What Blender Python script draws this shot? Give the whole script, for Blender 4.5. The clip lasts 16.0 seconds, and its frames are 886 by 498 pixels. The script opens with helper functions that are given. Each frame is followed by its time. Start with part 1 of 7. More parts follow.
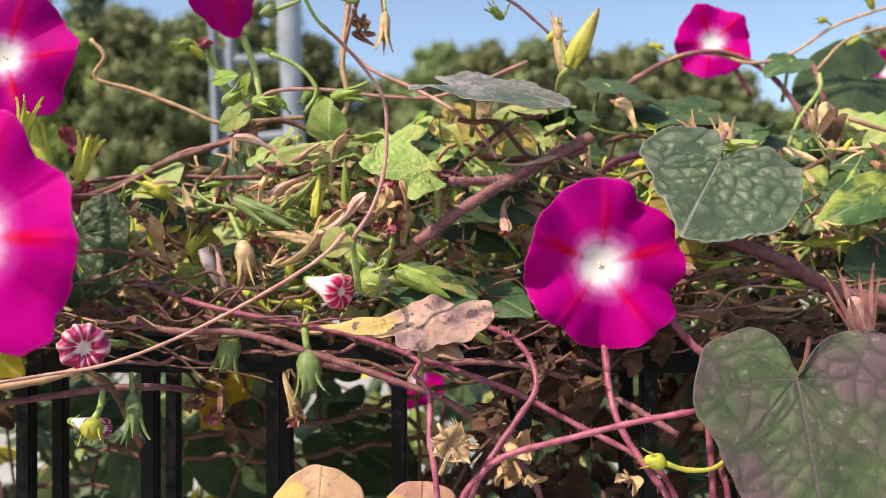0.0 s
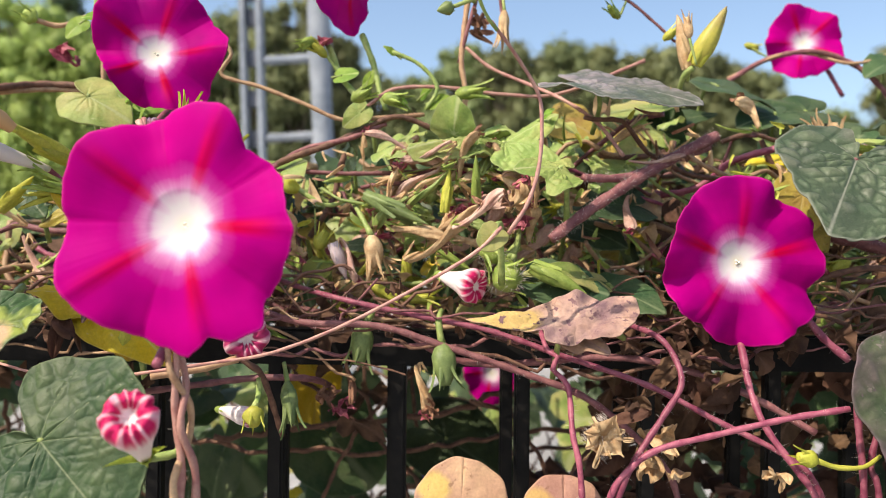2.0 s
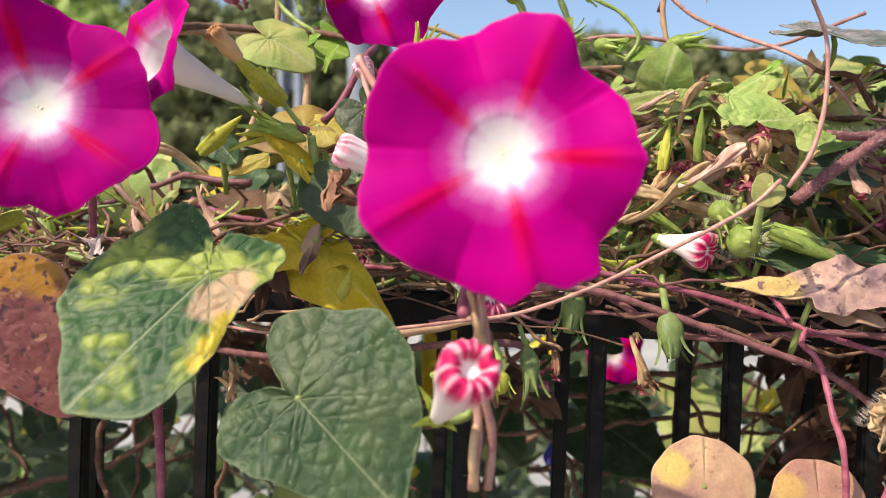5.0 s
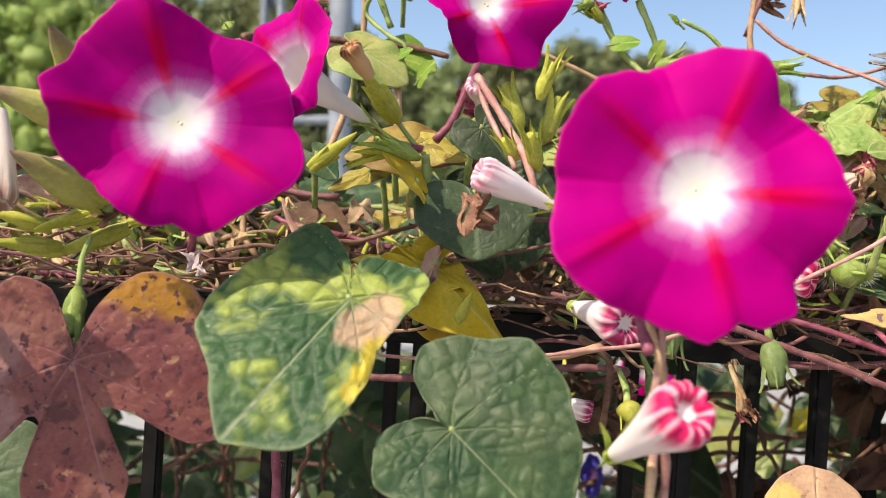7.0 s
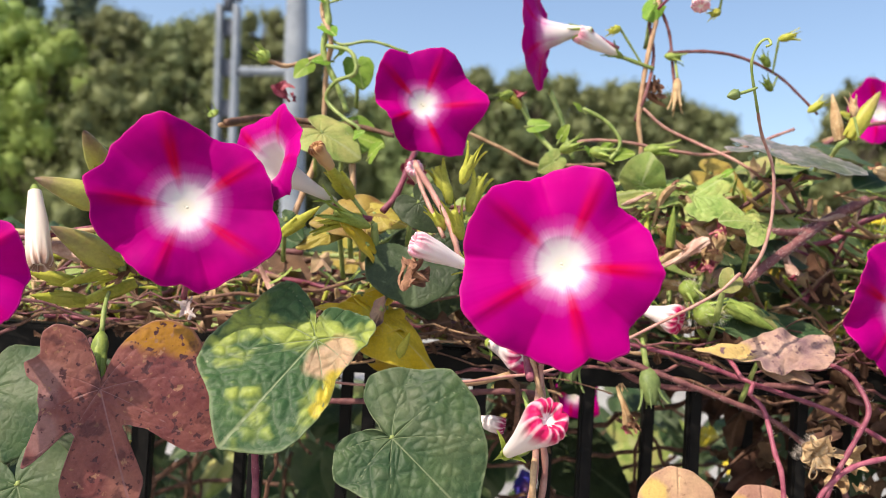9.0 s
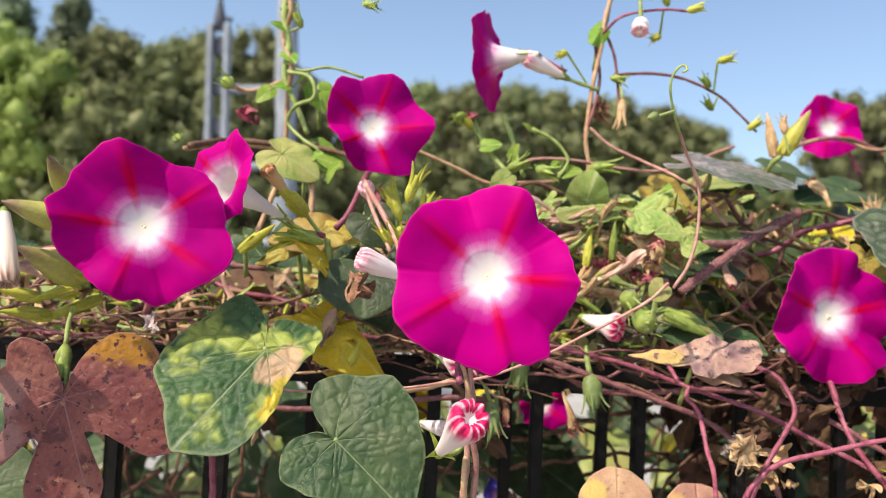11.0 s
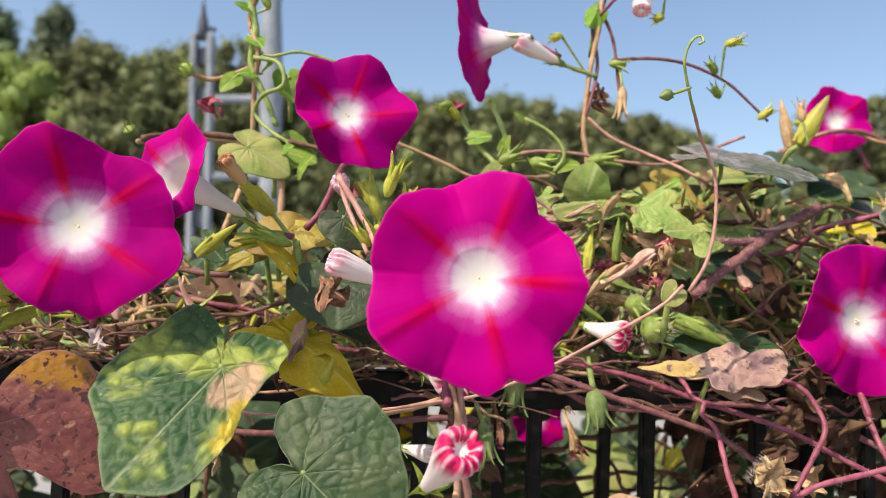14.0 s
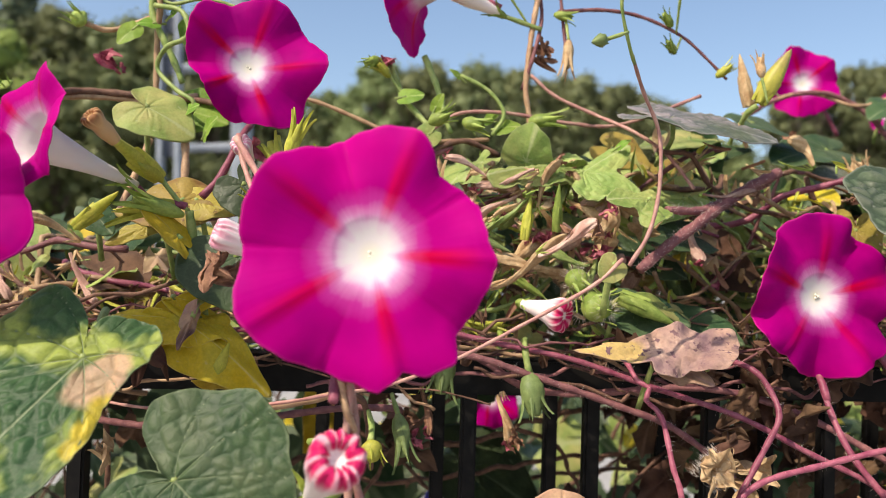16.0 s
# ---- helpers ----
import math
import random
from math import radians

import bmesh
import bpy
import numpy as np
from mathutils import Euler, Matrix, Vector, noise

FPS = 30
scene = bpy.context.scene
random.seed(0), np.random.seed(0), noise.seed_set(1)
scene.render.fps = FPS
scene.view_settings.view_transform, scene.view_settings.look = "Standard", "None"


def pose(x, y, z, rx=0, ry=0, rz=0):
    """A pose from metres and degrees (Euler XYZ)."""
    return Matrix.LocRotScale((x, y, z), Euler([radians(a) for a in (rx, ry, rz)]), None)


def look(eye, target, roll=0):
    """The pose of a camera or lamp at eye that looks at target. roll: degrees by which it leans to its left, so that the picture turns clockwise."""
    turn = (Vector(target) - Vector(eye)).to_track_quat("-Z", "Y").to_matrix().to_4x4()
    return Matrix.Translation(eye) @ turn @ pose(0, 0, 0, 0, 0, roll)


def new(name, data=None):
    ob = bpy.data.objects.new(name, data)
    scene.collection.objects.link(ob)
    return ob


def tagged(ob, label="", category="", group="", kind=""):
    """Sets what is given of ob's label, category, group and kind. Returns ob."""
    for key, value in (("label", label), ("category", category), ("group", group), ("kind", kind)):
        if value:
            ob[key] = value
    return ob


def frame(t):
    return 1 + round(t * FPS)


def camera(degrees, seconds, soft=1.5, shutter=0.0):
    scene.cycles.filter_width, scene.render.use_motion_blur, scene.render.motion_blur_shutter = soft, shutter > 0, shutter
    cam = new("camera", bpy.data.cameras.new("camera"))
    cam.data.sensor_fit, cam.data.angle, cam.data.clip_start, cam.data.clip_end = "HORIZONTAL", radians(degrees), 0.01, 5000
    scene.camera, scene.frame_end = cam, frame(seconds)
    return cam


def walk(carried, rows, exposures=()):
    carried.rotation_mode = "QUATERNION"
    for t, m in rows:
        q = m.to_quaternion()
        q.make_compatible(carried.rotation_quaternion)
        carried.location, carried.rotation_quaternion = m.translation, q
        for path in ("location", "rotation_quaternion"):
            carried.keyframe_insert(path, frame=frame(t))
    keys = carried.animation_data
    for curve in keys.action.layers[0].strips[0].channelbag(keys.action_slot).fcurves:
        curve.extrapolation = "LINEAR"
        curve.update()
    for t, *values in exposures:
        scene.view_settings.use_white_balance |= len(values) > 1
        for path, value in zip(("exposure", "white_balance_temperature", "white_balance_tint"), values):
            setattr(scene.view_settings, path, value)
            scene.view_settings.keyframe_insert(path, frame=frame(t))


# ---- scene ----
cam = camera(59.7, 16.0, soft=0.8)
METRES, EYE, TILT, LEAN, TURN = 0.40, 1.15, 0.0, 0.0, 0.0
ROWS = [
    (0.0, 0.0, 0.0, 0.0, 0.0, 0.0, -0.0),
    (0.5, -0.0124, 0.0036, -0.003, 0.24, -0.07, -0.12),
    (1.0, -0.0419, -0.0003, -0.0026, 0.56, 0.03, -0.26),
    (1.5, -0.0729, -0.0053, -0.0025, 0.83, 0.14, -0.42),
    (2.0, -0.1145, -0.0099, -0.0068, 1.62, 0.11, -0.59),
    (2.5, -0.167, -0.002, -0.0133, 2.3, 0.13, -0.75),
    (3.0, -0.2163, 0.0024, -0.0162, 3.13, -0.11, -0.99),
    (3.5, -0.2445, 0.0063, -0.0182, 3.84, -0.28, -1.2),
    (6.0, -0.3611, 0.0663, -0.0506, 2.68, -0.97, -2.94),
    (6.5, -0.3986, 0.0658, -0.0457, 2.19, -0.77, -3.24),
    (7.0, -0.4289, 0.0531, -0.0296, 1.44, -0.5, -3.51),
    (7.5, -0.4395, 0.0237, -0.0212, 0.61, -0.04, -3.66),
    (8.0, -0.447, -0.0268, -0.0166, -0.3, 0.6, -3.68),
    (8.5, -0.4434, -0.0894, -0.007, -1.04, 1.15, -3.6),
    (9.0, -0.4157, -0.1276, -0.0032, -1.95, 1.7, -3.47),
    (9.5, -0.3911, -0.1418, -0.0056, -2.37, 1.83, -3.3),
    (12.0, -0.3628, -0.1946, -0.0021, -2.28, 3.86, -2.65),
    (12.5, -0.3622, -0.1704, -0.0167, -2.32, 4.15, -2.61),
    (13.0, -0.3683, -0.1527, -0.0248, -2.43, 4.14, -2.51),
    (13.5, -0.369, -0.1186, -0.0223, -2.74, 4.01, -2.37),
    (14.0, -0.3579, -0.0778, -0.0066, -3.27, 3.59, -2.16),
    (14.5, -0.3497, -0.0326, -0.0016, -3.81, 3.0, -2.06),
    (15.0, -0.3295, -0.0022, -0.0068, -4.38, 2.24, -2.0),
    (15.5, -0.3066, 0.0067, -0.0039, -4.74, 1.77, -1.9),
    (16.0, -0.2945, 0.0065, -0.0004, -4.92, 1.54, -1.83),
]
EXPOSE = ((0.0, 0.40), (9.5, 0.40), (12.0, 0.40), (13.0, 0.32), (16.0, 0.22))
walk(cam, [(t, pose(0, 0, EYE, TILT, LEAN, TURN) @ pose(METRES * x, METRES * y, METRES * z, 90 + pitch, roll, yaw)) for t, x, y, z, yaw, pitch, roll in ROWS], EXPOSE)
# a phone's small lens, focused on the near blossoms
cam.data.dof.use_dof = True
cam.data.dof.focus_distance = 0.275
cam.data.dof.aperture_fstop = 14.0

# ---- light: clear sky, sun high behind the camera's left shoulder ----
SUN_TO = Vector((-0.50, -0.41, 0.76)).normalized()
world = bpy.data.worlds.new("sky")
scene.world = world
world.use_nodes = True
_nt = world.node_tree
_nt.nodes.clear()
_sky = _nt.nodes.new("ShaderNodeTexSky")
_sky.sky_type = 'NISHITA'
_sky.sun_disc = False
_sky.sun_elevation = math.asin(SUN_TO.z)
_sky.sun_rotation = math.atan2(SUN_TO.x, SUN_TO.y)
_sky.air_density, _sky.dust_density, _sky.ozone_density = 1.0, 2.2, 0.7
_bg = _nt.nodes.new("ShaderNodeBackground")
_bg.inputs["Strength"].default_value = 0.165
_wo = _nt.nodes.new("ShaderNodeOutputWorld")
_nt.links.new(_sky.outputs[0], _bg.inputs[0])
_nt.links.new(_bg.outputs[0], _wo.inputs[0])
_sl = bpy.data.lights.new("sun", 'SUN')
_sl.energy, _sl.angle, _sl.color = 4.55, radians(0.53), (1.0, 0.875, 0.72)
sun = new("sun", _sl)
sun.matrix_world = look(SUN_TO * 20, (0, 0, 0))

# ---- materials ----
def _mat(name):
    m = bpy.data.materials.new(name)
    m.use_nodes = True
    nt = m.node_tree
    return m, nt, nt.nodes["Principled BSDF"], nt.nodes["Material Output"]


def _coords(nt):
    """Object coordinates, shifted by the object's own random number."""
    tc = nt.nodes.new("ShaderNodeTexCoord")
    oi = nt.nodes.new("ShaderNodeObjectInfo")
    ad = nt.nodes.new("ShaderNodeVectorMath")
    ad.operation = 'ADD'
    sc = nt.nodes.new("ShaderNodeMath")
    sc.operation = 'MULTIPLY'
    sc.inputs[1].default_value = 7.3
    nt.links.new(oi.outputs["Random"], sc.inputs[0])
    nt.links.new(tc.outputs["Object"], ad.inputs[0])
    nt.links.new(sc.outputs[0], ad.inputs[1])
    return ad.outputs[0], oi.outputs["Random"]


def _noise(nt, vec, scale, detail=3.0, rough=0.55):
    n = nt.nodes.new("ShaderNodeTexNoise")
    n.inputs["Scale"].default_value = scale
    n.inputs["Detail"].default_value = detail
    n.inputs["Roughness"].default_value = rough
    nt.links.new(vec, n.inputs["Vector"])
    return n.outputs[0]


def _ramp(nt, fac, stops, mode='LINEAR'):
    r = nt.nodes.new("ShaderNodeValToRGB")
    r.color_ramp.interpolation = mode
    e = r.color_ramp.elements
    while len(e) < len(stops):
        e.new(0.5)
    for el, (p, c) in zip(e, stops):
        el.position = p
        el.color = (c, c, c, 1) if isinstance(c, (int, float)) else (*c, 1)
    nt.links.new(fac, r.inputs[0])
    return r.outputs[0]


def _mix(nt, fac, a, b, mode='MIX'):
    m = nt.nodes.new("ShaderNodeMix")
    m.data_type, m.blend_type = 'RGBA', mode
    for sock, val in ((m.inputs[0], fac), (m.inputs[6], a), (m.inputs[7], b)):
        if isinstance(val, (int, float)):
            sock.default_value = val
        elif isinstance(val, tuple):
            sock.default_value = (*val, 1)
        else:
            nt.links.new(val, sock)
    return m.outputs[2]


def _math(nt, op, a, b=0.0, c=0.0):
    m = nt.nodes.new("ShaderNodeMath")
    m.operation = op
    for sock, val in zip(m.inputs, (a, b, c)):
        if isinstance(val, (int, float)):
            sock.default_value = val
        else:
            nt.links.new(val, sock)
    return m.outputs[0]


def _attr(nt, name):
    a = nt.nodes.new("ShaderNodeAttribute")
    a.attribute_name = name
    return a.outputs["Fac"]


def _bump(nt, height, bsdf, strength, dist):
    b = nt.nodes.new("ShaderNodeBump")
    b.inputs["Strength"].default_value = strength
    b.inputs["Distance"].default_value = dist
    nt.links.new(height, b.inputs["Height"])
    nt.links.new(b.outputs[0], bsdf.inputs["Normal"])
    return b.outputs[0]


def _thin(nt, bsdf, out, col, amount):
    """Lets light through a thin blade or petal."""
    tr = nt.nodes.new("ShaderNodeBsdfTranslucent")
    nt.links.new(col, tr.inputs["Color"])
    mx = nt.nodes.new("ShaderNodeMixShader")
    if isinstance(amount, (int, float)):
        mx.inputs[0].default_value = amount
    else:
        nt.links.new(amount, mx.inputs[0])
    nt.links.new(bsdf.outputs[0], mx.inputs[1])
    nt.links.new(tr.outputs[0], mx.inputs[2])
    nt.links.new(mx.outputs[0], out.inputs["Surface"])


def leaf_material(name, dark, light, vein, patch=None, patch_scale=45.0, patch_lo=0.5, patch_hi=0.6, spots=None,
                  rough=0.5, thin=0.25, rim=None, cell=0.0, scale=70.0, blot=None, edge_or_lit=None, net_scale=330.0, specks=None, net_bump=0.17, groove_shade=0.0):
    m, nt, b, out = _mat(name)
    v, rnd = _coords(nt)
    n1 = _noise(nt, v, scale, 4.0)
    n2 = _noise(nt, v, 900.0, 2.0)
    col = _mix(nt, _ramp(nt, n1, [(0.36, 0.0), (0.66, 1.0)]), dark, light)
    if patch:
        p = _noise(nt, v, patch_scale, 3.0)
        if cell:
            p = _math(nt, 'ADD', p, _math(nt, 'MULTIPLY', _attr(nt, "quilt"), cell))
        col = _mix(nt, _ramp(nt, p, [(patch_lo, 0.0), (patch_hi, 1.0)]), col, patch)
    if blot:
        e = _math(nt, 'ADD', _attr(nt, "blot"), _math(nt, 'MULTIPLY_ADD', _noise(nt, v, 130.0, 4.0), 0.6, -0.3))
        col = _mix(nt, _ramp(nt, e, [(0.30, 0.0), (0.62, 0.9)]), col, blot)
    # second blots: yellowed margin on the mottled leaf, painted sunlight on the lobed one
    if edge_or_lit:
        e = _math(nt, 'ADD', _attr(nt, "edge_or_lit_blot"), _math(nt, 'MULTIPLY_ADD', _noise(nt, v, 130.0, 4.0), 0.6, -0.3))
        col = _mix(nt, _ramp(nt, e, [(0.30, 0.0), (0.62, 0.9)]), col, edge_or_lit)
    if rim:
        edge = _math(nt, 'ADD', _attr(nt, "rad"), _math(nt, 'MULTIPLY', _noise(nt, v, 90.0), 0.5))
        col = _mix(nt, _ramp(nt, edge, [(0.95, 0.0), (1.3, 1.0)]), col, rim)
    if specks:
        s3 = _noise(nt, v, 300.0, 3.0)
        col = _mix(nt, _ramp(nt, s3, [(0.63, 0.0), (0.69, 0.8)]), col, specks)
    if spots:
        s = _noise(nt, v, 330.0, 2.0)
        col = _mix(nt, _ramp(nt, s, [(0.60, 0.0), (0.66, 1.0)]), col, spots)
        s2 = _noise(nt, v, 120.0, 3.0)
        col = _mix(nt, _ramp(nt, s2, [(0.58, 0.0), (0.66, 0.7)]), col, spots)
    col = _mix(nt, _ramp(nt, _attr(nt, "vein"), [(0.22, 0.0), (0.9, 0.8)]), col, vein)
    wv = nt.nodes.new("ShaderNodeVectorMath")
    wv.operation = 'MULTIPLY_ADD'
    wv.inputs[1].default_value = (0.004, 0.004, 0.004)
    wn = nt.nodes.new("ShaderNodeTexNoise")
    wn.inputs["Scale"].default_value = 220.0
    nt.links.new(v, wn.inputs["Vector"])
    nt.links.new(wn.outputs[1], wv.inputs[0])
    nt.links.new(v, wv.inputs[2])
    vor = nt.nodes.new("ShaderNodeTexVoronoi")
    vor.feature = 'DISTANCE_TO_EDGE'
    vor.inputs["Scale"].default_value = net_scale
    nt.links.new(wv.outputs[0], vor.inputs["Vector"])
    net = vor.outputs["Distance"]
    col = _mix(nt, _ramp(nt, net, [(0.0, 0.10), (0.09, 0.0)]), col, vein)
    # darkens the creases between puckers: vein colour plus shade put into the paint
    col = _mix(nt, _ramp(nt, _attr(nt, "quilt"), [(0.10, groove_shade), (0.42, 0.0)]), col, tuple(0.62 * c for c in dark))
    col = _mix(nt, _ramp(nt, _attr(nt, "vein"), [(0.30, 0.0), (0.9, 0.75)]), col, vein)
    col = _mix(nt, _ramp(nt, _attr(nt, "rad"), [(0.965, 0.0), (0.995, 0.55)]), col, vein)
    col = _mix(nt, 0.35, col, _ramp(nt, n2, [(0.3, 0.55), (0.7, 1.0)]), 'MULTIPLY')
    hue = nt.nodes.new("ShaderNodeHueSaturation")
    nt.links.new(col, hue.inputs["Color"])
    nt.links.new(_math(nt, 'MULTIPLY_ADD', rnd, 0.03, 0.485), hue.inputs["Hue"])
    nt.links.new(_math(nt, 'MULTIPLY_ADD', rnd, 0.35, 0.85), hue.inputs["Value"])
    col = hue.outputs[0]
    nt.links.new(col, b.inputs["Base Color"])
    b.inputs["Roughness"].default_value = rough
    b.inputs["Specular IOR Level"].default_value = 0.24
    h = _math(nt, 'ADD', _math(nt, 'MULTIPLY', n2, 0.35), _math(nt, 'MULTIPLY', _ramp(nt, net, [(0.0, 0.0), (0.35, 1.0)]), 1.0))
    _bump(nt, h, b, net_bump, 0.0006)
    _thin(nt, b, out, col, thin)
    return m


def petal_material(name, base, rib, deep, white=0.10):
    m, nt, b, out = _mat(name)
    v, rnd = _coords(nt)
    rad = _attr(nt, "rad")
    streak = _attr(nt, "streak")
    wob = _math(nt, 'ADD', rad, _math(nt, 'MULTIPLY_ADD', _noise(nt, v, 90.0, 3.0), 0.20, -0.10))
    wob = _math(nt, 'ADD', wob, _math(nt, 'MULTIPLY_ADD', streak, 0.020, -0.010))
    wob = _math(nt, 'ADD', wob, _math(nt, 'MULTIPLY', _attr(nt, "rib"), 0.05))
    n1 = _noise(nt, v, 42.0, 3.0)
    col = _mix(nt, _ramp(nt, n1, [(0.32, 0.0), (0.68, 1.0)]), base, deep)
    ribf = _math(nt, 'MULTIPLY', _attr(nt, "rib"), _ramp(nt, wob, [(0.22, 0.0), (0.40, 1.0), (0.66, 0.8), (0.98, 0.1)]))
    col = _mix(nt, ribf, col, rib)
    col = _mix(nt, _math(nt, 'MULTIPLY', streak, 0.08), col, deep)
    # darker fold lines: rib colour on ridges, crease shade painted into the valleys
    col = _mix(nt, _math(nt, 'MULTIPLY', _attr(nt, "seam_shade"), _ramp(nt, rad, [(0.3, 0.0), (0.5, 0.30), (0.9, 0.3)])), col, (0.36, 0.0, 0.13))
    col = _mix(nt, _ramp(nt, rad, [(0.975, 0.0), (1.0, 0.45)]), col, (0.72, 0.06, 0.34))
    col = _mix(nt, _ramp(nt, wob, [(white + 0.08, 0.0), (white + 0.20, 0.60), (white + 0.38, 1.0)]), (0.66, 0.14, 0.52), col)
    col = _mix(nt, _ramp(nt, wob, [(white + 0.03, 0.0), (white + 0.10, 0.26), (white + 0.16, 0.72), (white + 0.27, 1.0)]), (0.76, 0.70, 0.69), col)
    col = _mix(nt, _ramp(nt, rad, [(0.04, 0.7), (0.12, 0.0)]), col, (0.76, 0.72, 0.56))
    nt.links.new(col, b.inputs["Base Color"])
    b.inputs["Roughness"].default_value = 0.55
    b.inputs["Specular IOR Level"].default_value = 0.03
    h = _math(nt, 'ADD', _math(nt, 'MULTIPLY', _math(nt, 'MULTIPLY', streak, _ramp(nt, rad, [(0.35, 0.0), (0.8, 1.0)])), 0.4), _math(nt, 'MULTIPLY', _noise(nt, v, 500.0, 3.0), 0.35))
    _bump(nt, h, b, 0.22, 0.0006)
    _thin(nt, b, out, col, _ramp(nt, rad, [(0.16, 0.20), (0.30, 0.26), (0.5, 0.34)]))
    return m


def simple(name, a, bcol, scale=150.0, rough=0.6, bump=0.4, dist=0.0005, thin=0.0, metal=0.0, stretch=None):
    m, nt, b, out = _mat(name)
    v, rnd = _coords(nt)
    if stretch:
        mp = nt.nodes.new("ShaderNodeMapping")
        mp.inputs["Scale"].default_value = stretch
        nt.links.new(v, mp.inputs["Vector"])
        v = mp.outputs[0]
    n1 = _noise(nt, v, scale, 4.0)
    n2 = _noise(nt, v, scale * 6, 2.0)
    col = _mix(nt, _ramp(nt, n1, [(0.35, 0.0), (0.65, 1.0)]), a, bcol)
    col = _mix(nt, 0.4, col, _ramp(nt, n2, [(0.3, 0.5), (0.7, 1.0)]), 'MULTIPLY')
    hue = nt.nodes.new("ShaderNodeHueSaturation")
    nt.links.new(col, hue.inputs["Color"])
    nt.links.new(_math(nt, 'MULTIPLY_ADD', rnd, 0.4, 0.8), hue.inputs["Value"])
    col = hue.outputs[0]
    nt.links.new(col, b.inputs["Base Color"])
    b.inputs["Roughness"].default_value = rough
    b.inputs["Metallic"].default_value = metal
    b.inputs["Specular IOR Level"].default_value = 0.3
    if bump:
        _bump(nt, _math(nt, 'ADD', n1, _math(nt, 'MULTIPLY', n2, 0.5)), b, bump, dist)
    if thin:
        _thin(nt, b, out, col, thin)
    return m


MAGENTA = petal_material("magenta_petal", (0.56, 0.0, 0.248), (0.60, 0.0, 0.016), (0.41, 0.0, 0.208), white=0.14)
MAGENTA_PALE = petal_material("magenta_petal_wide_throat", (0.56, 0.0, 0.248), (0.60, 0.0, 0.016), (0.41, 0.0, 0.208), white=0.30)
DEEP = petal_material("deep_magenta_petal", (0.53, 0.0, 0.230), (0.58, 0.0, 0.012), (0.29, 0.0, 0.160), white=0.14)
BLUE = petal_material("blue_violet_petal", (0.10, 0.10, 0.55), (0.12, 0.04, 0.50), (0.08, 0.07, 0.42), white=0.10)
PALE_TUBE = simple("pale_pink_tube", (0.86, 0.70, 0.72), (0.90, 0.80, 0.78), 60, 0.5, 0.2, thin=0.5, stretch=(1, 1, 0.3))
LEAF_GREEN = leaf_material("green_leaf", (0.034, 0.074, 0.030), (0.074, 0.124, 0.046), (0.19, 0.23, 0.12), patch=(0.130, 0.155, 0.080), patch_scale=40.0, patch_lo=0.52, patch_hi=0.95, cell=0.15, net_bump=0.24, net_scale=260.0, groove_shade=0.32)
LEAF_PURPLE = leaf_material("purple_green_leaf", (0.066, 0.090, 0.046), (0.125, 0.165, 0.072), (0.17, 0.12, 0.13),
                            patch=(0.165, 0.110, 0.120), patch_scale=30.0, patch_lo=0.42, patch_hi=0.60, cell=0.04, rough=0.42, specks=(0.26, 0.22, 0.19), groove_shade=0.45)
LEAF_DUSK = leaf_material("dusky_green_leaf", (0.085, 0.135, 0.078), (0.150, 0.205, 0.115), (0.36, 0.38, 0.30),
                          patch=(0.205, 0.195, 0.165), patch_scale=26.0, patch_lo=0.52, patch_hi=0.80, cell=0.10, rough=0.42, groove_shade=0.75)
# pale lilac patches paint the glancing sun's sheen over a purple-grey leaf
LEAF_LILAC_SHEEN = leaf_material("lilac_grey_sheen_leaf", (0.110, 0.145, 0.095), (0.200, 0.205, 0.165), (0.40, 0.37, 0.36),
                           patch=(0.300, 0.265, 0.270), patch_scale=26.0, patch_lo=0.44, patch_hi=0.66, cell=0.10, rough=0.38, groove_shade=0.6)
LEAF_OLIVE = leaf_material("olive_yellow_leaf", (0.34, 0.27, 0.050), (0.50, 0.38, 0.085), (0.48, 0.38, 0.14), thin=0.35,
                           patch=(0.30, 0.17, 0.055), patch_scale=60.0, patch_lo=0.55, patch_hi=0.70, specks=(0.20, 0.10, 0.04))
LEAF_BRIGHT = leaf_material("bright_green_leaf", (0.22, 0.33, 0.075), (0.40, 0.48, 0.145), (0.48, 0.52, 0.24), thin=0.35,
                            patch=(0.56, 0.52, 0.19), patch_scale=38.0, patch_lo=0.52, patch_hi=0.78, cell=0.10)
LEAF_TENDER = leaf_material("tender_green_leaf", (0.17, 0.33, 0.035), (0.33, 0.50, 0.075), (0.44, 0.56, 0.16), thin=0.45)
LEAF_DARK = leaf_material("dark_green_leaf", (0.038, 0.060, 0.028), (0.070, 0.105, 0.045), (0.14, 0.19, 0.10), rough=0.45, groove_shade=0.5)
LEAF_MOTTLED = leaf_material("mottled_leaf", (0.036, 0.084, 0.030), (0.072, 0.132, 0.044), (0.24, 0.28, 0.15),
                             patch=(0.33, 0.375, 0.075), patch_scale=52.0, patch_lo=0.50, patch_hi=0.64, cell=0.07, groove_shade=0.32, blot=(0.54, 0.33, 0.22), edge_or_lit=(0.66, 0.48, 0.05))
LEAF_YELLOW = leaf_material("yellow_leaf", (0.62, 0.43, 0.02), (0.74, 0.56, 0.06), (0.66, 0.52, 0.16), thin=0.4,
                            patch=(0.40, 0.38, 0.06), patch_scale=22.0, patch_lo=0.62, patch_hi=0.76)
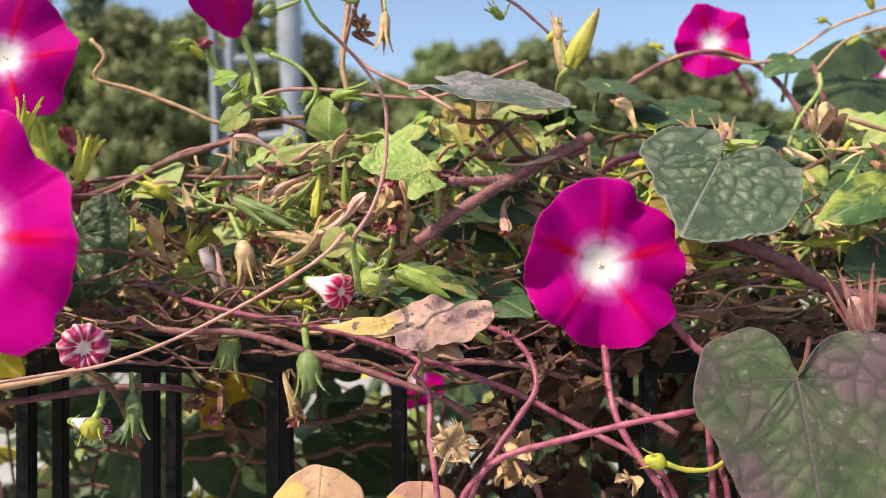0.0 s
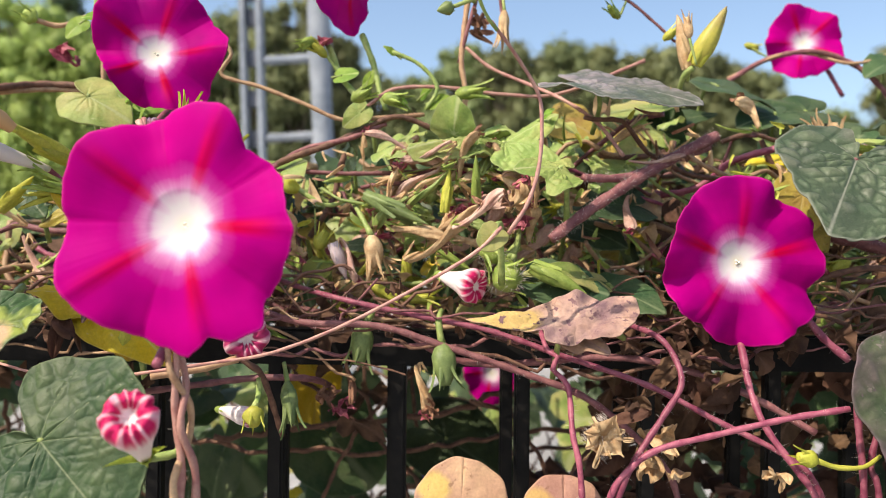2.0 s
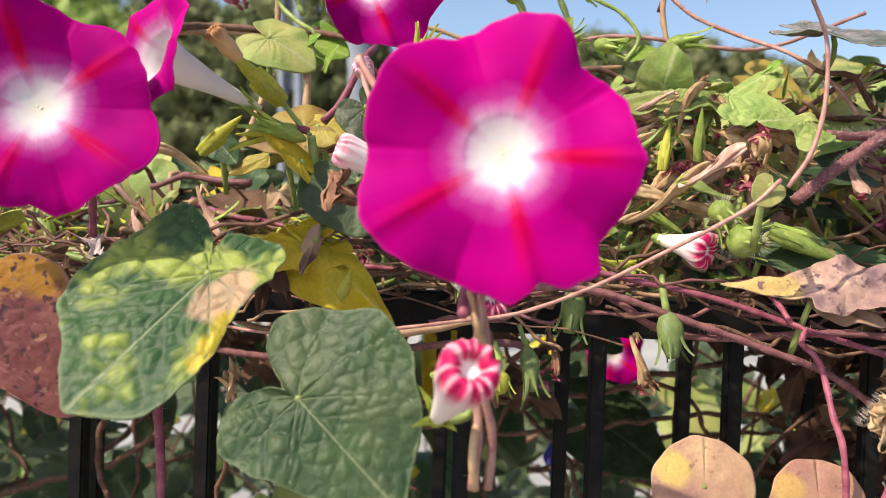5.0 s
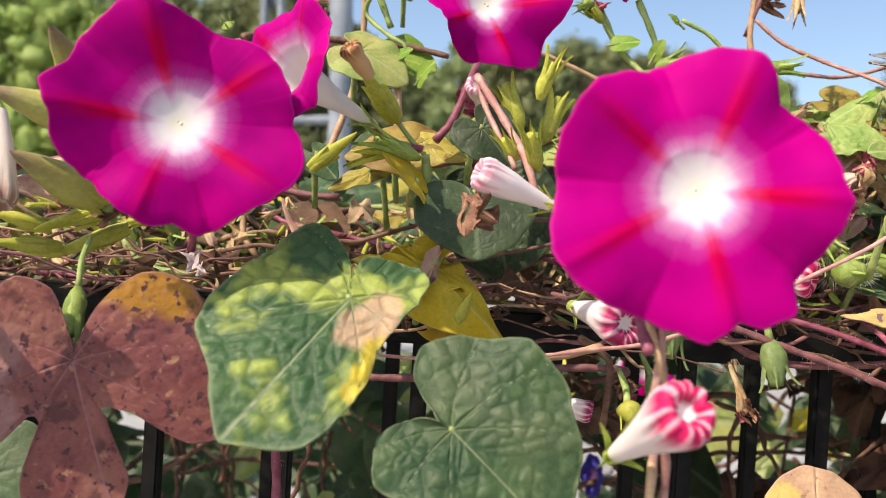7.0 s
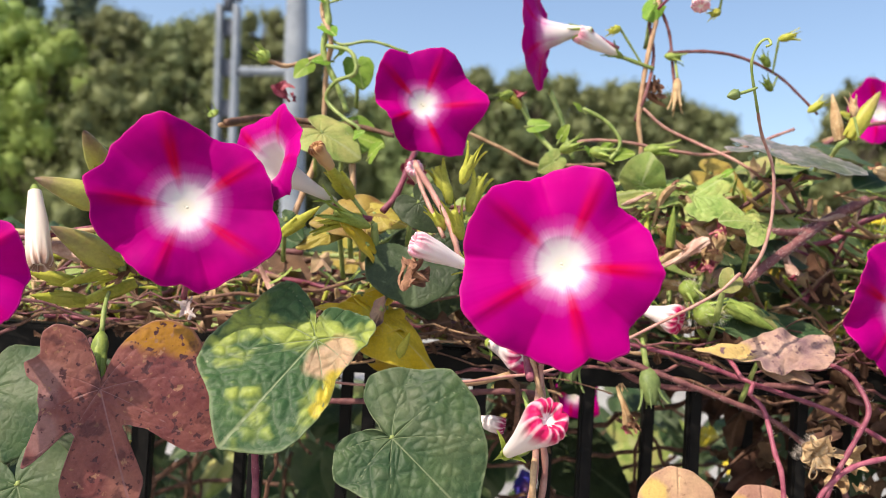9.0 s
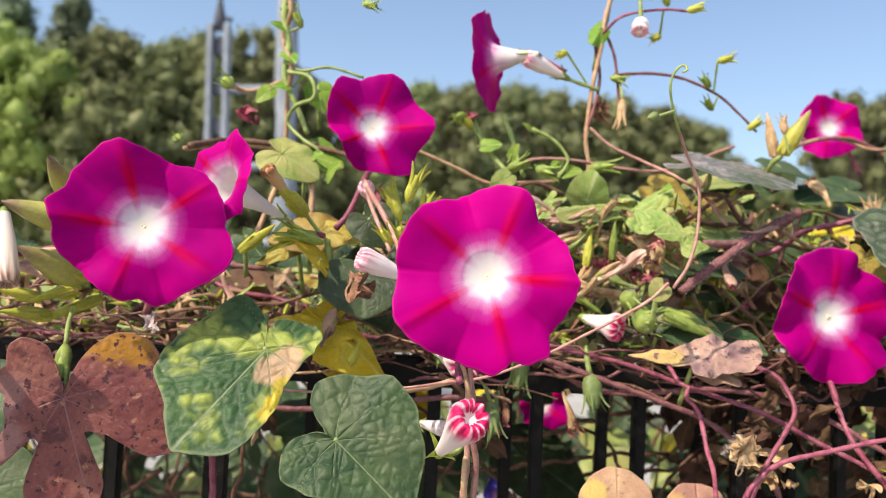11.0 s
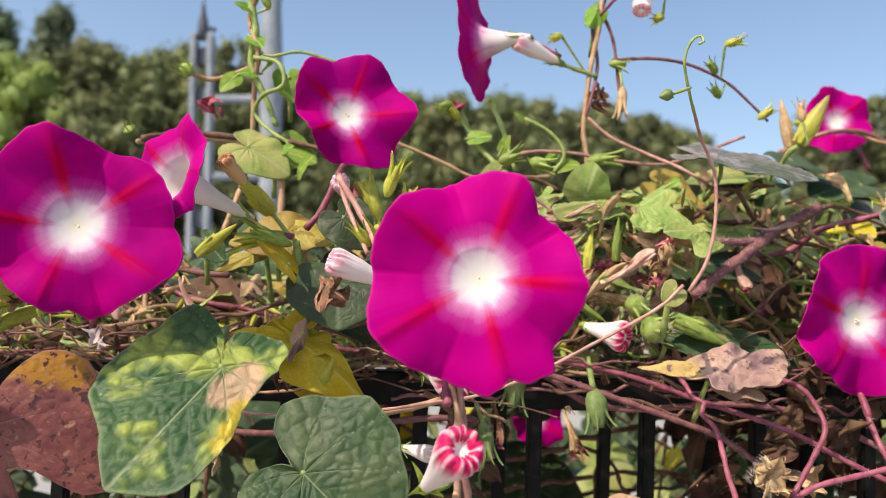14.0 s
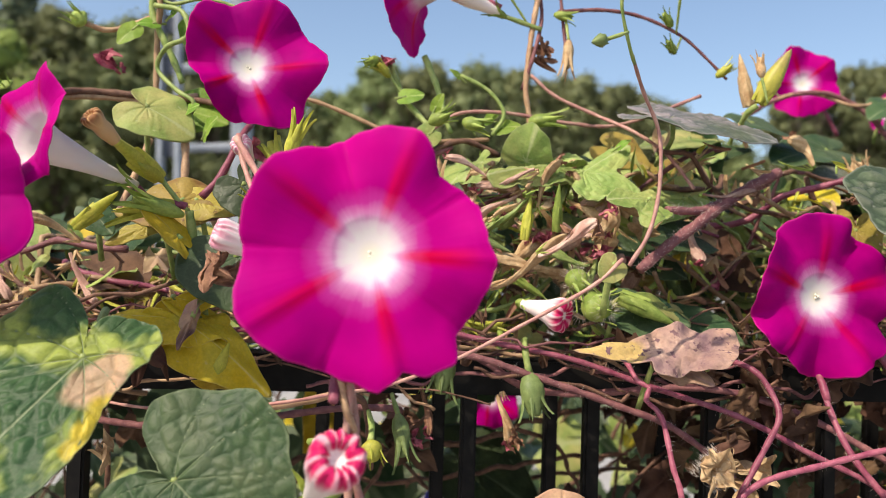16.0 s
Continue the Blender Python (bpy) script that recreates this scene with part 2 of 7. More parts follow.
# the last pink colour paints the sunlit left lobe; yellow and spots are its own
LEAF_LOBED = leaf_material("brown_purple_leaf", (0.195, 0.064, 0.058), (0.310, 0.122, 0.090), (0.32, 0.16, 0.15),
                           patch=(0.35, 0.165, 0.115), patch_scale=20.0, patch_lo=0.5, patch_hi=0.66, spots=(0.085, 0.032, 0.035), specks=(0.42, 0.24, 0.13), rough=0.45, blot=(0.46, 0.24, 0.02), edge_or_lit=(0.36, 0.19, 0.165), net_bump=0.14)
LEAF_DRY = leaf_material("dry_leaf", (0.40, 0.25, 0.17), (0.55, 0.40, 0.21), (0.38, 0.25, 0.20), thin=0.2,
                         patch=(0.17, 0.10, 0.11), patch_scale=70.0, patch_lo=0.50, patch_hi=0.64, rough=0.7)
LEAF_PINKDRY = leaf_material("dry_pinkish_leaf", (0.48, 0.29, 0.22), (0.62, 0.42, 0.32), (0.46, 0.30, 0.23), thin=0.2,
                             patch=(0.24, 0.14, 0.15), patch_scale=55.0, patch_lo=0.47, patch_hi=0.66, rough=0.7, blot=(0.64, 0.44, 0.15), spots=(0.20, 0.11, 0.12), net_bump=0.4)
LEAF_TAN = leaf_material("tan_leaf", (0.46, 0.26, 0.17), (0.58, 0.36, 0.22), (0.45, 0.26, 0.18), thin=0.2,
                         patch=(0.38, 0.19, 0.16), patch_scale=36.0, patch_lo=0.45, patch_hi=0.7, rough=0.5, specks=(0.30, 0.16, 0.10), blot=(0.62, 0.42, 0.13))
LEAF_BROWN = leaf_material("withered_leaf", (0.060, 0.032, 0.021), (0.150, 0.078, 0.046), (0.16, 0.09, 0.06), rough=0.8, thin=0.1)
STEM_PINK = simple("pink_stem", (0.21, 0.042, 0.078), (0.36, 0.110, 0.150), 220, 0.45)
STEM_ROSE = simple("rose_tan_stem", (0.38, 0.17, 0.15), (0.52, 0.30, 0.24), 220, 0.5)
STEM_TAN = simple("tan_stem", (0.36, 0.21, 0.12), (0.50, 0.33, 0.19), 220, 0.55)
STEM_BROWN = simple("brown_stem", (0.095, 0.048, 0.034), (0.20, 0.105, 0.068), 260, 0.7, 0.7)
STEM_MAUVE = simple("mauve_stem", (0.15, 0.055, 0.062), (0.27, 0.115, 0.11), 260, 0.6, 0.6)
STEM_GREEN = simple("green_stem", (0.20, 0.28, 0.07), (0.34, 0.40, 0.13), 220, 0.5)
CALYX = simple("green_calyx", (0.21, 0.30, 0.055), (0.40, 0.49, 0.11), 160, 0.5, thin=0.2)
CALYX_LIME = simple("lime_green_calyx", (0.36, 0.46, 0.06), (0.52, 0.60, 0.12), 160, 0.5, thin=0.25)
CALYX_DARK = simple("dark_green_calyx", (0.12, 0.17, 0.055), (0.21, 0.27, 0.09), 160, 0.5, thin=0.1)
CALYX_YELLOW = simple("yellow_green_calyx", (0.44, 0.46, 0.055), (0.60, 0.58, 0.10), 160, 0.5, thin=0.25)
WILT_PALE = simple("pale_wilted_petal", (0.52, 0.29, 0.23), (0.72, 0.50, 0.40), 200, 0.65, 0.6, thin=0.2)
HUSK = simple("tan_husk", (0.45, 0.27, 0.13), (0.70, 0.51, 0.29), 200, 0.75, 0.6, thin=0.15)
WILT_RED = simple("wilted_red_petal", (0.24, 0.025, 0.06), (0.54, 0.16, 0.20), 300, 0.6, 0.7, thin=0.15)
WILT_BROWN = simple("wilted_brown_petal", (0.16, 0.07, 0.045), (0.36, 0.19, 0.11), 260, 0.7, 0.8)
HAIR = simple("plant_hair", (0.60, 0.52, 0.46), (0.75, 0.68, 0.60), 50, 0.6, 0.0, thin=0.3)
PINK_SEPAL = simple("pink_sepal", (0.50, 0.17, 0.18), (0.66, 0.36, 0.30), 160, 0.5, thin=0.2)
CREAM = simple("cream_stigma", (0.76, 0.71, 0.56), (0.80, 0.76, 0.64), 200, 0.5, 0.2)
IRON = simple("black_painted_iron", (0.004, 0.004, 0.0045), (0.011, 0.010, 0.009), 120, 0.5, 0.3, 0.0004)
IRON.node_tree.nodes["Principled BSDF"].inputs["Specular IOR Level"].default_value = 0.15


# ---- mesh tools ----
def unit(v):
    v = np.asarray(v, float)
    return v / max(np.linalg.norm(v), 1e-9)


def empty(name, base):
    ob = new(name)
    ob.empty_display_size = 0.01
    ob.location = base
    return ob


def put(name, V, F, material, parent=None, base=(0, 0, 0), attrs=None, label=""):
    """One mesh object, its vertices given in the world, its origin at base (or at its parent)."""
    me = bpy.data.meshes.new(name)
    b = np.asarray(parent.location if parent is not None else base, float)
    if parent is not None and parent.parent is not None:
        b = b + np.asarray(parent.parent.location, float)
    me.from_pydata((np.asarray(V, float) - b).tolist(), [], F)
    me.polygons.foreach_set("use_smooth", [True] * len(me.polygons))
    for key, val in (attrs or {}).items():
        me.attributes.new(key, 'FLOAT', 'POINT').data.foreach_set("value", np.asarray(val, np.float32))
    me.materials.append(material)
    me.update()
    ob = new(name, me)
    if parent is not None:
        ob.parent = parent
    else:
        ob.location = base
    if label:
        tagged(ob, label)
    return ob


def spline(P, step):
    """Catmull-Rom through the points P, sampled about every step metres."""
    P = np.asarray(P, float)
    if len(P) == 2:
        P = np.array([P[0], P[0] * .67 + P[1] * .33, P[0] * .33 + P[1] * .67, P[1]])
    Q = np.vstack([2 * P[0] - P[1], P, 2 * P[-1] - P[-2]])
    out = []
    for i in range(1, len(Q) - 2):
        a, b, c, d = Q[i - 1:i + 3]
        n = max(2, int(np.linalg.norm(c - b) / step) + 1)
        for k in range(n):
            t = k / n
            out.append(0.5 * (2 * b + (c - a) * t + (2 * a - 5 * b + 4 * c - d) * t * t + (3 * b - a - 3 * c + d) * t ** 3))
    out.append(P[-1])
    return np.array(out)


def tube(P, r, sides=7, step=0.004, rough=0.0, seed=0, cap=True):
    """A swept round stem. r: one radius or (start, end)."""
    C = spline(P, step)
    n = len(C)
    rng = np.random.default_rng(seed)
    if rough:
        k = max(3, n // 3)
        w = rng.normal(0, rough, (k, 3))
        C = C + np.stack([np.interp(np.linspace(0, k - 1, n), range(k), w[:, j]) for j in range(3)], 1) * np.minimum(1, np.minimum(np.arange(n), np.arange(n)[::-1]) / 2)[:, None]
    r0, r1 = (r, r) if isinstance(r, (int, float)) else r
    rad = np.linspace(r0, r1, n) * (1 + 0.10 * np.sin(np.arange(n) * 1.7 + seed) + (0.08 * rng.normal(size=n) if rough else 0))
    T = np.gradient(C, axis=0)
    T /= np.maximum(np.linalg.norm(T, axis=1), 1e-9)[:, None]
    up = np.array([0.31, 0.17, 0.93]) if abs(T[0][2]) < 0.9 else np.array([1.0, 0.1, 0.0])
    V, F = [], []
    N = unit(up - T[0] * up.dot(T[0]))
    ang = np.linspace(0, 2 * math.pi, sides, endpoint=False)
    for i in range(n):
        N = unit(N - T[i] * N.dot(T[i]))
        B = np.cross(T[i], N)
        V.append(C[i] + rad[i] * (np.cos(ang)[:, None] * N + np.sin(ang)[:, None] * B))
        if i:
            for k in range(sides):
                F.append(((i - 1) * sides + k, (i - 1) * sides + (k + 1) % sides, i * sides + (k + 1) % sides, i * sides + k))
    V = np.vstack(V)
    if cap:
        F.append(tuple(range(sides))[::-1])
        F.append(tuple((n - 1) * sides + k for k in range(sides)))
    return V, F


def join(*parts):
    V, F, o = [], [], 0
    for v, f in parts:
        V.append(np.asarray(v, float))
        F += [tuple(i + o for i in q) for q in f]
        o += len(v)
    return np.vstack(V), F


def revolve(base, axis, profile, segs=24, shape=None):
    """A body of revolution about axis from base. profile: (radius, height) pairs; shape(i, angle) scales the radius."""
    A = unit(axis)
    s = np.array([0.0, 0.0, 1.0]) if abs(A[2]) < 0.9 else np.array([0.0, 1.0, 0.0])
    X = unit(s - A * s.dot(A))
    Y = np.cross(A, X)
    ang = np.linspace(0, 2 * math.pi, segs, endpoint=False)
    V, F = [], []
    for i, (r, h) in enumerate(profile):
        rr = r * (np.array([shape(i, a) for a in ang]) if shape else 1.0)
        V.append(np.asarray(base) + A * h + (rr * np.cos(ang))[:, None] * X + (rr * np.sin(ang))[:, None] * Y)
        if i:
            for k in range(segs):
                F.append(((i - 1) * segs + k, (i - 1) * segs + (k + 1) % segs, i * segs + (k + 1) % segs, i * segs + k))
    return np.vstack(V), F


def blade(base, axis, normal, length, width, curl=0.0, cup=0.0, n=8, bend=2.0):
    """A narrow pointed blade such as a sepal, with a little thickness of its own from the fold."""
    A, Nn = unit(axis), unit(normal)
    S = unit(np.cross(A, Nn))
    Nn = np.cross(S, A)
    V, F = [], []
    for i in range(n + 1):
        t = i / n
        w = width * (math.sin(math.pi * min(1, 0.12 + 0.88 * t) ** 0.75) * 0.95 + 0.05 * (1 - t))
        c = np.asarray(base) + A * length * t + Nn * curl * length * t ** bend
        for k in (-1, -0.5, 0, 0.5, 1):
            V.append(c + S * w * 0.5 * k + Nn * cup * width * (k * k - 0.4))
        if i:
            for k in range(4):
                F.append(((i - 1) * 5 + k, (i - 1) * 5 + k + 1, i * 5 + k + 1, i * 5 + k))
    return V, F


def ball(c, r, squash=(1, 1, 1), seg=10, rings=6):
    V, F = [], []
    for i in range(rings + 1):
        th = math.pi * (0.02 + 0.96 * i / rings)
        for k in range(seg):
            ph = 2 * math.pi * k / seg
            V.append((c[0] + r * squash[0] * math.sin(th) * math.cos(ph), c[1] + r * squash[1] * math.sin(th) * math.sin(ph), c[2] + r * squash[2] * math.cos(th)))
        if i:
            for k in range(seg):
                F.append(((i - 1) * seg + k, (i - 1) * seg + (k + 1) % seg, i * seg + (k + 1) % seg, i * seg + k))
    return np.array(V), F


# ---- leaves ----
HEART = ((0, 1.0), (12, 0.90), (25, 0.80), (45, 0.72), (70, 0.68), (95, 0.67), (120, 0.66), (145, 0.60), (162, 0.46), (172, 0.26), (180, 0.09))
ROUND = ((0, 0.95), (15, 0.90), (40, 0.82), (70, 0.76), (100, 0.74), (130, 0.70), (155, 0.56), (170, 0.30), (180, 0.10))
THREE = ((0, 1.0), (12, 0.82), (24, 0.62), (36, 0.46), (46, 0.50), (60, 0.78), (70, 0.86), (82, 0.72), (105, 0.58), (130, 0.56), (150, 0.50), (166, 0.32), (180, 0.10))
VEINS = (0, 48, 88, 130)


def leaf_mesh(base, tip, normal, outline=HEART, wide=1.0, droop=0.1, cup=0.12, wave=0.03, quilt=0.012, seed=0, na=72, nr=20, mirror=True, fold=0.0, scale=1.0, blots=(), edge_or_lit_blots=(), plain=False):
    """A heart-shaped blade spread about its stalk's end. outline: (degrees from the tip, radius) for one half, or for the
    whole round from -180 to 180 when mirror is off."""
    base, tip = np.asarray(base, float), np.asarray(tip, float)
    L = np.linalg.norm(tip - base) * scale
    A = unit(tip - base)
    Nn = unit(np.asarray(normal, float) - A * np.dot(normal, A))
    S = np.cross(A, Nn)
    rng = np.random.default_rng(seed)
    th = np.linspace(-180, 180, na + 1)
    deg = np.array([o[0] for o in outline], float)
    val = np.array([o[1] for o in outline], float)
    R = np.interp(np.abs(th) if mirror else th, deg, val)
    R = np.convolve(np.pad(R, 1, mode='wrap'), (0.2, 0.6, 0.2), 'valid')
    ph = rng.uniform(0, 6.28, 4)
    R = R * (1 + 0.02 * np.sin(np.radians(th) * 5 + ph[0]) + 0.012 * np.sin(np.radians(th) * 11 + ph[1]))
    V, rad, vein, quil, F, bl, eb = [], [], [], [], [], [], []
    cells = None
    if na >= 100 and not plain:
        seeds = rng.uniform(-1.1, 1.1, (300, 2))
        tt = (np.arange(nr + 1) / nr) ** 0.9
        uu = tt[:, None] * R * np.cos(np.radians(th))
        ww = tt[:, None] * R * np.sin(np.radians(th))
        far = np.sort(np.hypot(uu[..., None] - seeds[:, 0], ww[..., None] - seeds[:, 1]), axis=2)
        cells = (far[..., 1] - far[..., 0]) * 0.5
    for i in range(nr + 1):
        t = (i / nr) ** 0.9
        for j in range(na + 1):
            a = math.radians(th[j])
            r = R[j] * t
            u, w = r * math.cos(a), r * math.sin(a)
            d, main = 9.0, 9.0
            for q in VEINS:
                dq = abs(math.degrees(abs(a)) - q * (1.06 - 0.16 * t))
                if dq < 60:
                    main = min(main, r * math.sin(math.radians(dq)) / (1.3 - 0.9 * t) * (1.0 if q == 0 else 2.4))
            side, side2 = 9.0, 9.0
            u0 = u - abs(w) * (0.95 - 0.4 * abs(w))
            if u0 > 0.03:
                s = u0 * 6.2 + (0.4 if w > 0 else 0.0) + 0.10 * math.sin(w * 9 + ph[2])
                side = abs(s - round(s)) / 6.2 * 0.8
                s2 = abs(w) * 9.0 + 0.37 * round(s - 0.5) + 0.3 * math.sin(u0 * 23)
                side2 = abs(s2 - round(s2)) / 9.0
            else:
                s2 = r * 3.2 + 0.5 * math.sin(a * 3.5 + ph[3]) + 0.35 * math.sin(a * 8.3 + r * 5)
                side2 = abs(s2 - round(s2)) / 3.2 + 0.02
            if cells is not None:
                side2 = cells[i, j]
                d = min(main, side * 1.2 + 0.002, side2 * 1.3 + 0.004)
            else:
                d = min(main, side * 1.2 + 0.002, side2 * 1.6 + 0.016)
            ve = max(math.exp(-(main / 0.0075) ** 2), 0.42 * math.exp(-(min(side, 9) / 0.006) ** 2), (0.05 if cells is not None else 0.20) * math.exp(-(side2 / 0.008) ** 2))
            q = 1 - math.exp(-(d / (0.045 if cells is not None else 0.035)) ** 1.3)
            if plain:
                ve = 0.0
                q = 0.5 + 0.22 * (math.sin(9 * u + 4 * math.sin(5 * w + ph[0])) + math.sin(11 * w + 3 * math.sin(6 * u + ph[1])) + 0.6 * math.sin(23 * u + 17 * w + ph[2]))
            z = quilt * q - droop * (max(u, 0) ** 2 * 1.2 + 0.4 * r * r) + cup * (abs(w) ** 1.6) * (1 - 0.5 * t)
            z += wave * t * t * (math.sin(3 * a + ph[2]) + 0.6 * math.sin(7 * a + ph[3]))
            z -= fold * abs(w)
            V.append(base + L * (A * u + S * w * wide + Nn * z))
            rad.append(t), vein.append(ve), quil.append(q)
            bl.append(max([math.exp(-((u - p[0]) ** 2 + (w - p[1]) ** 2) / p[2] ** 2) for p in blots] or [0]))
            eb.append(max([math.exp(-((u - p[0]) ** 2 + (w - p[1]) ** 2) / p[2] ** 2) for p in edge_or_lit_blots] or [0]))
            if i and j:
                k = i * (na + 1) + j
                F.append((k - na - 2, k - na - 1, k, k - 1))
    return np.array(V), F, {"rad": rad, "vein": vein, "quilt": quil, "blot": bl, "edge_or_lit_blot": eb}


LEAF_N = [0]


def leaf(base, tip, normal, material, label, stalk=None, stalk_mat=None, thick=True, group="", name="leaf", r=0.0011, **kw):
    LEAF_N[0] += 1
    kw.setdefault("seed", LEAF_N[0])
    root = empty(name, base)
    V, F, at = leaf_mesh(base, tip, normal, **kw)
    ob = put("blade", V, F, material, root, attrs=at)
    if thick:
        so = ob.modifiers.new("thickness", 'SOLIDIFY')
        so.thickness, so.offset = 0.0004, -1.0
    if not stalk:
        d = unit(np.asarray(base) - np.asarray(tip))
        q = np.asarray(base) + np.array((0.2 * d[0], 0.5, 0.3 * d[2])) * 0.02
        stalk = [q, q + np.array((0.1 * d[0], 0.6, -0.9)) * 0.025]
    v, f = tube([base] + list(stalk), (r, r * 1.2), 6, 0.006, seed=LEAF_N[0])
    put("stalk", v, f, stalk_mat or STEM_GREEN, root)
    tagged(root, label, "leaf", group or "leaves of the climber")
    return root


# ---- blossoms ----
def corolla_mesh(centre, facing, R, spin=0.0, depth=1.0, seed=0, tilt_wave=0.05, na=180, nr=56, squash=1.0, outline=None, funnel=False, puffy=0.012, flat=1.0, cone=0.05):
    A = unit(facing)
    s = np.array([0.0, 0.0, 1.0])
    X = unit(s - A * s.dot(A))
    Y = np.cross(X, A)
    rng = np.random.default_rng(seed)
    ph = rng.uniform(0, 6.28, 6)
    prof = [(0.001, -0.122), (0.040, -0.121), (0.075, -0.118), (0.105, -0.113), (0.135, -0.107), (0.165, -0.099), (0.195, -0.089), (0.225, -0.078), (0.260, -0.065), (0.30, -0.047), (0.42, -0.032), (0.55, -0.014),
            (0.70, -0.002), (0.85, 0.010), (0.94, 0.006), (1.0, -0.006)]
    if funnel:
        prof = [(0.045, -1.15), (0.075, -1.0), (0.11, -0.80), (0.15, -0.62), (0.205, -0.45), (0.25, -0.30), (0.31, -0.19), (0.40, -0.11), (0.54, -0.045), (0.70, -0.01), (0.85, 0.01), (0.94, 0.006), (1.0, -0.006)]
    pr, phh = np.array(prof).T
    tt = np.linspace(0, 1, nr + 1)
    key = np.linspace(0, 1, len(prof))
    rr, hh = np.interp(tt, key, pr), np.interp(tt, key, phh)
    V, F, rad, rib, streak, seam_shade = [], [], [], [], [], []
    lobes = 1 + 0.05 * rng.normal(size=10)
    crease = (np.where(np.arange(10) % 2 == 0, 0.040, -0.036) + rng.normal(0, 0.020, 10)) * flat
    ribw = rng.uniform(0.55, 1.1, 5)
    rim = np.array(outline, float).T if outline else None
    for i in range(nr + 1):
        e = rr[i]
        for j in range(na):
            a = 2 * math.pi * j / na
            b = a + spin
            five = math.cos(5 * b)
            edge = 1 + (0.035 * five + 0.022 * math.cos(10 * b + 0.4) + 0.018 * math.sin(3 * a + ph[0]) + 0.012 * math.sin(17 * a + ph[1])) * e ** 3
            edge *= 1 + (lobes[int((b / (2 * math.pi) * 10) % 10)] - 1) * 0.35 * e ** 6
            if outline:
                edge = 1 + (float(np.interp(math.degrees(a), *rim, period=360)) - 1) * e ** 2.2 + 0.006 * math.sin(29 * a + ph[1]) * e ** 4
            r = e * R * edge
            q10 = (b / (2 * math.pi) * 10) % 10
            k10, f10 = int(q10), q10 - int(q10)
            f10 = 0.5 - 0.5 * math.cos(math.pi * f10) if k10 % 2 == 0 else f10 ** 1.35
            plane = crease[k10] * (1 - f10) + crease[(k10 + 1) % 10] * f10
            ridge = math.exp(-((1 - five) / 0.03))
            valley = math.exp(-((1 + five) / 0.012))
            z = hh[i] * depth * R + (0.0 if funnel else cone * R * (e - 1.0))
            if hh[i] > -0.3:
                k = min(1.0, (e - 0.2) / 0.8) if e > 0.2 else 0
                k2 = min(1.0, k / 0.75)
                k2 = k2 * k2 * (3 - 2 * k2)
                z += R * k * (3.2 * plane * k2 + 0.012 * ridge - 0.022 * valley * k + tilt_wave * math.sin(2 * a + ph[2]) * k * k + 0.022 * math.sin(5 * a + ph[3]) * k * k + puffy * math.cos(10 * b + 3.14) * k * k + 0.010 * math.sin(13 * a + ph[4]) * k ** 3)
            V.append(np.asarray(centre) + A * z + X * r * math.cos(a) + Y * r * math.sin(a) * squash)
            rad.append(e)
            w = max(0.0, 1 - abs(math.atan2(math.sin(5 * b), five) / 5) / 0.19 * (0.70 + 0.75 * e))
            rib.append(min(1.0, 1.4 * w) ** 1.2 * min(1.0, ribw[int((q10 + 0.999) / 2) % 5]))
            seam_shade.append(max(ridge ** 2, 0.6 * valley ** 2))
            streak.append(0.5 + 0.5 * math.sin(a * 61 + 3 * math.sin(a * 9 + ph[5])) * math.sin(a * 23 + ph[1]))
            if i:
                k0, k1 = i * na + j, i * na + (j + 1) % na
                F.append((k0 - na, k1 - na, k1, k0))
    return np.array(V), F, {"rad": rad, "rib": rib, "streak": streak, "seam_shade": seam_shade}


def sepals(base, axis, size, material, root, n=5, spread=0.45, curl=0.15, name="sepal", seed=0, width=0.20, off=None, bend=2.0):
    A = unit(axis)
    s = np.array([0.0, 0.0, 1.0]) if abs(A[2]) < 0.9 else np.array([0.0, 1.0, 0.0])
    X = unit(s - A * s.dot(A))
    Y = np.cross(A, X)
    rng = np.random.default_rng(seed + 5)
    for k in range(n):
        a = 2 * math.pi * (k + rng.uniform(-.15, .15)) / n + seed
        out = X * math.cos(a) + Y * math.sin(a)
        v, f = blade(np.asarray(base) + out * (size * 0.09 if off is None else off), A + out * spread * rng.uniform(.7, 1.3), out, size * rng.uniform(.85, 1.1), size * width, curl * rng.uniform(.4, 1.6), -0.35, bend=bend)
        put(name, v, f, material, root)


FL_N = [0]


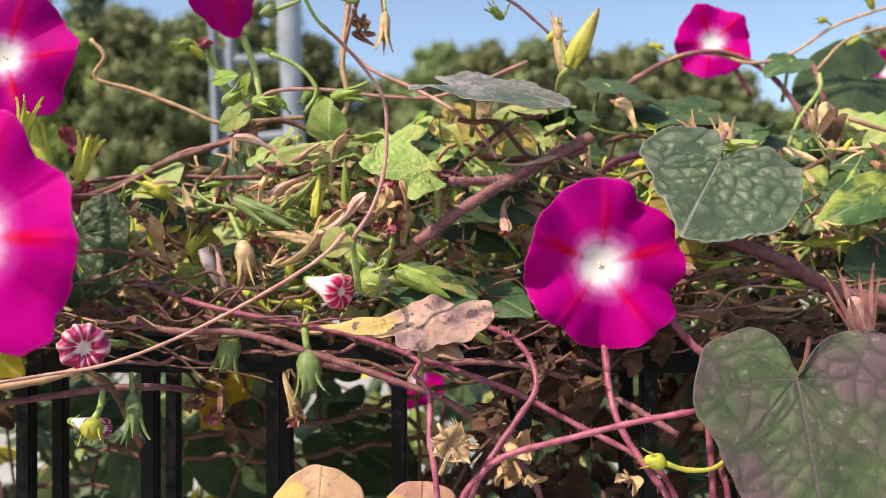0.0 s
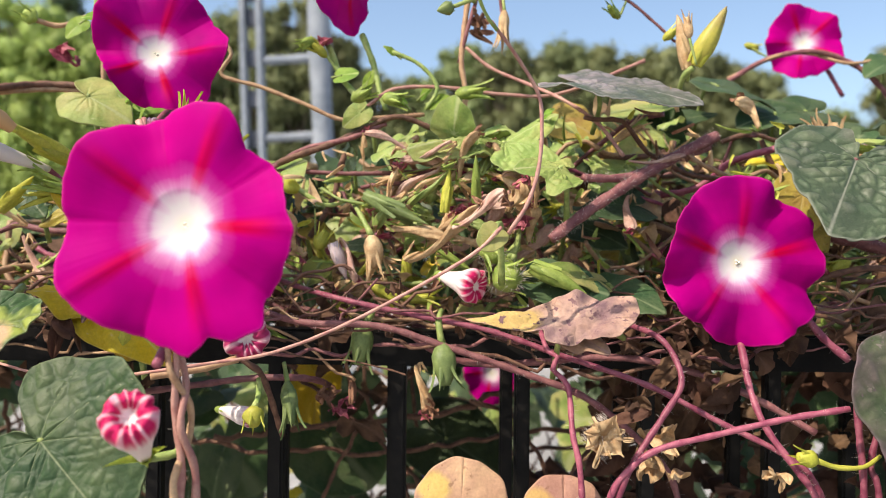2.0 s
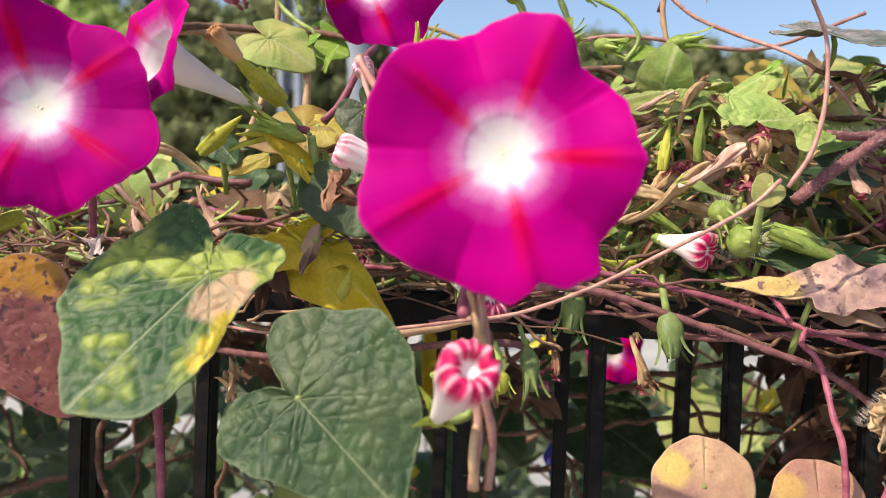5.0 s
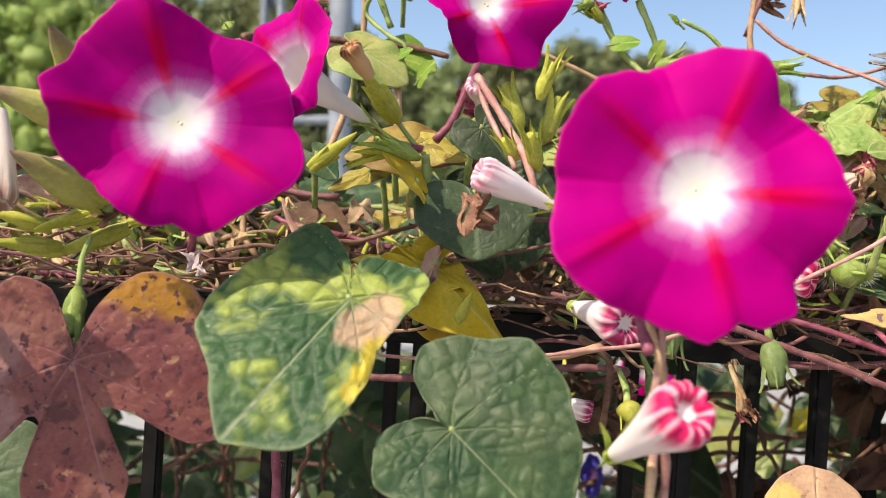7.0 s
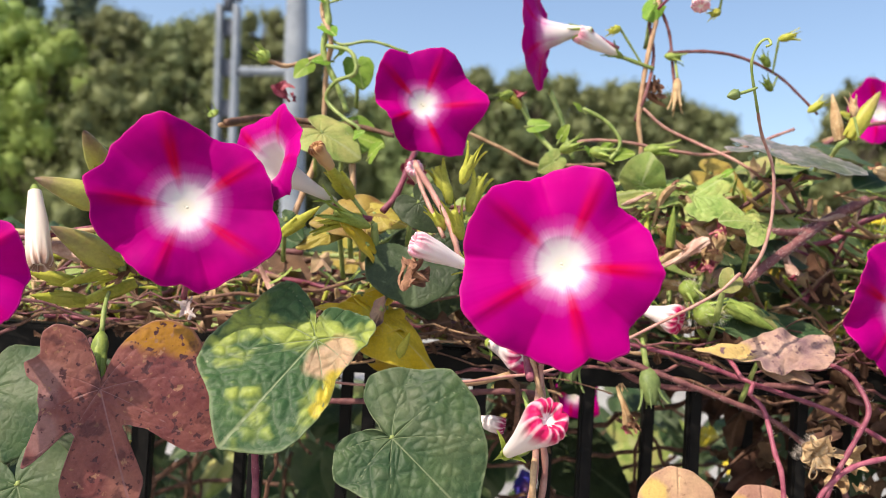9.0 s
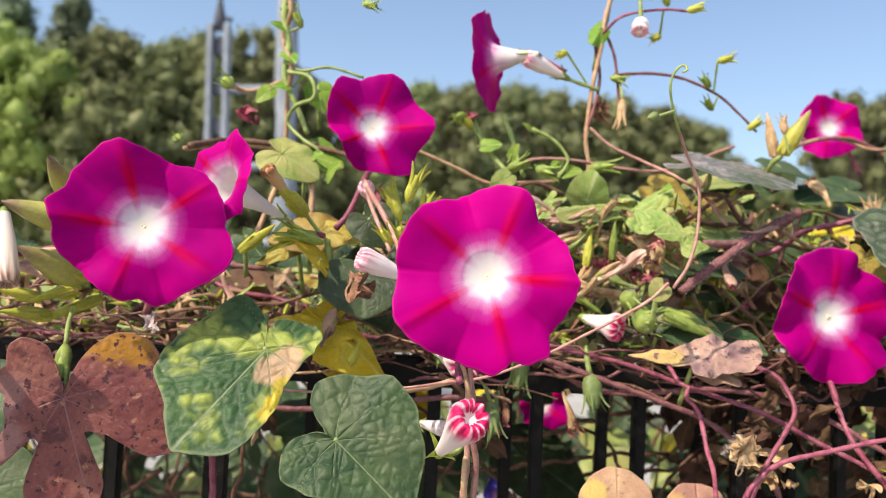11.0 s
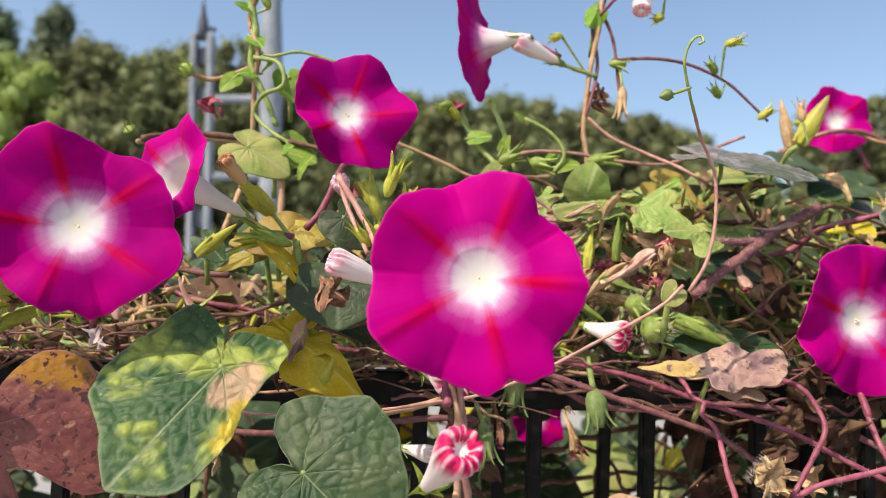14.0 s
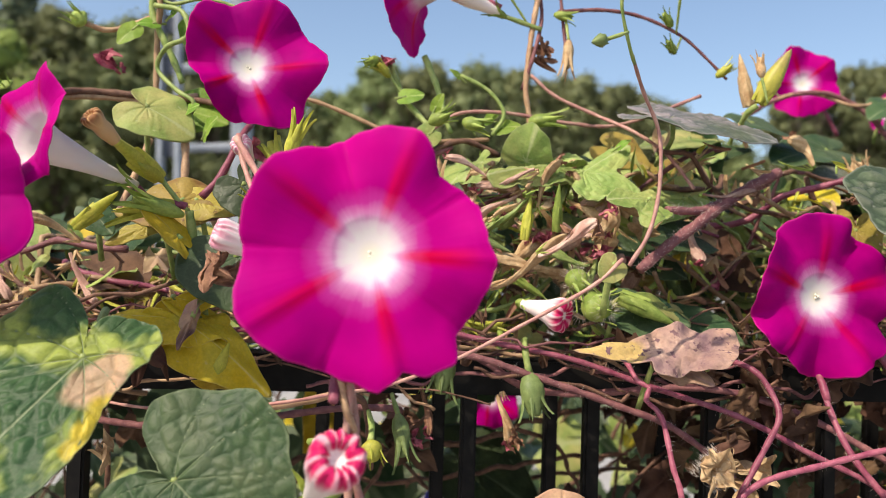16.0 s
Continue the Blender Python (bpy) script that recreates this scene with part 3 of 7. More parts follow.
def blossom(centre, facing, R, material, label, spin=0.0, depth=1.0, stalk=None, calyx_mat=None, stalk_mat=None, **kw):
    FL_N[0] += 1
    A = unit(facing)
    base = np.asarray(centre) - A * R * 1.13 * depth
    root = empty("morning_glory", base)
    V, F, at = corolla_mesh(centre, facing, R, spin, depth, seed=FL_N[0] * 7, **kw)
    ob = put("corolla", V, F, material, root, attrs=at)
    so = ob.modifiers.new("thickness", 'SOLIDIFY')
    so.thickness, so.offset = 0.00025, -1.0
    v, f = revolve(base - A * 0.001, A, [(0.001, 0), (R * 0.055, 0.001), (R * 0.07, R * 0.12), (R * 0.05, R * 0.2)], 12)
    cup = put("calyx", v, f, calyx_mat or CALYX, root)
    sepals(base, A, R * 0.42, calyx_mat or CALYX, cup, spread=0.25, curl=0.1, seed=FL_N[0])
    if not kw.get("funnel"):
        v, f = revolve(base, A, [(R * 0.07, 0), (R * 0.085, R * 0.3), (R * 0.10, R * 0.62), (R * 0.115, R * 0.82), (R * 0.125, R * 0.92)], 20)
        put("floral_tube", v, f, PALE_TUBE, root, label="pale pink tube")
    pip = 0.122 * depth + 0.06 if not kw.get("funnel") else 0.80
    st = [ball(np.asarray(centre) - A * R * pip + np.array([0.0007 * math.cos(k * 2.1), 0, 0.0007 * math.sin(k * 2.1)]), 0.00055, seg=10, rings=6) for k in range(3)]
    st.append(tube([base, np.asarray(centre) - A * R * 0.38 * depth], 0.0004, 5))
    v, f = join(*st)
    put("stigma", v, f, CREAM, root)
    if stalk:
        v, f = tube([base] + list(stalk), (0.0013, 0.0015), 8, 0.004, seed=FL_N[0])
        put("stalk", v, f, stalk_mat or STEM_PINK, root)
    tagged(root, label, "flower", "open morning glory blossoms")
    return root


def fold_material(name, rim, streakc, pale=(0.88, 0.78, 0.76)):
    m, nt, b, out = _mat(name)
    v, rnd = _coords(nt)
    t = _attr(nt, "rad")
    fo = _attr(nt, "rib")
    col = _mix(nt, _ramp(nt, t, [(0.40, 0.0), (0.54, 0.8)]), pale, streakc)
    col = _mix(nt, _math(nt, 'MULTIPLY', _ramp(nt, fo, [(0.1, 0.0), (0.45, 1.0)]), _ramp(nt, t, [(0.30, 0.0), (0.52, 1.0)])), col, rim)
    col = _mix(nt, _math(nt, 'MULTIPLY', _ramp(nt, _math(nt, 'ADD', fo, _math(nt, 'MULTIPLY_ADD', _noise(nt, v, 420.0, 3.0), 0.30, -0.15)), [(0.0, 0.6), (0.05, 0.0)]), _ramp(nt, t, [(0.4, 0.0), (0.6, 1.0)])), col, pale)
    col = _mix(nt, _ramp(nt, t, [(0.83, 0.0), (0.88, 1.0)]), col, pale)
    nt.links.new(col, b.inputs["Base Color"])
    b.inputs["Roughness"].default_value = 0.5
    b.inputs["Specular IOR Level"].default_value = 0.25
    _bump(nt, _noise(nt, v, 500.0, 3.0), b, 0.25, 0.0005)
    _thin(nt, b, out, col, 0.2)
    return m


BUD_RED = fold_material("red_white_folded_petal", (0.56, 0.012, 0.110), (0.78, 0.24, 0.34))
BUD_PINK = fold_material("pink_white_folded_petal", (0.76, 0.34, 0.44), (0.86, 0.62, 0.66))
BUD_PALE = fold_material("pale_withered_petal", (0.34, 0.20, 0.13), (0.52, 0.36, 0.26), (0.58, 0.42, 0.30))
BUD_WHITE = fold_material("faded_white_petal", (0.42, 0.26, 0.20), (0.66, 0.52, 0.44), (0.80, 0.70, 0.62))
BUD_ORANGE = fold_material("dried_orange_petal", (0.30, 0.13, 0.05), (0.50, 0.28, 0.12), (0.60, 0.38, 0.18))
BUD_PLUM = fold_material("plum_folded_petal", (0.36, 0.025, 0.11), (0.60, 0.24, 0.34))


def closed_bloom(base, mouth, width, material, label, calyx_mat=None, stalk=None, stalk_mat=None, folds=10, puff=1.0, tube_w=0.30, category="flower bud", name="closed_bloom", sep=0.34):
    """A furled blossom: a pale trumpet whose rim is drawn in with deep ruffles."""
    FL_N[0] += 1
    base, mouth = np.asarray(base, float), np.asarray(mouth, float)
    L = np.linalg.norm(mouth - base)
    A = unit(mouth - base)
    root = empty(name, base)
    w = width / 2
    prof = [(w * tube_w, 0), (w * (tube_w + .12), L * .2), (w * (tube_w + .28), L * .42), (w * .80, L * .64), (w * 1.0 * puff, L * .82), (w * 1.06 * puff, L * .93), (w * .98 * puff, L * 1.0),
            (w * .78 * puff, L * 1.045), (w * .54, L * 1.04), (w * .38, L * .995), (w * .26, L * .965), (w * .03, L * .95)]
    segs = folds * 9
    nprof = 36
    key = np.linspace(0, 1, len(prof))
    pr = np.interp(np.linspace(0, 1, nprof), key, [p[0] for p in prof])
    ph = np.interp(np.linspace(0, 1, nprof), key, [p[1] for p in prof])
    rng = np.random.default_rng(FL_N[0])
    jit = rng.uniform(-0.5, 0.5, folds)
    att_r, att_f = [], []
    def fold_angle(a, t):
        return folds / 2 * (a + 0.16 * math.sin(2 * a + 6 * jit[1]) + 0.10 * math.sin(3 * a + 9 * jit[2])) + 1.3 * max(0.0, t - 0.45) + 0.35 * math.sin(9 * t + 4 * a)

    def shp(i, a):
        t = i / (nprof - 1)
        k = max(0.0, (t - 0.25) / 0.75)
        b = fold_angle(a, t)
        return 1 + (0.24 + 0.14 * k) * min(1, k * 1.5) * (abs(math.sin(b)) - 0.6) * (1 + 0.8 * jit[int(a / (2 * math.pi) * folds) % folds]) + 0.07 * k * math.sin(3.1 * b + 5 * t + 2 * jit[0]) + 0.03 * k * math.sin(8 * b + 9 * t)
    V, F = revolve(base, A, list(zip(pr, ph)), segs, shp)
    for i in range(nprof):
        for j in range(segs):
            a = 2 * math.pi * j / segs
            att_r.append(i / (nprof - 1))
            b = fold_angle(a, i / (nprof - 1))
            att_f.append(1 - abs(math.sin(b)) ** 2.2)
    put("furled_corolla", V, F, material, root, attrs={"rad": att_r, "rib": att_f})
    cm = calyx_mat or CALYX
    v, f = revolve(base - A * L * 0.10, A, [(0.0009, 0), (w * .30, L * .05), (w * .36, L * .14), (w * .25, L * .22)], 12)
    cup = put("calyx", v, f, cm, root)
    sepals(base - A * 0.001, A, L * sep, cm, cup, spread=0.40, curl=0.2, seed=FL_N[0])
    if stalk:
        v, f = tube([base - A * L * 0.08] + list(stalk), 0.0012, 7, 0.004, seed=FL_N[0])
        put("stalk", v, f, stalk_mat or STEM_GREEN, root)
    tagged(root, label, category, "furled blossoms")
    return root


def bud_material(name, low, high):
    m, nt, b, out = _mat(name)
    v, rnd = _coords(nt)
    t = _math(nt, 'ADD', _attr(nt, "rad"), _math(nt, 'MULTIPLY_ADD', _noise(nt, v, 160.0, 3.0), 0.5, -0.25))
    col = _mix(nt, _ramp(nt, t, [(0.50, 0.0), (0.95, 1.0)]), low, high)
    col = _mix(nt, 0.4, col, _ramp(nt, _noise(nt, v, 600.0, 2.0), [(0.3, 0.55), (0.7, 1.0)]), 'MULTIPLY')
    nt.links.new(col, b.inputs["Base Color"])
    b.inputs["Roughness"].default_value = 0.5
    _bump(nt, _noise(nt, v, 420.0, 3.0), b, 0.4, 0.0005)
    _thin(nt, b, out, col, 0.12)
    return m


OLIVE_BUD = bud_material("olive_bud_with_brown_tip", (0.46, 0.45, 0.10), (0.22, 0.13, 0.085))
YELLOW_BUD = bud_material("yellow_bud_with_brown_tip", (0.50, 0.46, 0.07), (0.26, 0.17, 0.08))


def pod(top, tip, width, material, label, stalk=None, stalk_mat=None, body_mat=None, spread=0.35, n=5, sep=1.25, name="seed_pod", curl=0.25, bud=False, tipmat=None, sw=0.16, wide=False):
    """A swelling calyx: a round body clasped by long pointed sepals. bud: a slim pointed bud instead."""
    FL_N[0] += 1
    top, tip = np.asarray(top, float), np.asarray(tip, float)
    A, L = unit(tip - top), np.linalg.norm(tip - top)
    root = empty(name, top)
    w = width / 2
    if bud:
        prof = [(w * .4, 0), (w * .8, L * .12), (w, L * .3), (w * .86, L * .5), (w * .55, L * .75), (w * .25, L * .93), (0.0002, L)]
        v, f = revolve(top, A, prof, 14, lambda i, a: 1 + 0.10 * math.sin(5 * a + i * 0.5))
        put("furled_tip", v, f, tipmat or body_mat or material, root, attrs={"rad": [i / 6 for i in range(7) for _ in range(14)]})
        sepals(top, A, L * (0.40 if tipmat else 0.55), material, root, n=n, spread=0.16, curl=-0.12, seed=FL_N[0], width=0.26, off=w * 0.75)
    else:
        prof = [(w * .32, -L * .06), (w * .70, L * .04), (w * .98, L * .20), (w, L * .36), (w * .80, L * .54), (w * .55, L * .70), (w * .45, L * .78), (0.0002, L * .74)]
        v, f = revolve(top, A, prof, 14, lambda i, a: 1 + 0.08 * math.sin(3 * a + i))
        put("capsule", v, f, body_mat or material, root)
        sepals(top + A * L * (0.12 if not wide else 0), A, L * sep * (0.72 if not wide else 0.8), material, root, n=n, spread=spread * (0.14 if not wide else 0.55), curl=curl * (0.5 if not wide else 0.6), seed=FL_N[0], width=sw, off=w * (0.80 if not wide else 0.2), bend=3.5)
    if stalk:
        v, f = tube([top - A * L * .04] + list(stalk), (w * 0.34, w * 0.24), 8, 0.003, seed=FL_N[0])
        put("stalk", v, f, stalk_mat or STEM_GREEN, root)
    tagged(root, label if len(label.split()) > 3 else label + " on the climber", "flower bud" if bud else "seed pod", "buds and pods")
    return root


def spent_trumpet(a, b, width, label, material, end_mat):
    """A limp spent corolla: a twisted, pleated paper tube ending in a knot of shrivelled petal."""
    FL_N[0] += 1
    rng = np.random.default_rng(FL_N[0] + 900)
    a, b = np.asarray(a, float), np.asarray(b, float)
    L, A = np.linalg.norm(b - a), unit(b - a)
    side = unit(np.cross(A, rng.normal(size=3)))
    S2 = np.cross(A, side)
    root = empty("spent_bloom", a)
    seg, n = 32, 26
    ph = rng.uniform(0, 6.28, 4)
    V, F = [], []
    for i in range(n):
        t = i / (n - 1)
        r = width / 2 * float(np.interp(t, (0, .15, .45, .72, .9, 1), (.38, .45, .62, 1.0, .9, .45)))
        c = a + A * L * t + side * 0.10 * L * math.sin(3.0 * t + ph[0]) + S2 * 0.05 * L * math.sin(5 * t + ph[1])
        for j in range(seg):
            g = 2 * math.pi * j / seg
            q = g + 1.6 * t + 0.4 * math.sin(3 * t + ph[2])
            rr = r * (1 + 0.30 * abs(math.sin(2.5 * q)) * (0.4 + t) - 0.18 + 0.10 * math.sin(7 * q + 9 * t + ph[3]))
            V.append(c + (side * math.cos(g) + S2 * math.sin(g) * 0.62) * rr)
        if i:
            F += [((i - 1) * seg + j, (i - 1) * seg + (j + 1) % seg, i * seg + (j + 1) % seg, i * seg + j) for j in range(seg)]
    put("limp_tube", V, F, material, root)
    for v, f in crumple(b, width * 0.8, end_mat, FL_N[0], n=4):
        put("petal_fold", v, f, end_mat, root)
    sepals(a - A * 0.001, A, L * 0.24, CALYX if FL_N[0] % 2 else HUSK, root, spread=0.30, curl=0.1, seed=FL_N[0], off=width * 0.16)
    tagged(root, label, "wilted flower", "spent blooms")


def curled_husk(c, size, label, seed, n=8):
    """An opened seed husk: papery sepals that splay and roll up at their ends."""
    rng = np.random.default_rng(seed)
    c = np.asarray(c, float)
    root = empty("seed_husk", c)
    for k in range(n):
        g = 2 * math.pi * (k + rng.uniform(-.25, .25)) / n
        D = unit((math.cos(g), -0.55, math.sin(g)))
        N = np.array((0.0, -1.0, 0.0)) - D * (-D[1])
        N = unit(N)
        S = np.cross(D, N)
        L, turns, rr = size * rng.uniform(.75, 1.2), rng.uniform(0.6, 1.3), size * rng.uniform(.12, .20)
        V, F = [], []
        m = 26
        for i in range(m + 1):
            t = i / m
            if t < 0.55:
                p = c + D * L * t + N * L * 0.12 * math.sin(t * 5)
            else:
                e = (t - 0.55) / 0.45 * turns * 2 * math.pi
                r1 = rr * (1 - 0.4 * (t - .55) / .45)
                p = c + D * (L * 0.55 + r1 * math.sin(e)) + N * (L * 0.05 + r1 * (1 - math.cos(e)))
            w = size * (0.30 * math.sin(math.pi * min(1, .30 + 1.25 * t)) + 0.035 * (1.1 - t)) if k % 3 else size * 0.05 * (1.1 - 0.8 * t)
            for j in range(5):
                h = j / 4 - .5
                V.append(p + S * h * w * 2 + N * w * 0.4 * math.sin(h * 8 + t * 4 + k))
            if i:
                F += [((i - 1) * 5 + j, (i - 1) * 5 + j + 1, i * 5 + j + 1, i * 5 + j) for j in range(4)]
        put("sepal", V, F, HUSK, root)
    put("bristles", *hairs([c - np.array((size * .25, 0, size * .3)), c, c + np.array((size * .25, 0, size * .3))], size * 0.32, 420, size * 0.16, seed), HAIR, root)
    tagged(root, label, "seed pod", "buds and pods")


def crumple(c, size, material, seed, stretch=(1, 1, 1), n=5):
    """A knot of shrivelled petal: a few twisted folded strips."""
    rng = np.random.default_rng(seed)
    out = []
    for k in range(n):
        a = rng.normal(size=3)
        p0 = np.asarray(c) + rng.normal(0, .25, 3) * size * stretch
        V, F = [], []
        d, s, nn = unit(a), unit(rng.normal(size=3)), unit(rng.normal(size=3))
        for i in range(9):
            t = i / 8
            w = size * (0.50 * math.sin(math.pi * (0.1 + .85 * t)))
            cc = p0 + (d * (t - .5) * size * 1.1 + nn * math.sin(t * 4 + k) * size * .2) * np.asarray(stretch)
            for j in range(5):
                q = j / 4 - .5
                V.append(cc + s * q * w + np.cross(s, d) * w * .35 * math.sin(q * 9 + t * 5 + k))
            if i:
                for j in range(4):
                    F.append(((i - 1) * 5 + j, (i - 1) * 5 + j + 1, i * 5 + j + 1, i * 5 + j))
        out.append((np.array(V), F))
    return out


def withered(c, size, material, label, seed, n=6, stretch=(1, 1, 1)):
    root = empty("withered_bloom", c)
    for v, f in crumple(c, size, material, seed, stretch, n):
        put("petal_fold", v, f, material, root)
    tagged(root, label if len(label.split()) > 3 else label + " in the hedge", "wilted flower", "withered blooms")


def hairs(P, r, count, length, seed):
    C = spline(P, 0.003)
    rng = np.random.default_rng(seed)
    V, F = [], []
    for k in range(count):
        i = rng.integers(0, len(C) - 1)
        c = C[i] + (C[i + 1] - C[i]) * rng.random()
        T = unit(C[i + 1] - C[i])
        d = unit(np.cross(T, rng.normal(size=3)))
        e = unit(np.cross(d, T)) * 0.00006
        o = len(V)
        tip = c + d * (r + length * rng.uniform(.5, 1.1)) + T * length * rng.uniform(-.3, .3)
        b = c + d * r * 0.8
        V += [b - e, b + e, b + T * 0.0001, tip]
        F += [(o, o + 1, o + 3), (o + 1, o + 2, o + 3), (o + 2, o, o + 3)]
    return np.array(V), F


def stem(P, r, material, label, hairy=0, group="climbing stems", rough=0.0, name="vine_stem", sides=8):
    label = label if len(label.split()) > 3 else label + " in the hedge"
    FL_N[0] += 1
    root = put(name, *tube(P, r, sides, 0.003, rough, FL_N[0]), material, base=P[0])
    tagged(root, label, "vine", group)
    if hairy:
        r0 = r if isinstance(r, (int, float)) else max(r)
        v, f = hairs(P, r0, hairy, 0.0022, FL_N[0])
        put("fine_hairs", v, f, HAIR, root)
    return root


def leaf_heap(name, places, material, label, category="leaves", na=20, nr=4):
    """Many small leaves of one colour, too many to count, as one object. places: (base, tip, normal) of each."""
    V, F, at, o = [], [], {"rad": [], "vein": [], "quilt": []}, 0
    for k, (b, t, nn) in enumerate(places):
        v, f, a = leaf_mesh(b, t, nn, (HEART, ROUND, THREE)[k % 3], na=na, nr=nr, seed=k, wave=0.30 if name == "withered_leaves" else 0.09, fold=0.5 * math.sin(k * 2.3) if name == "withered_leaves" else 0.0, cup=0.25 * math.sin(k), droop=0.15, quilt=0.02, wide=0.7 + 0.3 * math.sin(k * 1.7))
        V.append(v)
        F += [tuple(i + o for i in q) for q in f]
        o += len(v)
        for key in at:
            at[key] += a[key]
    return tagged(put(name, np.vstack(V), F, material, base=tuple(np.mean([p[0] for p in places], 0)), attrs=at), label, category, kind="stuff")


# ---- ground, distance, fence ----
GROUND = simple("pale_concrete", (0.26, 0.25, 0.235), (0.36, 0.35, 0.33), 0.8, 0.85, 0.3, 0.01)
SHRUB = leaf_material("far_foliage", (0.17, 0.21, 0.085), (0.29, 0.33, 0.14), (0.12, 0.16, 0.05), scale=0.5, thin=0.3)
SHRUB_LIGHT = leaf_material("far_light_foliage", (0.25, 0.36, 0.085), (0.40, 0.52, 0.14), (0.3, 0.35, 0.15), scale=0.5, thin=0.3)
SHRUB_DARK = leaf_material("far_dark_foliage", (0.145, 0.170, 0.075), (0.25, 0.270, 0.120), (0.08, 0.1, 0.04), scale=0.5, thin=0.3)
SHRUB_BLUE = leaf_material("far_dark_conifer", (0.11, 0.155, 0.085), (0.18, 0.23, 0.13), (0.08, 0.1, 0.06), scale=0.5, thin=0.2)
BARK = simple("grey_bark", (0.09, 0.07, 0.05), (0.17, 0.14, 0.11), 9, 0.9, 0.8, 0.02)
POLE = simple("weathered_concrete_pole", (0.21, 0.24, 0.28), (0.31, 0.34, 0.38), 3.0, 0.8, 0.3, 0.01)
POLE_DARK = simple("dark_weathered_iron", (0.07, 0.08, 0.10), (0.13, 0.14, 0.17), 9.0, 0.7, 0.3, 0.004)

v = [(-900, -900, 0), (900, -900, 0), (900, 900, 0), (-900, 900, 0)]
tagged(put("ground", v, [(0, 1, 2, 3)], GROUND), "pale sunlit concrete ground behind the fence", "ground", kind="structure")


def rail_box(size, bevel, material):
    """A bevelled bar centred on its origin."""
    bm = bmesh.new()
    bmesh.ops.create_cube(bm, size=1.0)
    for q in bm.verts:
        q.co = Vector((q.co.x * size[0], q.co.y * size[1], q.co.z * size[2]))
    bmesh.ops.bevel(bm, geom=bm.edges[:], offset=bevel, segments=2, affect='EDGES')
    me = bpy.data.meshes.new("bar")
    bm.to_mesh(me)
    bm.free()
    me.materials.append(material)
    return me


def leaf_cloud(centres, radii, count, size, seed):
    """Many small leaves on a cluster of lumps."""
    rng = np.random.default_rng(seed)
    C, Rr = np.asarray(centres, float), np.asarray(radii, float)
    pick = rng.choice(len(C), count, p=Rr ** 2 / (Rr ** 2).sum())
    d = rng.normal(size=(count, 3))
    d /= np.linalg.norm(d, axis=1)[:, None]
    p = C[pick] + d * (Rr[pick] * rng.uniform(0.35, 1.0, count) ** 0.6 * rng.choice((1.0, 1.15, 1.4, 1.75), count))[:, None]
    n = d + 0.75 * rng.normal(size=(count, 3)) + np.array((0.0, 0.0, 0.4))
    a = np.cross(n, rng.normal(size=(count, 3)))
    a /= np.linalg.norm(a, axis=1)[:, None]
    b = np.cross(n, a)
    b /= np.linalg.norm(b, axis=1)[:, None]
    s = size * rng.uniform(0.6, 1.4, count)[:, None]
    n /= np.linalg.norm(n, axis=1)[:, None]
    V = np.stack([p - a * s, p - b * s * .45 + n * s * .12, p + a * s, p + b * s * .45 + n * s * .12], 1).reshape(-1, 3)
    F = [(4 * i, 4 * i + 1, 4 * i + 2, 4 * i + 3) for i in range(count)]
    return V, F


def tree(x, y, h, spread, material, label, seed, count=21000, low=0.10, taper=0.30):
    """A tapered trunk with limbs, each ending in a leafy clump; the clumps are thick with leaves round a dense heart."""
    rng = np.random.default_rng(seed)
    root = empty("tree", (x, y, 0))
    trunk = [tube([(x, y, 0), (x + .05 * h * rng.normal() * .3, y, h * .35), (x + .1 * rng.normal(), y, h * .8)], (0.024 * h, 0.005 * h), 9, 0.3)]
    C, R, hearts = [], [], []
    for k in range(190):
        f = rng.uniform(low, 1.0) ** 0.8
        wide = spread * (1 - taper * max(0.0, f - 0.35) / 0.65) * math.sqrt(max(0.04, 1 - max(0.0, (f - 0.72) / 0.30) ** 2))
        r = spread * rng.uniform(0.10, 0.24) * (1.10 - 0.40 * f)
        z = h * f - r
        g, q = rng.uniform(0, 2 * math.pi), rng.random() ** 0.5
        c = (x + math.cos(g) * q * wide, y + math.sin(g) * q * wide, z)
        C.append(c)
        R.append(r)
        v, f2 = ball(c, r * 0.80, (1, 1, 0.9), 8, 5)
        hearts.append((v + rng.normal(0, r * 0.22, v.shape), f2))
        trunk.append(tube([(x, y, z * .6), ((x + c[0]) / 2, (y + c[1]) / 2, z * .80), c], (0.008 * h, 0.002 * h), 5, 0.4))
    vv, ff = join(*trunk)
    put("trunk", vv, ff, BARK, root)
    vv, ff = join(leaf_cloud(C, np.array(R) * 1.15, count, 0.080, seed), *hearts)
    put("crown", vv, ff, material, root)
    tagged(root, label, "tree", "distant trees")


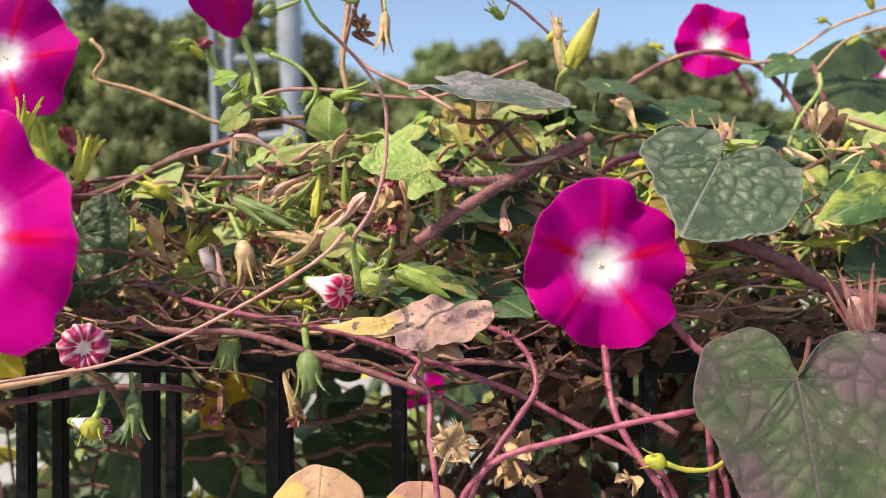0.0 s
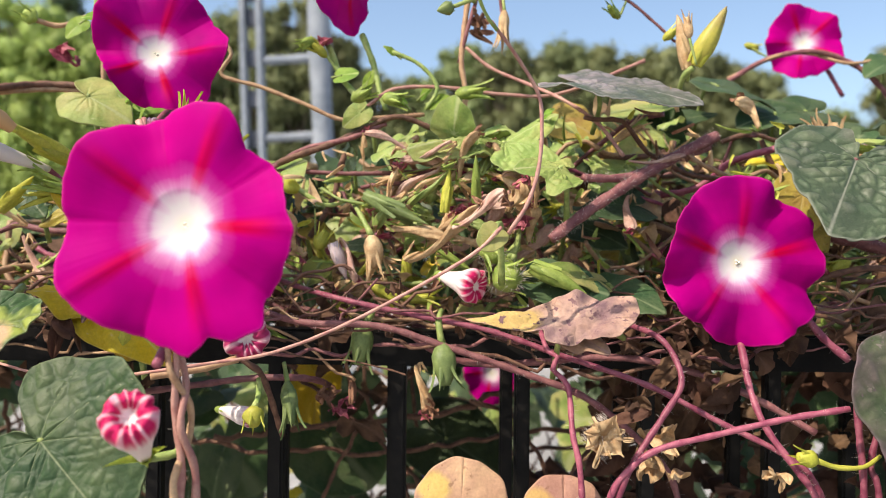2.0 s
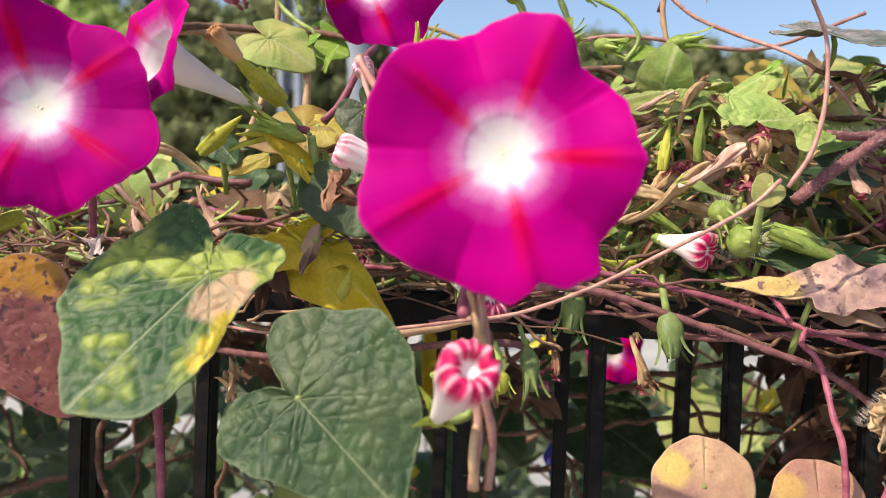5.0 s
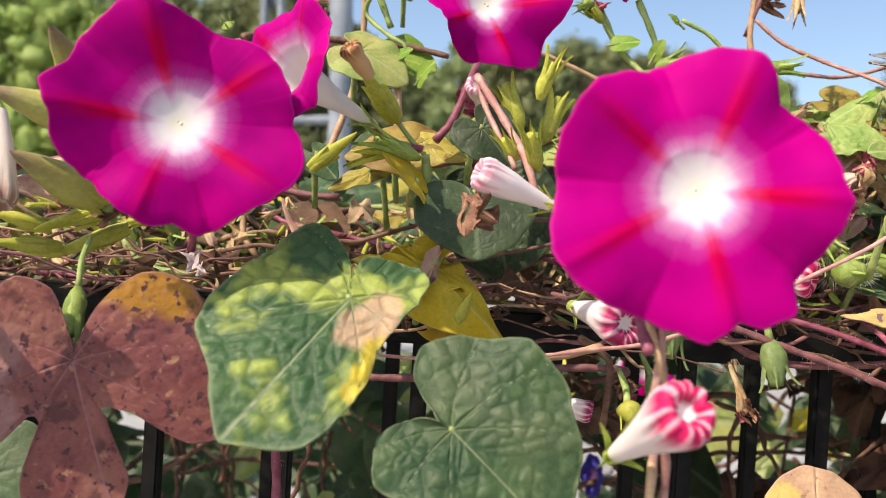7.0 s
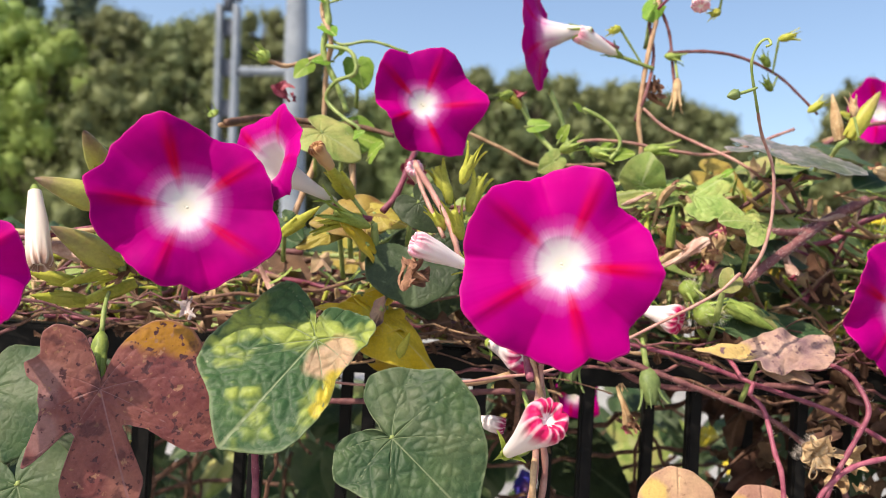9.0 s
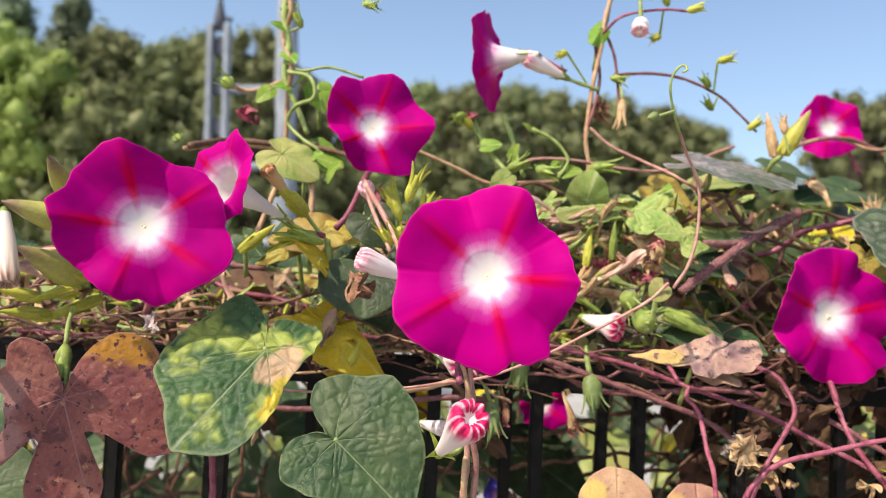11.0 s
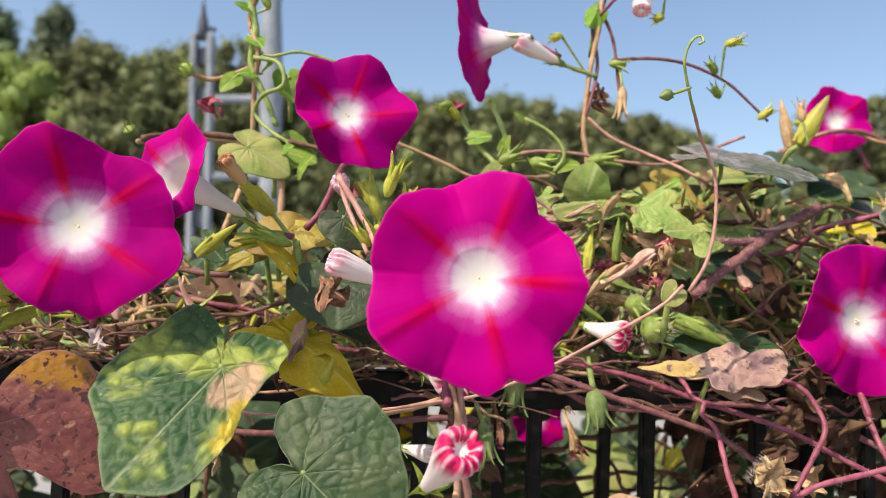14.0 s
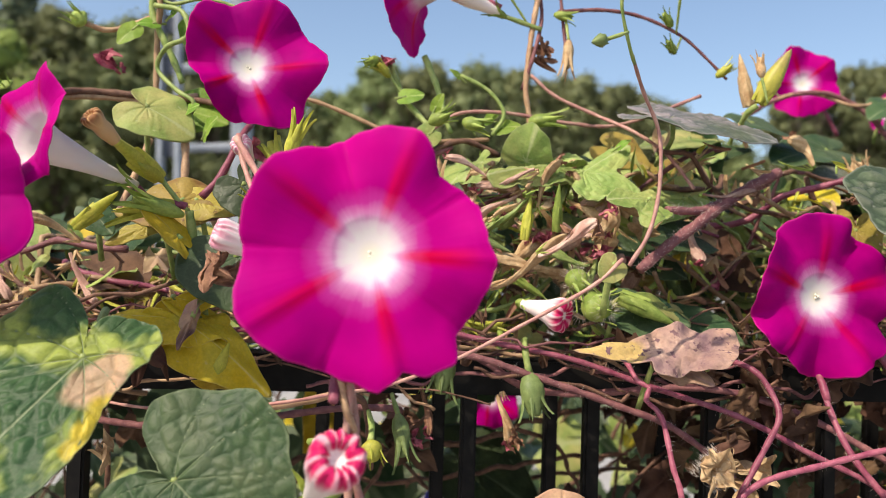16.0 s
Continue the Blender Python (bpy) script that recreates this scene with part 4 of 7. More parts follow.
TREES = ((-16.6, 31.0, 12.2, 2.8, SHRUB_BLUE, 1), (-14.2, 31.0, 12.3, 2.4, SHRUB_BLUE, 2), (-15.6, 27.0, 9.9, 3.0, SHRUB_LIGHT, 3), (-13.2, 26.4, 8.7, 2.8, SHRUB_LIGHT, 4), (-18.4, 27.5, 9.6, 3.1, SHRUB_LIGHT, 5),
         (-11.4, 28.0, 9.9, 2.4, SHRUB_DARK, 6), (-9.5, 28.4, 9.9, 2.4, SHRUB_DARK, 7), (-7.8, 28.0, 9.9, 2.2, SHRUB_DARK, 8), (-6.2, 28.2, 10.4, 2.0, SHRUB_DARK, 9), (-4.9, 28.8, 9.1, 1.6, SHRUB_DARK, 10), (-10.6, 26.0, 7.4, 2.5, SHRUB, 11),
         (-3.4, 29.0, 7.8, 1.9, SHRUB_DARK, 12), (-2.0, 30.5, 8.0, 2.0, SHRUB, 13), (-0.2, 28.8, 8.9, 1.9, SHRUB, 14), (1.6, 28.0, 8.7, 2.1, SHRUB_DARK, 15), (3.4, 28.0, 8.7, 2.2, SHRUB_DARK, 16), (5.2, 28.2, 8.7, 2.2, SHRUB_DARK, 17),
         (7.0, 28.0, 8.6, 2.1, SHRUB_DARK, 18), (8.7, 28.2, 8.3, 2.0, SHRUB_DARK, 19), (10.3, 28.0, 7.7, 1.9, SHRUB_DARK, 20), (11.9, 29.0, 6.6, 1.9, SHRUB, 21), (13.8, 29.0, 6.6, 2.0, SHRUB, 22), (16.0, 28.0, 9.3, 2.2, SHRUB_DARK, 23), (18.4, 28.0, 9.5, 2.5, SHRUB_DARK, 24), (-21.2, 28.0, 9.4, 3.0, SHRUB, 25),
         (-12.4, 33.0, 10.2, 2.6, SHRUB_DARK, 26), (-8.7, 33.0, 10.6, 2.6, SHRUB_DARK, 27), (-5.6, 33.0, 10.0, 2.4, SHRUB_DARK, 28), (0.6, 34.0, 9.4, 2.6, SHRUB, 29), (4.3, 34.0, 9.6, 2.7, SHRUB_DARK, 30), (8.2, 34.0, 9.2, 2.6, SHRUB_DARK, 31), (-19.5, 33.0, 10.8, 2.8, SHRUB, 32))
for x, y, h, sp, mt, sd in TREES:
    tree(x, y, h, sp, mt, {SHRUB_LIGHT: "light green leafy tree, far behind the fence", SHRUB: "broad green tree in late summer leaf, far behind the fence", SHRUB_DARK: "dark olive leafy tree, far behind the fence", SHRUB_BLUE: "tall dark conical tree, far behind the fence"}[mt], sd, taper=0.70 if mt is SHRUB_BLUE else 0.25)

# two weathered posts joined by rungs: one of twin channels, one round and taller
px, py = -1.905, 7.0
root = empty("twin_pole", (px, py, 0))
for dx in (-0.075, 0.075):
    me = rail_box((0.050, 0.13, 3.46), 0.006, POLE)
    ob = new("channel", me)
    ob.parent, ob.location = root, (dx, 0, 1.73)
for k in range(9):
    ob = new("batten", rail_box((0.10, 0.05, 0.16), 0.005, POLE_DARK))
    ob.parent, ob.location = root, (0, 0.02, 0.30 + 0.37 * k)
put("finial", *join(revolve((px, py, 3.40), (0, 0, 1), [(0.001, 0), (0.045, 0.01), (0.055, 0.12), (0.032, 0.24), (0.012, 0.36), (0.001, 0.40)], 12), tube([(px - 0.02, py, 3.46), (px + 0.06, py, 3.52), (px + 0.11, py, 3.50)], 0.022, 7, 0.05)), POLE_DARK, root)
put("post", *tube([(px + 0.645, py, 0), (px + 0.625, py, 2.6), (px + 0.600, py, 5.2)], (0.105, 0.095), 14, 0.4), POLE, root)
for z in (1.45, 2.15, 2.86):
    put("rung", *tube([(px + 0.075, py, z), (px + 0.60, py, z + 0.015)], 0.042, 8, 0.2), POLE, root)
root.rotation_euler[1] = radians(-2.0)
tagged(root, "weathered grey twin utility pole with cross rungs", "utility pole")

# black iron fence: two rows of upright bars under a double rail
fence = empty("iron_fence", (0, 0.34, 0))
tagged(fence, "black painted iron fence with a double row of upright bars", "fence")
_bar, _rail = rail_box((0.0070, 0.0070, 1.10), 0.0011, IRON), rail_box((3.0, 0.012, 0.016), 0.0012, IRON)
for yy, x0, pitch in ((0.345, -0.0195, 0.0555), (0.41, -0.023, 0.060)):
    for k in range(-26, 26):
        ob = new("bar", _bar)
        ob.parent = fence
        ob.location = (x0 + k * pitch, yy - 0.34, 0.551)
    for z in ((1.1035 if yy < 0.4 else 1.0975), 0.12):
        ob = new("rail", _rail)
        ob.parent = fence
        ob.location = (0, yy - 0.34, z)
for z in (0.30,):
    v, f = tube([(-1.5, 0.378, z), (0, 0.378, z + 0.002), (1.5, 0.378, z)], 0.0022, 8, 0.1)
    put("cross_wire", v, f, IRON, fence)


# ---- open blossoms ----
blossom((-0.1199, 0.1920, 1.1535), (-0.10, -1.0, 0.08), 0.0320, MAGENTA, "large open magenta blossom with a white throat", spin=-0.35, stalk=[(-0.124, 0.236, 1.138), (-0.127, 0.214, 1.125), (-0.1275, 0.199, 1.116)],
        outline=((9, 1.03), (23, 1.03), (40, 0.81), (64, 0.92), (82, 0.92), (93, 0.99), (112, 0.94), (131, 0.91), (139, 1.08), (153, 1.05), (162, 0.95), (174, 1.08), (185, 1.01), (202, 0.98), (213, 1.02), (232, 1.09), (244, 1.11), (266, 0.98), (283, 1.03), (300, 1.03), (314, 1.04), (336, 0.93), (355, 0.98)))
blossom((0.0628, 0.2995, 1.1440), (0.10, -1.0, 0.04), 0.0320, DEEP, "open deep magenta blossom with a white throat", spin=-0.05, cone=0.08, puffy=0.065, tilt_wave=0.075, stalk=[(0.0668, 0.3250, 1.1217), (0.0636, 0.3050, 1.1118), (0.0635, 0.2980, 1.1022)],
        outline=((4, 1.07), (18, 1.05), (29, 0.92), (45, 0.99), (61, 1.02), (72, 0.95), (85, 1.00), (98, 1.00), (111, 0.93), (125, 1.07), (142, 1.01), (161, 1.05), (180, 1.03), (201, 1.01), (215, 0.92), (232, 1.03), (253, 1.00), (270, 1.01), (286, 0.96), (303, 1.02), (321, 0.98), (335, 1.04), (347, 1.07)))
blossom((-0.2503, 0.2280, 1.1675), (0.32, -1.0, 0.17), 0.0336, DEEP, "wide open purple magenta blossom with a white throat", spin=0.32, stalk=[(-0.264, 0.285, 1.15), (-0.27, 0.30, 1.13)],
        outline=((22, 0.81), (40, 0.92), (56, 0.93), (75, 0.92), (89, 0.92), (103, 1.04), (113, 1.08), (127, 1.02), (145, 0.93), (168, 0.96), (180, 0.85), (189, 0.91), (205, 0.88), (228, 0.83), (251, 0.95), (266, 0.93), (279, 1.03), (293, 0.89), (306, 0.97), (319, 0.96), (332, 1.01), (339, 1.00), (353, 0.88)))
blossom((-0.1675, 0.2930, 1.2240), (0.26, -1.0, 0.17), 0.0244, DEEP, "smaller open magenta blossom with pointed edge", spin=-0.3, tilt_wave=0.06, stalk=[(-0.1695, 0.3250, 1.2109), (-0.1723, 0.3100, 1.1997), (-0.1775, 0.3000, 1.1829), (-0.1832, 0.2950, 1.1741)],
        outline=((4, 1.07), (17, 1.16), (23, 1.17), (62, 1.04), (81, 1.17), (96, 1.13), (117, 0.99), (140, 1.19), (161, 1.07), (184, 0.87), (222, 0.84), (249, 0.79), (311, 1.09), (323, 1.16), (344, 0.99)))
blossom((-0.2298, 0.2505, 1.1883), (-0.60, -0.76, 0.27), 0.0220, MAGENTA_PALE, "half-turned magenta blossom with a long white tube", spin=0.9, depth=1.75, tilt_wave=0.08, flat=0.5, funnel=True, stalk=[(-0.2004, 0.2900, 1.1720), (-0.1873, 0.2900, 1.1700)])
blossom((-0.1085, 0.3720, 1.2825), (-0.91, 0.40, -0.05), 0.0285, MAGENTA, "magenta blossom turned side-on, on a pale tube", spin=0.2, depth=0.95, stalk=[(-0.0752, 0.3720, 1.2850), (-0.0617, 0.3720, 1.2783)], tilt_wave=0.0, flat=0.12, funnel=True)
blossom((0.1880, 0.5370, 1.2947), (-0.12, -1.0, 0.05), 0.0258, MAGENTA, "small magenta blossom high at the back", spin=0.4, stalk=[(0.2000, 0.5400, 1.2808), (0.2158, 0.5400, 1.2571)])
blossom((-0.0220, 0.6200, 1.0490), (0.35, -1.0, 0.15), 0.0262, MAGENTA, "magenta blossom hanging behind the fence bars", spin=0.3, stalk=[(-0.0200, 0.6700, 1.0600), (-0.0100, 0.6900, 1.0900)])
blossom((-0.3165, 0.2000, 1.1395), (0.3, -1.0, 0.05), 0.0232, MAGENTA, "open magenta blossom at the end of the row", spin=0.3)
blossom((0.5761, 1.0000, 1.3805), (-0.3, -1.0, 0.1), 0.0270, MAGENTA, "small far magenta blossom on a tall stalk", spin=0.3, stalk=[(0.6188, 1.0300, 1.3444), (0.6547, 1.0300, 1.2177), (0.6752, 1.0300, 0.9955)])

# ---- large near leaves ----
leaf((-0.2019, 0.2360, 1.1208), (-0.2287, 0.2080, 1.0858), (-0.06, -0.78, 0.62), LEAF_MOTTLED, "heart-shaped green leaf mottled with yellow", mirror=False, droop=0.02, cup=0.04, quilt=0.034, na=230, nr=64, r=0.0013,
     blots=((0.13, -0.16, 0.14), (-0.02, -0.20, 0.13), (0.06, -0.30, 0.10)), edge_or_lit_blots=((0.18, -0.33, 0.10), (0.31, -0.36, 0.09), (0.07, -0.42, 0.08), (0.43, -0.36, 0.07), (-0.08, -0.44, 0.06)),
     outline=((-180, 0.33), (-175, 0.36), (-154, 0.41), (-135, 0.45), (-120, 0.38), (-92, 0.32), (-61, 0.35), (-55, 0.42), (-44, 0.58), (-33, 0.72), (-24, 0.83), (-11, 0.91), (0, 1.00), (8, 0.91), (20, 0.83), (35, 0.80), (48, 0.80), (57, 0.76), (72, 0.67), (87, 0.64), (105, 0.59), (124, 0.53), (141, 0.24), (141, 0.47), (144, 0.09), (148, 0.20), (164, 0.30), (180, 0.33)),
     stalk=[(-0.2083, 0.2620, 1.1249), (-0.2108, 0.2800, 1.1322)])
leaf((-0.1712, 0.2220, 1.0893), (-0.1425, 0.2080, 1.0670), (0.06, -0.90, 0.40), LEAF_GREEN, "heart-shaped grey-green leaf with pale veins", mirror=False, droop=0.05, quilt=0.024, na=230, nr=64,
     outline=((-180, 0.18), (-172, 0.46), (-156, 0.64), (-135, 0.67), (-110, 0.75), (-94, 0.84), (-77, 0.82), (-56, 0.82), (-43, 0.87), (-28, 0.89), (-12, 0.93), (0, 1.00), (12, 0.82), (31, 0.68), (58, 0.56), (82, 0.58), (99, 0.63), (109, 0.60), (129, 0.50), (141, 0.38), (155, 0.20), (163, 0.08), (180, 0.18)),
     stalk=[(-0.1760, 0.2450, 1.0912), (-0.1775, 0.2650, 1.0966)])
# left lobe is tinted pink where the sun would fall on it
leaf((-0.2772, 0.2320, 1.0990), (-0.2650, 0.2290, 1.0640), (0.10, -1.0, 0.20), LEAF_LOBED, "three-lobed leaf turned purple brown and yellow", mirror=False, quilt=0.012, na=300, nr=60, droop=0.03, cup=0.02, wave=0.015,
     blots=((-0.42, -0.60, 0.26), (-0.55, -0.42, 0.24), (-0.28, -0.82, 0.22)), edge_or_lit_blots=((-0.20, 0.55, 0.26), (0.25, 0.62, 0.20)),
     outline=((-180, .44), (-174, .20), (-165, .08), (-152, .15), (-146, .40), (-138, .60), (-130, .78), (-120, .93), (-109, 1.04), (-102, 1.04), (-80, 1.06), (-61, 1.14), (-54, 1.36), (-46, 1.24), (-38, 1.05), (-34, .58), (-24, .45), (-15, .41), (-11, .98), (-4, 1.12), (8, 1.25),
              (24, 1.16), (33, 1.04), (37, .92), (39, .50), (47, .48), (53, .52), (56, .90), (58, 1.03), (62, .90), (69, .74), (78, .61), (87, .56), (100, .56), (110, .58), (117, .72), (126, .77), (132, .69), (138, .66), (145, .74), (151, .785), (160, .76), (170, .66), (178, .57), (180, .44)), stalk=[(-0.2865, 0.2500, 1.1043), (-0.2976, 0.2700, 1.1127)], stalk_mat=STEM_MAUVE, r=0.0008)
leaf((0.1117, 0.3120, 1.1854), (0.0863, 0.2780, 1.1575), (0.05, -0.62, 0.80), LEAF_DUSK, "broad heart-shaped dusky green leaf", mirror=False, stalk_mat=STEM_MAUVE, r=0.0009, droop=0.06, quilt=0.046, na=210, nr=56, stalk=[(0.1186, 0.3300, 1.1949), (0.1320, 0.3600, 1.2043)],
     outline=((-180, 0.10), (-167, 0.07), (-165, 0.22), (-156, 0.41), (-138, 0.52), (-110, 0.57), (-79, 0.66), (-58, 0.78), (-43, 0.86), (-29, 0.88), (-12, 0.95), (0, 1.00), (5, 0.91), (16, 0.75), (39, 0.63), (65, 0.65), (93, 0.59), (127, 0.55), (146, 0.48), (162, 0.31), (171, 0.12), (180, 0.10)))
leaf((0.1201, 0.2620, 1.1057), (0.1223, 0.2400, 1.0518), (0.05, -0.88, 0.45), LEAF_PURPLE, "large heart-shaped dusky purple-green leaf", mirror=False, stalk_mat=STEM_BROWN, r=0.0009, droop=0.05, quilt=0.018, na=210, nr=56,
     outline=((-180, 0.10), (-173, 0.03), (-147, 0.04), (-145, 0.11), (-139, 0.29), (-129, 0.45), (-115, 0.61), (-102, 0.71), (-81, 0.75), (-50, 0.83), (-25, 0.91), (0, 1.00), (27, 0.82), (42, 0.70), (56, 0.66), (72, 0.68), (89, 0.63), (107, 0.57), (126, 0.48), (147, 0.39), (164, 0.29), (176, 0.18), (180, 0.10)), stalk=[(0.1314, 0.2800, 1.1092), (0.1423, 0.3000, 1.1151)])
leaf((0.0120, 0.3380, 1.2215), (0.0560, 0.3180, 1.2140), (-0.06, -0.32, 0.95), LEAF_LILAC_SHEEN, "flat heart-shaped leaf seen nearly edge-on", wide=0.95, droop=0.10, quilt=0.026, na=180, nr=48, scale=0.94, stalk=[(0.0134, 0.3400, 1.2125), (0.0134, 0.3600, 1.2030)])
leaf((-0.3420, 0.2800, 1.0880), (-0.3279, 0.2620, 1.0604), (0.15, -0.9, 0.4), LEAF_GREEN, "round green leaf low in the hedge", outline=ROUND, wide=1.1, quilt=0.018)
leaf((-0.3186, 0.2620, 1.0542), (-0.3044, 0.2500, 1.0306), (0.1, -0.8, 0.5), LEAF_GREEN, "round green leaf below a brown one", outline=ROUND, wide=1.0, quilt=0.018)
# more leaves over the crest
for b, q, mt, w, lb in (((0.1725, 0.4500, 1.2187), (0.1906, 0.4400, 1.2130), LEAF_GREEN, 0.9, "grey-green leaf on the hedge top"), ((0.1843, 0.4400, 1.2075), (0.2047, 0.4300, 1.2044), LEAF_DUSK, 0.8, "dull green leaf lying on the hedge"), ((0.1650, 0.4600, 1.2242), (0.1446, 0.4500, 1.2274), LEAF_BRIGHT, 0.9, "light green leaf on the hedge top"),
                        ((0.2424, 0.5000, 1.2364), (0.2638, 0.4900, 1.2401), LEAF_DARK, 0.9, "dark green leaf on the hedge top"), ((0.1778, 0.3600, 1.1778), (0.1636, 0.3500, 1.1579), LEAF_MOTTLED, 0.7, "yellow-green drooping leaf in the hedge"), ((0.0311, 0.3700, 1.1875), (0.0115, 0.3600, 1.1772), LEAF_BRIGHT, 0.7, "light green leaf deep in the hedge"),
                        ((0.0083, 0.3700, 1.1604), (0.0326, 0.3600, 1.1510), LEAF_DARK, 0.7, "dark green leaf under the stems"), ((0.0702, 0.4300, 1.2206), (0.0911, 0.4200, 1.2252), LEAF_GREEN, 0.7, "green leaf lying flat on the hedge"), ((0.1046, 0.3450, 1.1739), (0.0988, 0.3350, 1.1536), LEAF_OLIVE, 0.8, "yellow leaf behind a dusky one"),
                        ((-0.0075, 0.4000, 1.2066), (-0.0220, 0.3900, 1.2037), LEAF_DARK, 0.9, "dark green leaf below a pale one"), ((0.0949, 0.4000, 1.1777), (0.0722, 0.3900, 1.1812), LEAF_GREEN, 0.7, "green leaf in the shade of the hedge"), ((0.0422, 0.3800, 1.1719), (0.0272, 0.3700, 1.1632), LEAF_BRIGHT, 0.6, "light green leaf between stems"),
                        ((-0.1302, 0.3700, 1.1666), (-0.1431, 0.3600, 1.1740), LEAF_DARK, 0.9, "blue-green crinkled leaf"), ((-0.1123, 0.3450, 1.1388), (-0.1171, 0.3400, 1.1315), LEAF_MOTTLED, 1.1, "crinkled pale-mottled leaf"), ((-0.0870, 0.3450, 1.1491), (-0.1009, 0.3400, 1.1503), LEAF_GREEN, 0.6, "grey-green leaf over the gap"), ((-0.0675, 0.3500, 1.1646), (-0.0820, 0.3450, 1.1668), LEAF_BRIGHT, 0.6, "small light green leaf"),
                        ((-0.0320, 0.3600, 1.1810), (-0.0422, 0.3550, 1.1818), LEAF_GREEN, 0.8, "small grey-green leaf"), ((0.0295, 0.3600, 1.1696), (0.0033, 0.3500, 1.1710), LEAF_DARK, 0.8, "dark leaf under the pale ones"), ((0.1467, 0.4400, 1.2284), (0.1103, 0.4300, 1.2270), LEAF_GREEN, 0.7, "grey-green leaf on the far crest"), ((0.1522, 0.4200, 1.2092), (0.1223, 0.4100, 1.2049), LEAF_DUSK, 0.9, "round dusky leaf on the far crest")):
    leaf(b, q, (0.02, -0.60, 0.78), mt, lb if len(lb.split()) > 3 else lb + " in the hedge", wide=w, quilt=0.02, na=72, nr=20)

# leaves round the stem fork between the blossoms
for b, q, mt, w, lb in (((-0.193, 0.304, 1.173), (-0.217, 0.3, 1.169), LEAF_OLIVE, 0.75, "olive-yellow leaf behind a spent bloom's stalk"),
                        ((-0.187, 0.304, 1.173), (-0.172, 0.3, 1.17), LEAF_OLIVE, 0.75, "small olive leaf beside a stem fork"),
                        ((-0.219, 0.345, 1.216), (-0.197, 0.341, 1.206), LEAF_BRIGHT, 0.9, "bright lime leaf high on a runner"),
                        ((-0.229, 0.315, 1.168), (-0.22, 0.311, 1.16), LEAF_GREEN, 0.8, "grey-green leaf below a pale tube"),
                        ((-0.209, 0.315, 1.163), (-0.224, 0.311, 1.157), LEAF_OLIVE, 0.4, "narrow yellow-green leaf among dry stems")):
    leaf(b, q, (0.05, -0.80, 0.60), mt, lb, wide=w, quilt=0.02, fold=0.15, wave=0.04, na=72, nr=20)
LEAF_N[0] -= 5

# dry and yellow leaves
leaf((-0.0045, 0.2820, 1.1213), (-0.0459, 0.2845, 1.1182), (0.03, -0.76, 0.63), LEAF_PINKDRY, "crumpled dry pinkish leaf with a yellow-tan tongue", mirror=False, droop=-0.05, cup=0.12, wave=0.045, quilt=0.075, plain=True, na=200, nr=44, blots=((0.75, 0.0, 0.28), (0.45, 0.03, 0.18)),
     outline=((-180, 0.53), (-167, 0.49), (-147, 0.42), (-132, 0.28), (-108, 0.18), (-81, 0.23), (-59, 0.31), (-37, 0.36), (-22, 0.33), (-10, 0.52), (-7, 0.68), (-3, 0.84), (0, 1.00), (7, 0.65), (8, 0.76), (15, 0.46), (48, 0.31), (84, 0.27), (129, 0.32), (140, 0.32), (145, 0.45), (160, 0.57), (173, 0.58), (180, 0.53)), stalk=[(0.0088, 0.3000, 1.1185), (0.0187, 0.3100, 1.1125)])
leaf((-0.0050, 0.2860, 1.1165), (0.0066, 0.2760, 1.1117), (0.05, -0.92, 0.40), LEAF_DRY, "small yellow-tan dry leaf scrap", wide=0.6, wave=0.1)
leaf((-0.0461, 0.2850, 1.0522), (-0.0470, 0.2800, 1.0337), (0.0, -0.95, 0.3), LEAF_TAN, "smooth rounded tan leaf", outline=((0, .95), (60, .92), (120, .92), (170, .90), (180, .89)), wide=1.0, droop=0.25, quilt=0.015, plain=True, blots=((-0.3, 0.55, 0.35),))
leaf((-0.0081, 0.2850, 1.0478), (-0.0089, 0.2800, 1.0306), (0.0, -0.95, 0.3), LEAF_TAN, "rounded brownish tan leaf", outline=((0, .95), (60, .92), (120, .92), (170, .90), (180, .89)), wide=1.0, droop=0.25, quilt=0.015, plain=True, blots=((-0.3, 0.55, 0.35),))
leaf((-0.1815, 0.2790, 1.1275), (-0.1515, 0.2720, 1.1095), (-0.25, -0.62, 0.74), LEAF_YELLOW, "bright yellow withering leaf drooping at its tip", wide=0.52, droop=0.22, fold=0.35, quilt=0.020, wave=0.05, na=110, nr=30)
leaf((-0.1820, 0.2820, 1.1290), (-0.2080, 0.2760, 1.1330), (-0.2, -0.60, 0.80), LEAF_YELLOW, "yellow leaf crumpled behind a mottled one", wide=0.50, fold=0.25, quilt=0.030, wave=0.09, na=110, nr=30)
leaf((-0.1890, 0.2850, 1.1370), (-0.1690, 0.2780, 1.1465), (-0.3, -0.75, 0.55), LEAF_YELLOW, "upright fold of a yellow leaf", wide=0.42, fold=0.5, quilt=0.020, wave=0.05, na=110, nr=24)
leaf((-0.1800, 0.2740, 1.1310), (-0.1830, 0.2700, 1.1200), (0.5, -0.8, 0.2), LEAF_DRY, "dry pinkish scrap on a yellow leaf", wide=0.35, fold=0.4, wave=0.15)
leaf((-0.1759, 0.3000, 1.1069), (-0.1582, 0.2900, 1.1090), (0.1, -0.7, 0.6), LEAF_YELLOW, "narrow curled yellow leaf", wide=0.4, wave=0.08)
leaf((-0.1681, 0.2850, 1.1519), (-0.1663, 0.2720, 1.1343), (0.0, -0.9, 0.3), LEAF_DARK, "dark blue-green leaf behind a shrivelled bloom", outline=ROUND, wide=1.3)
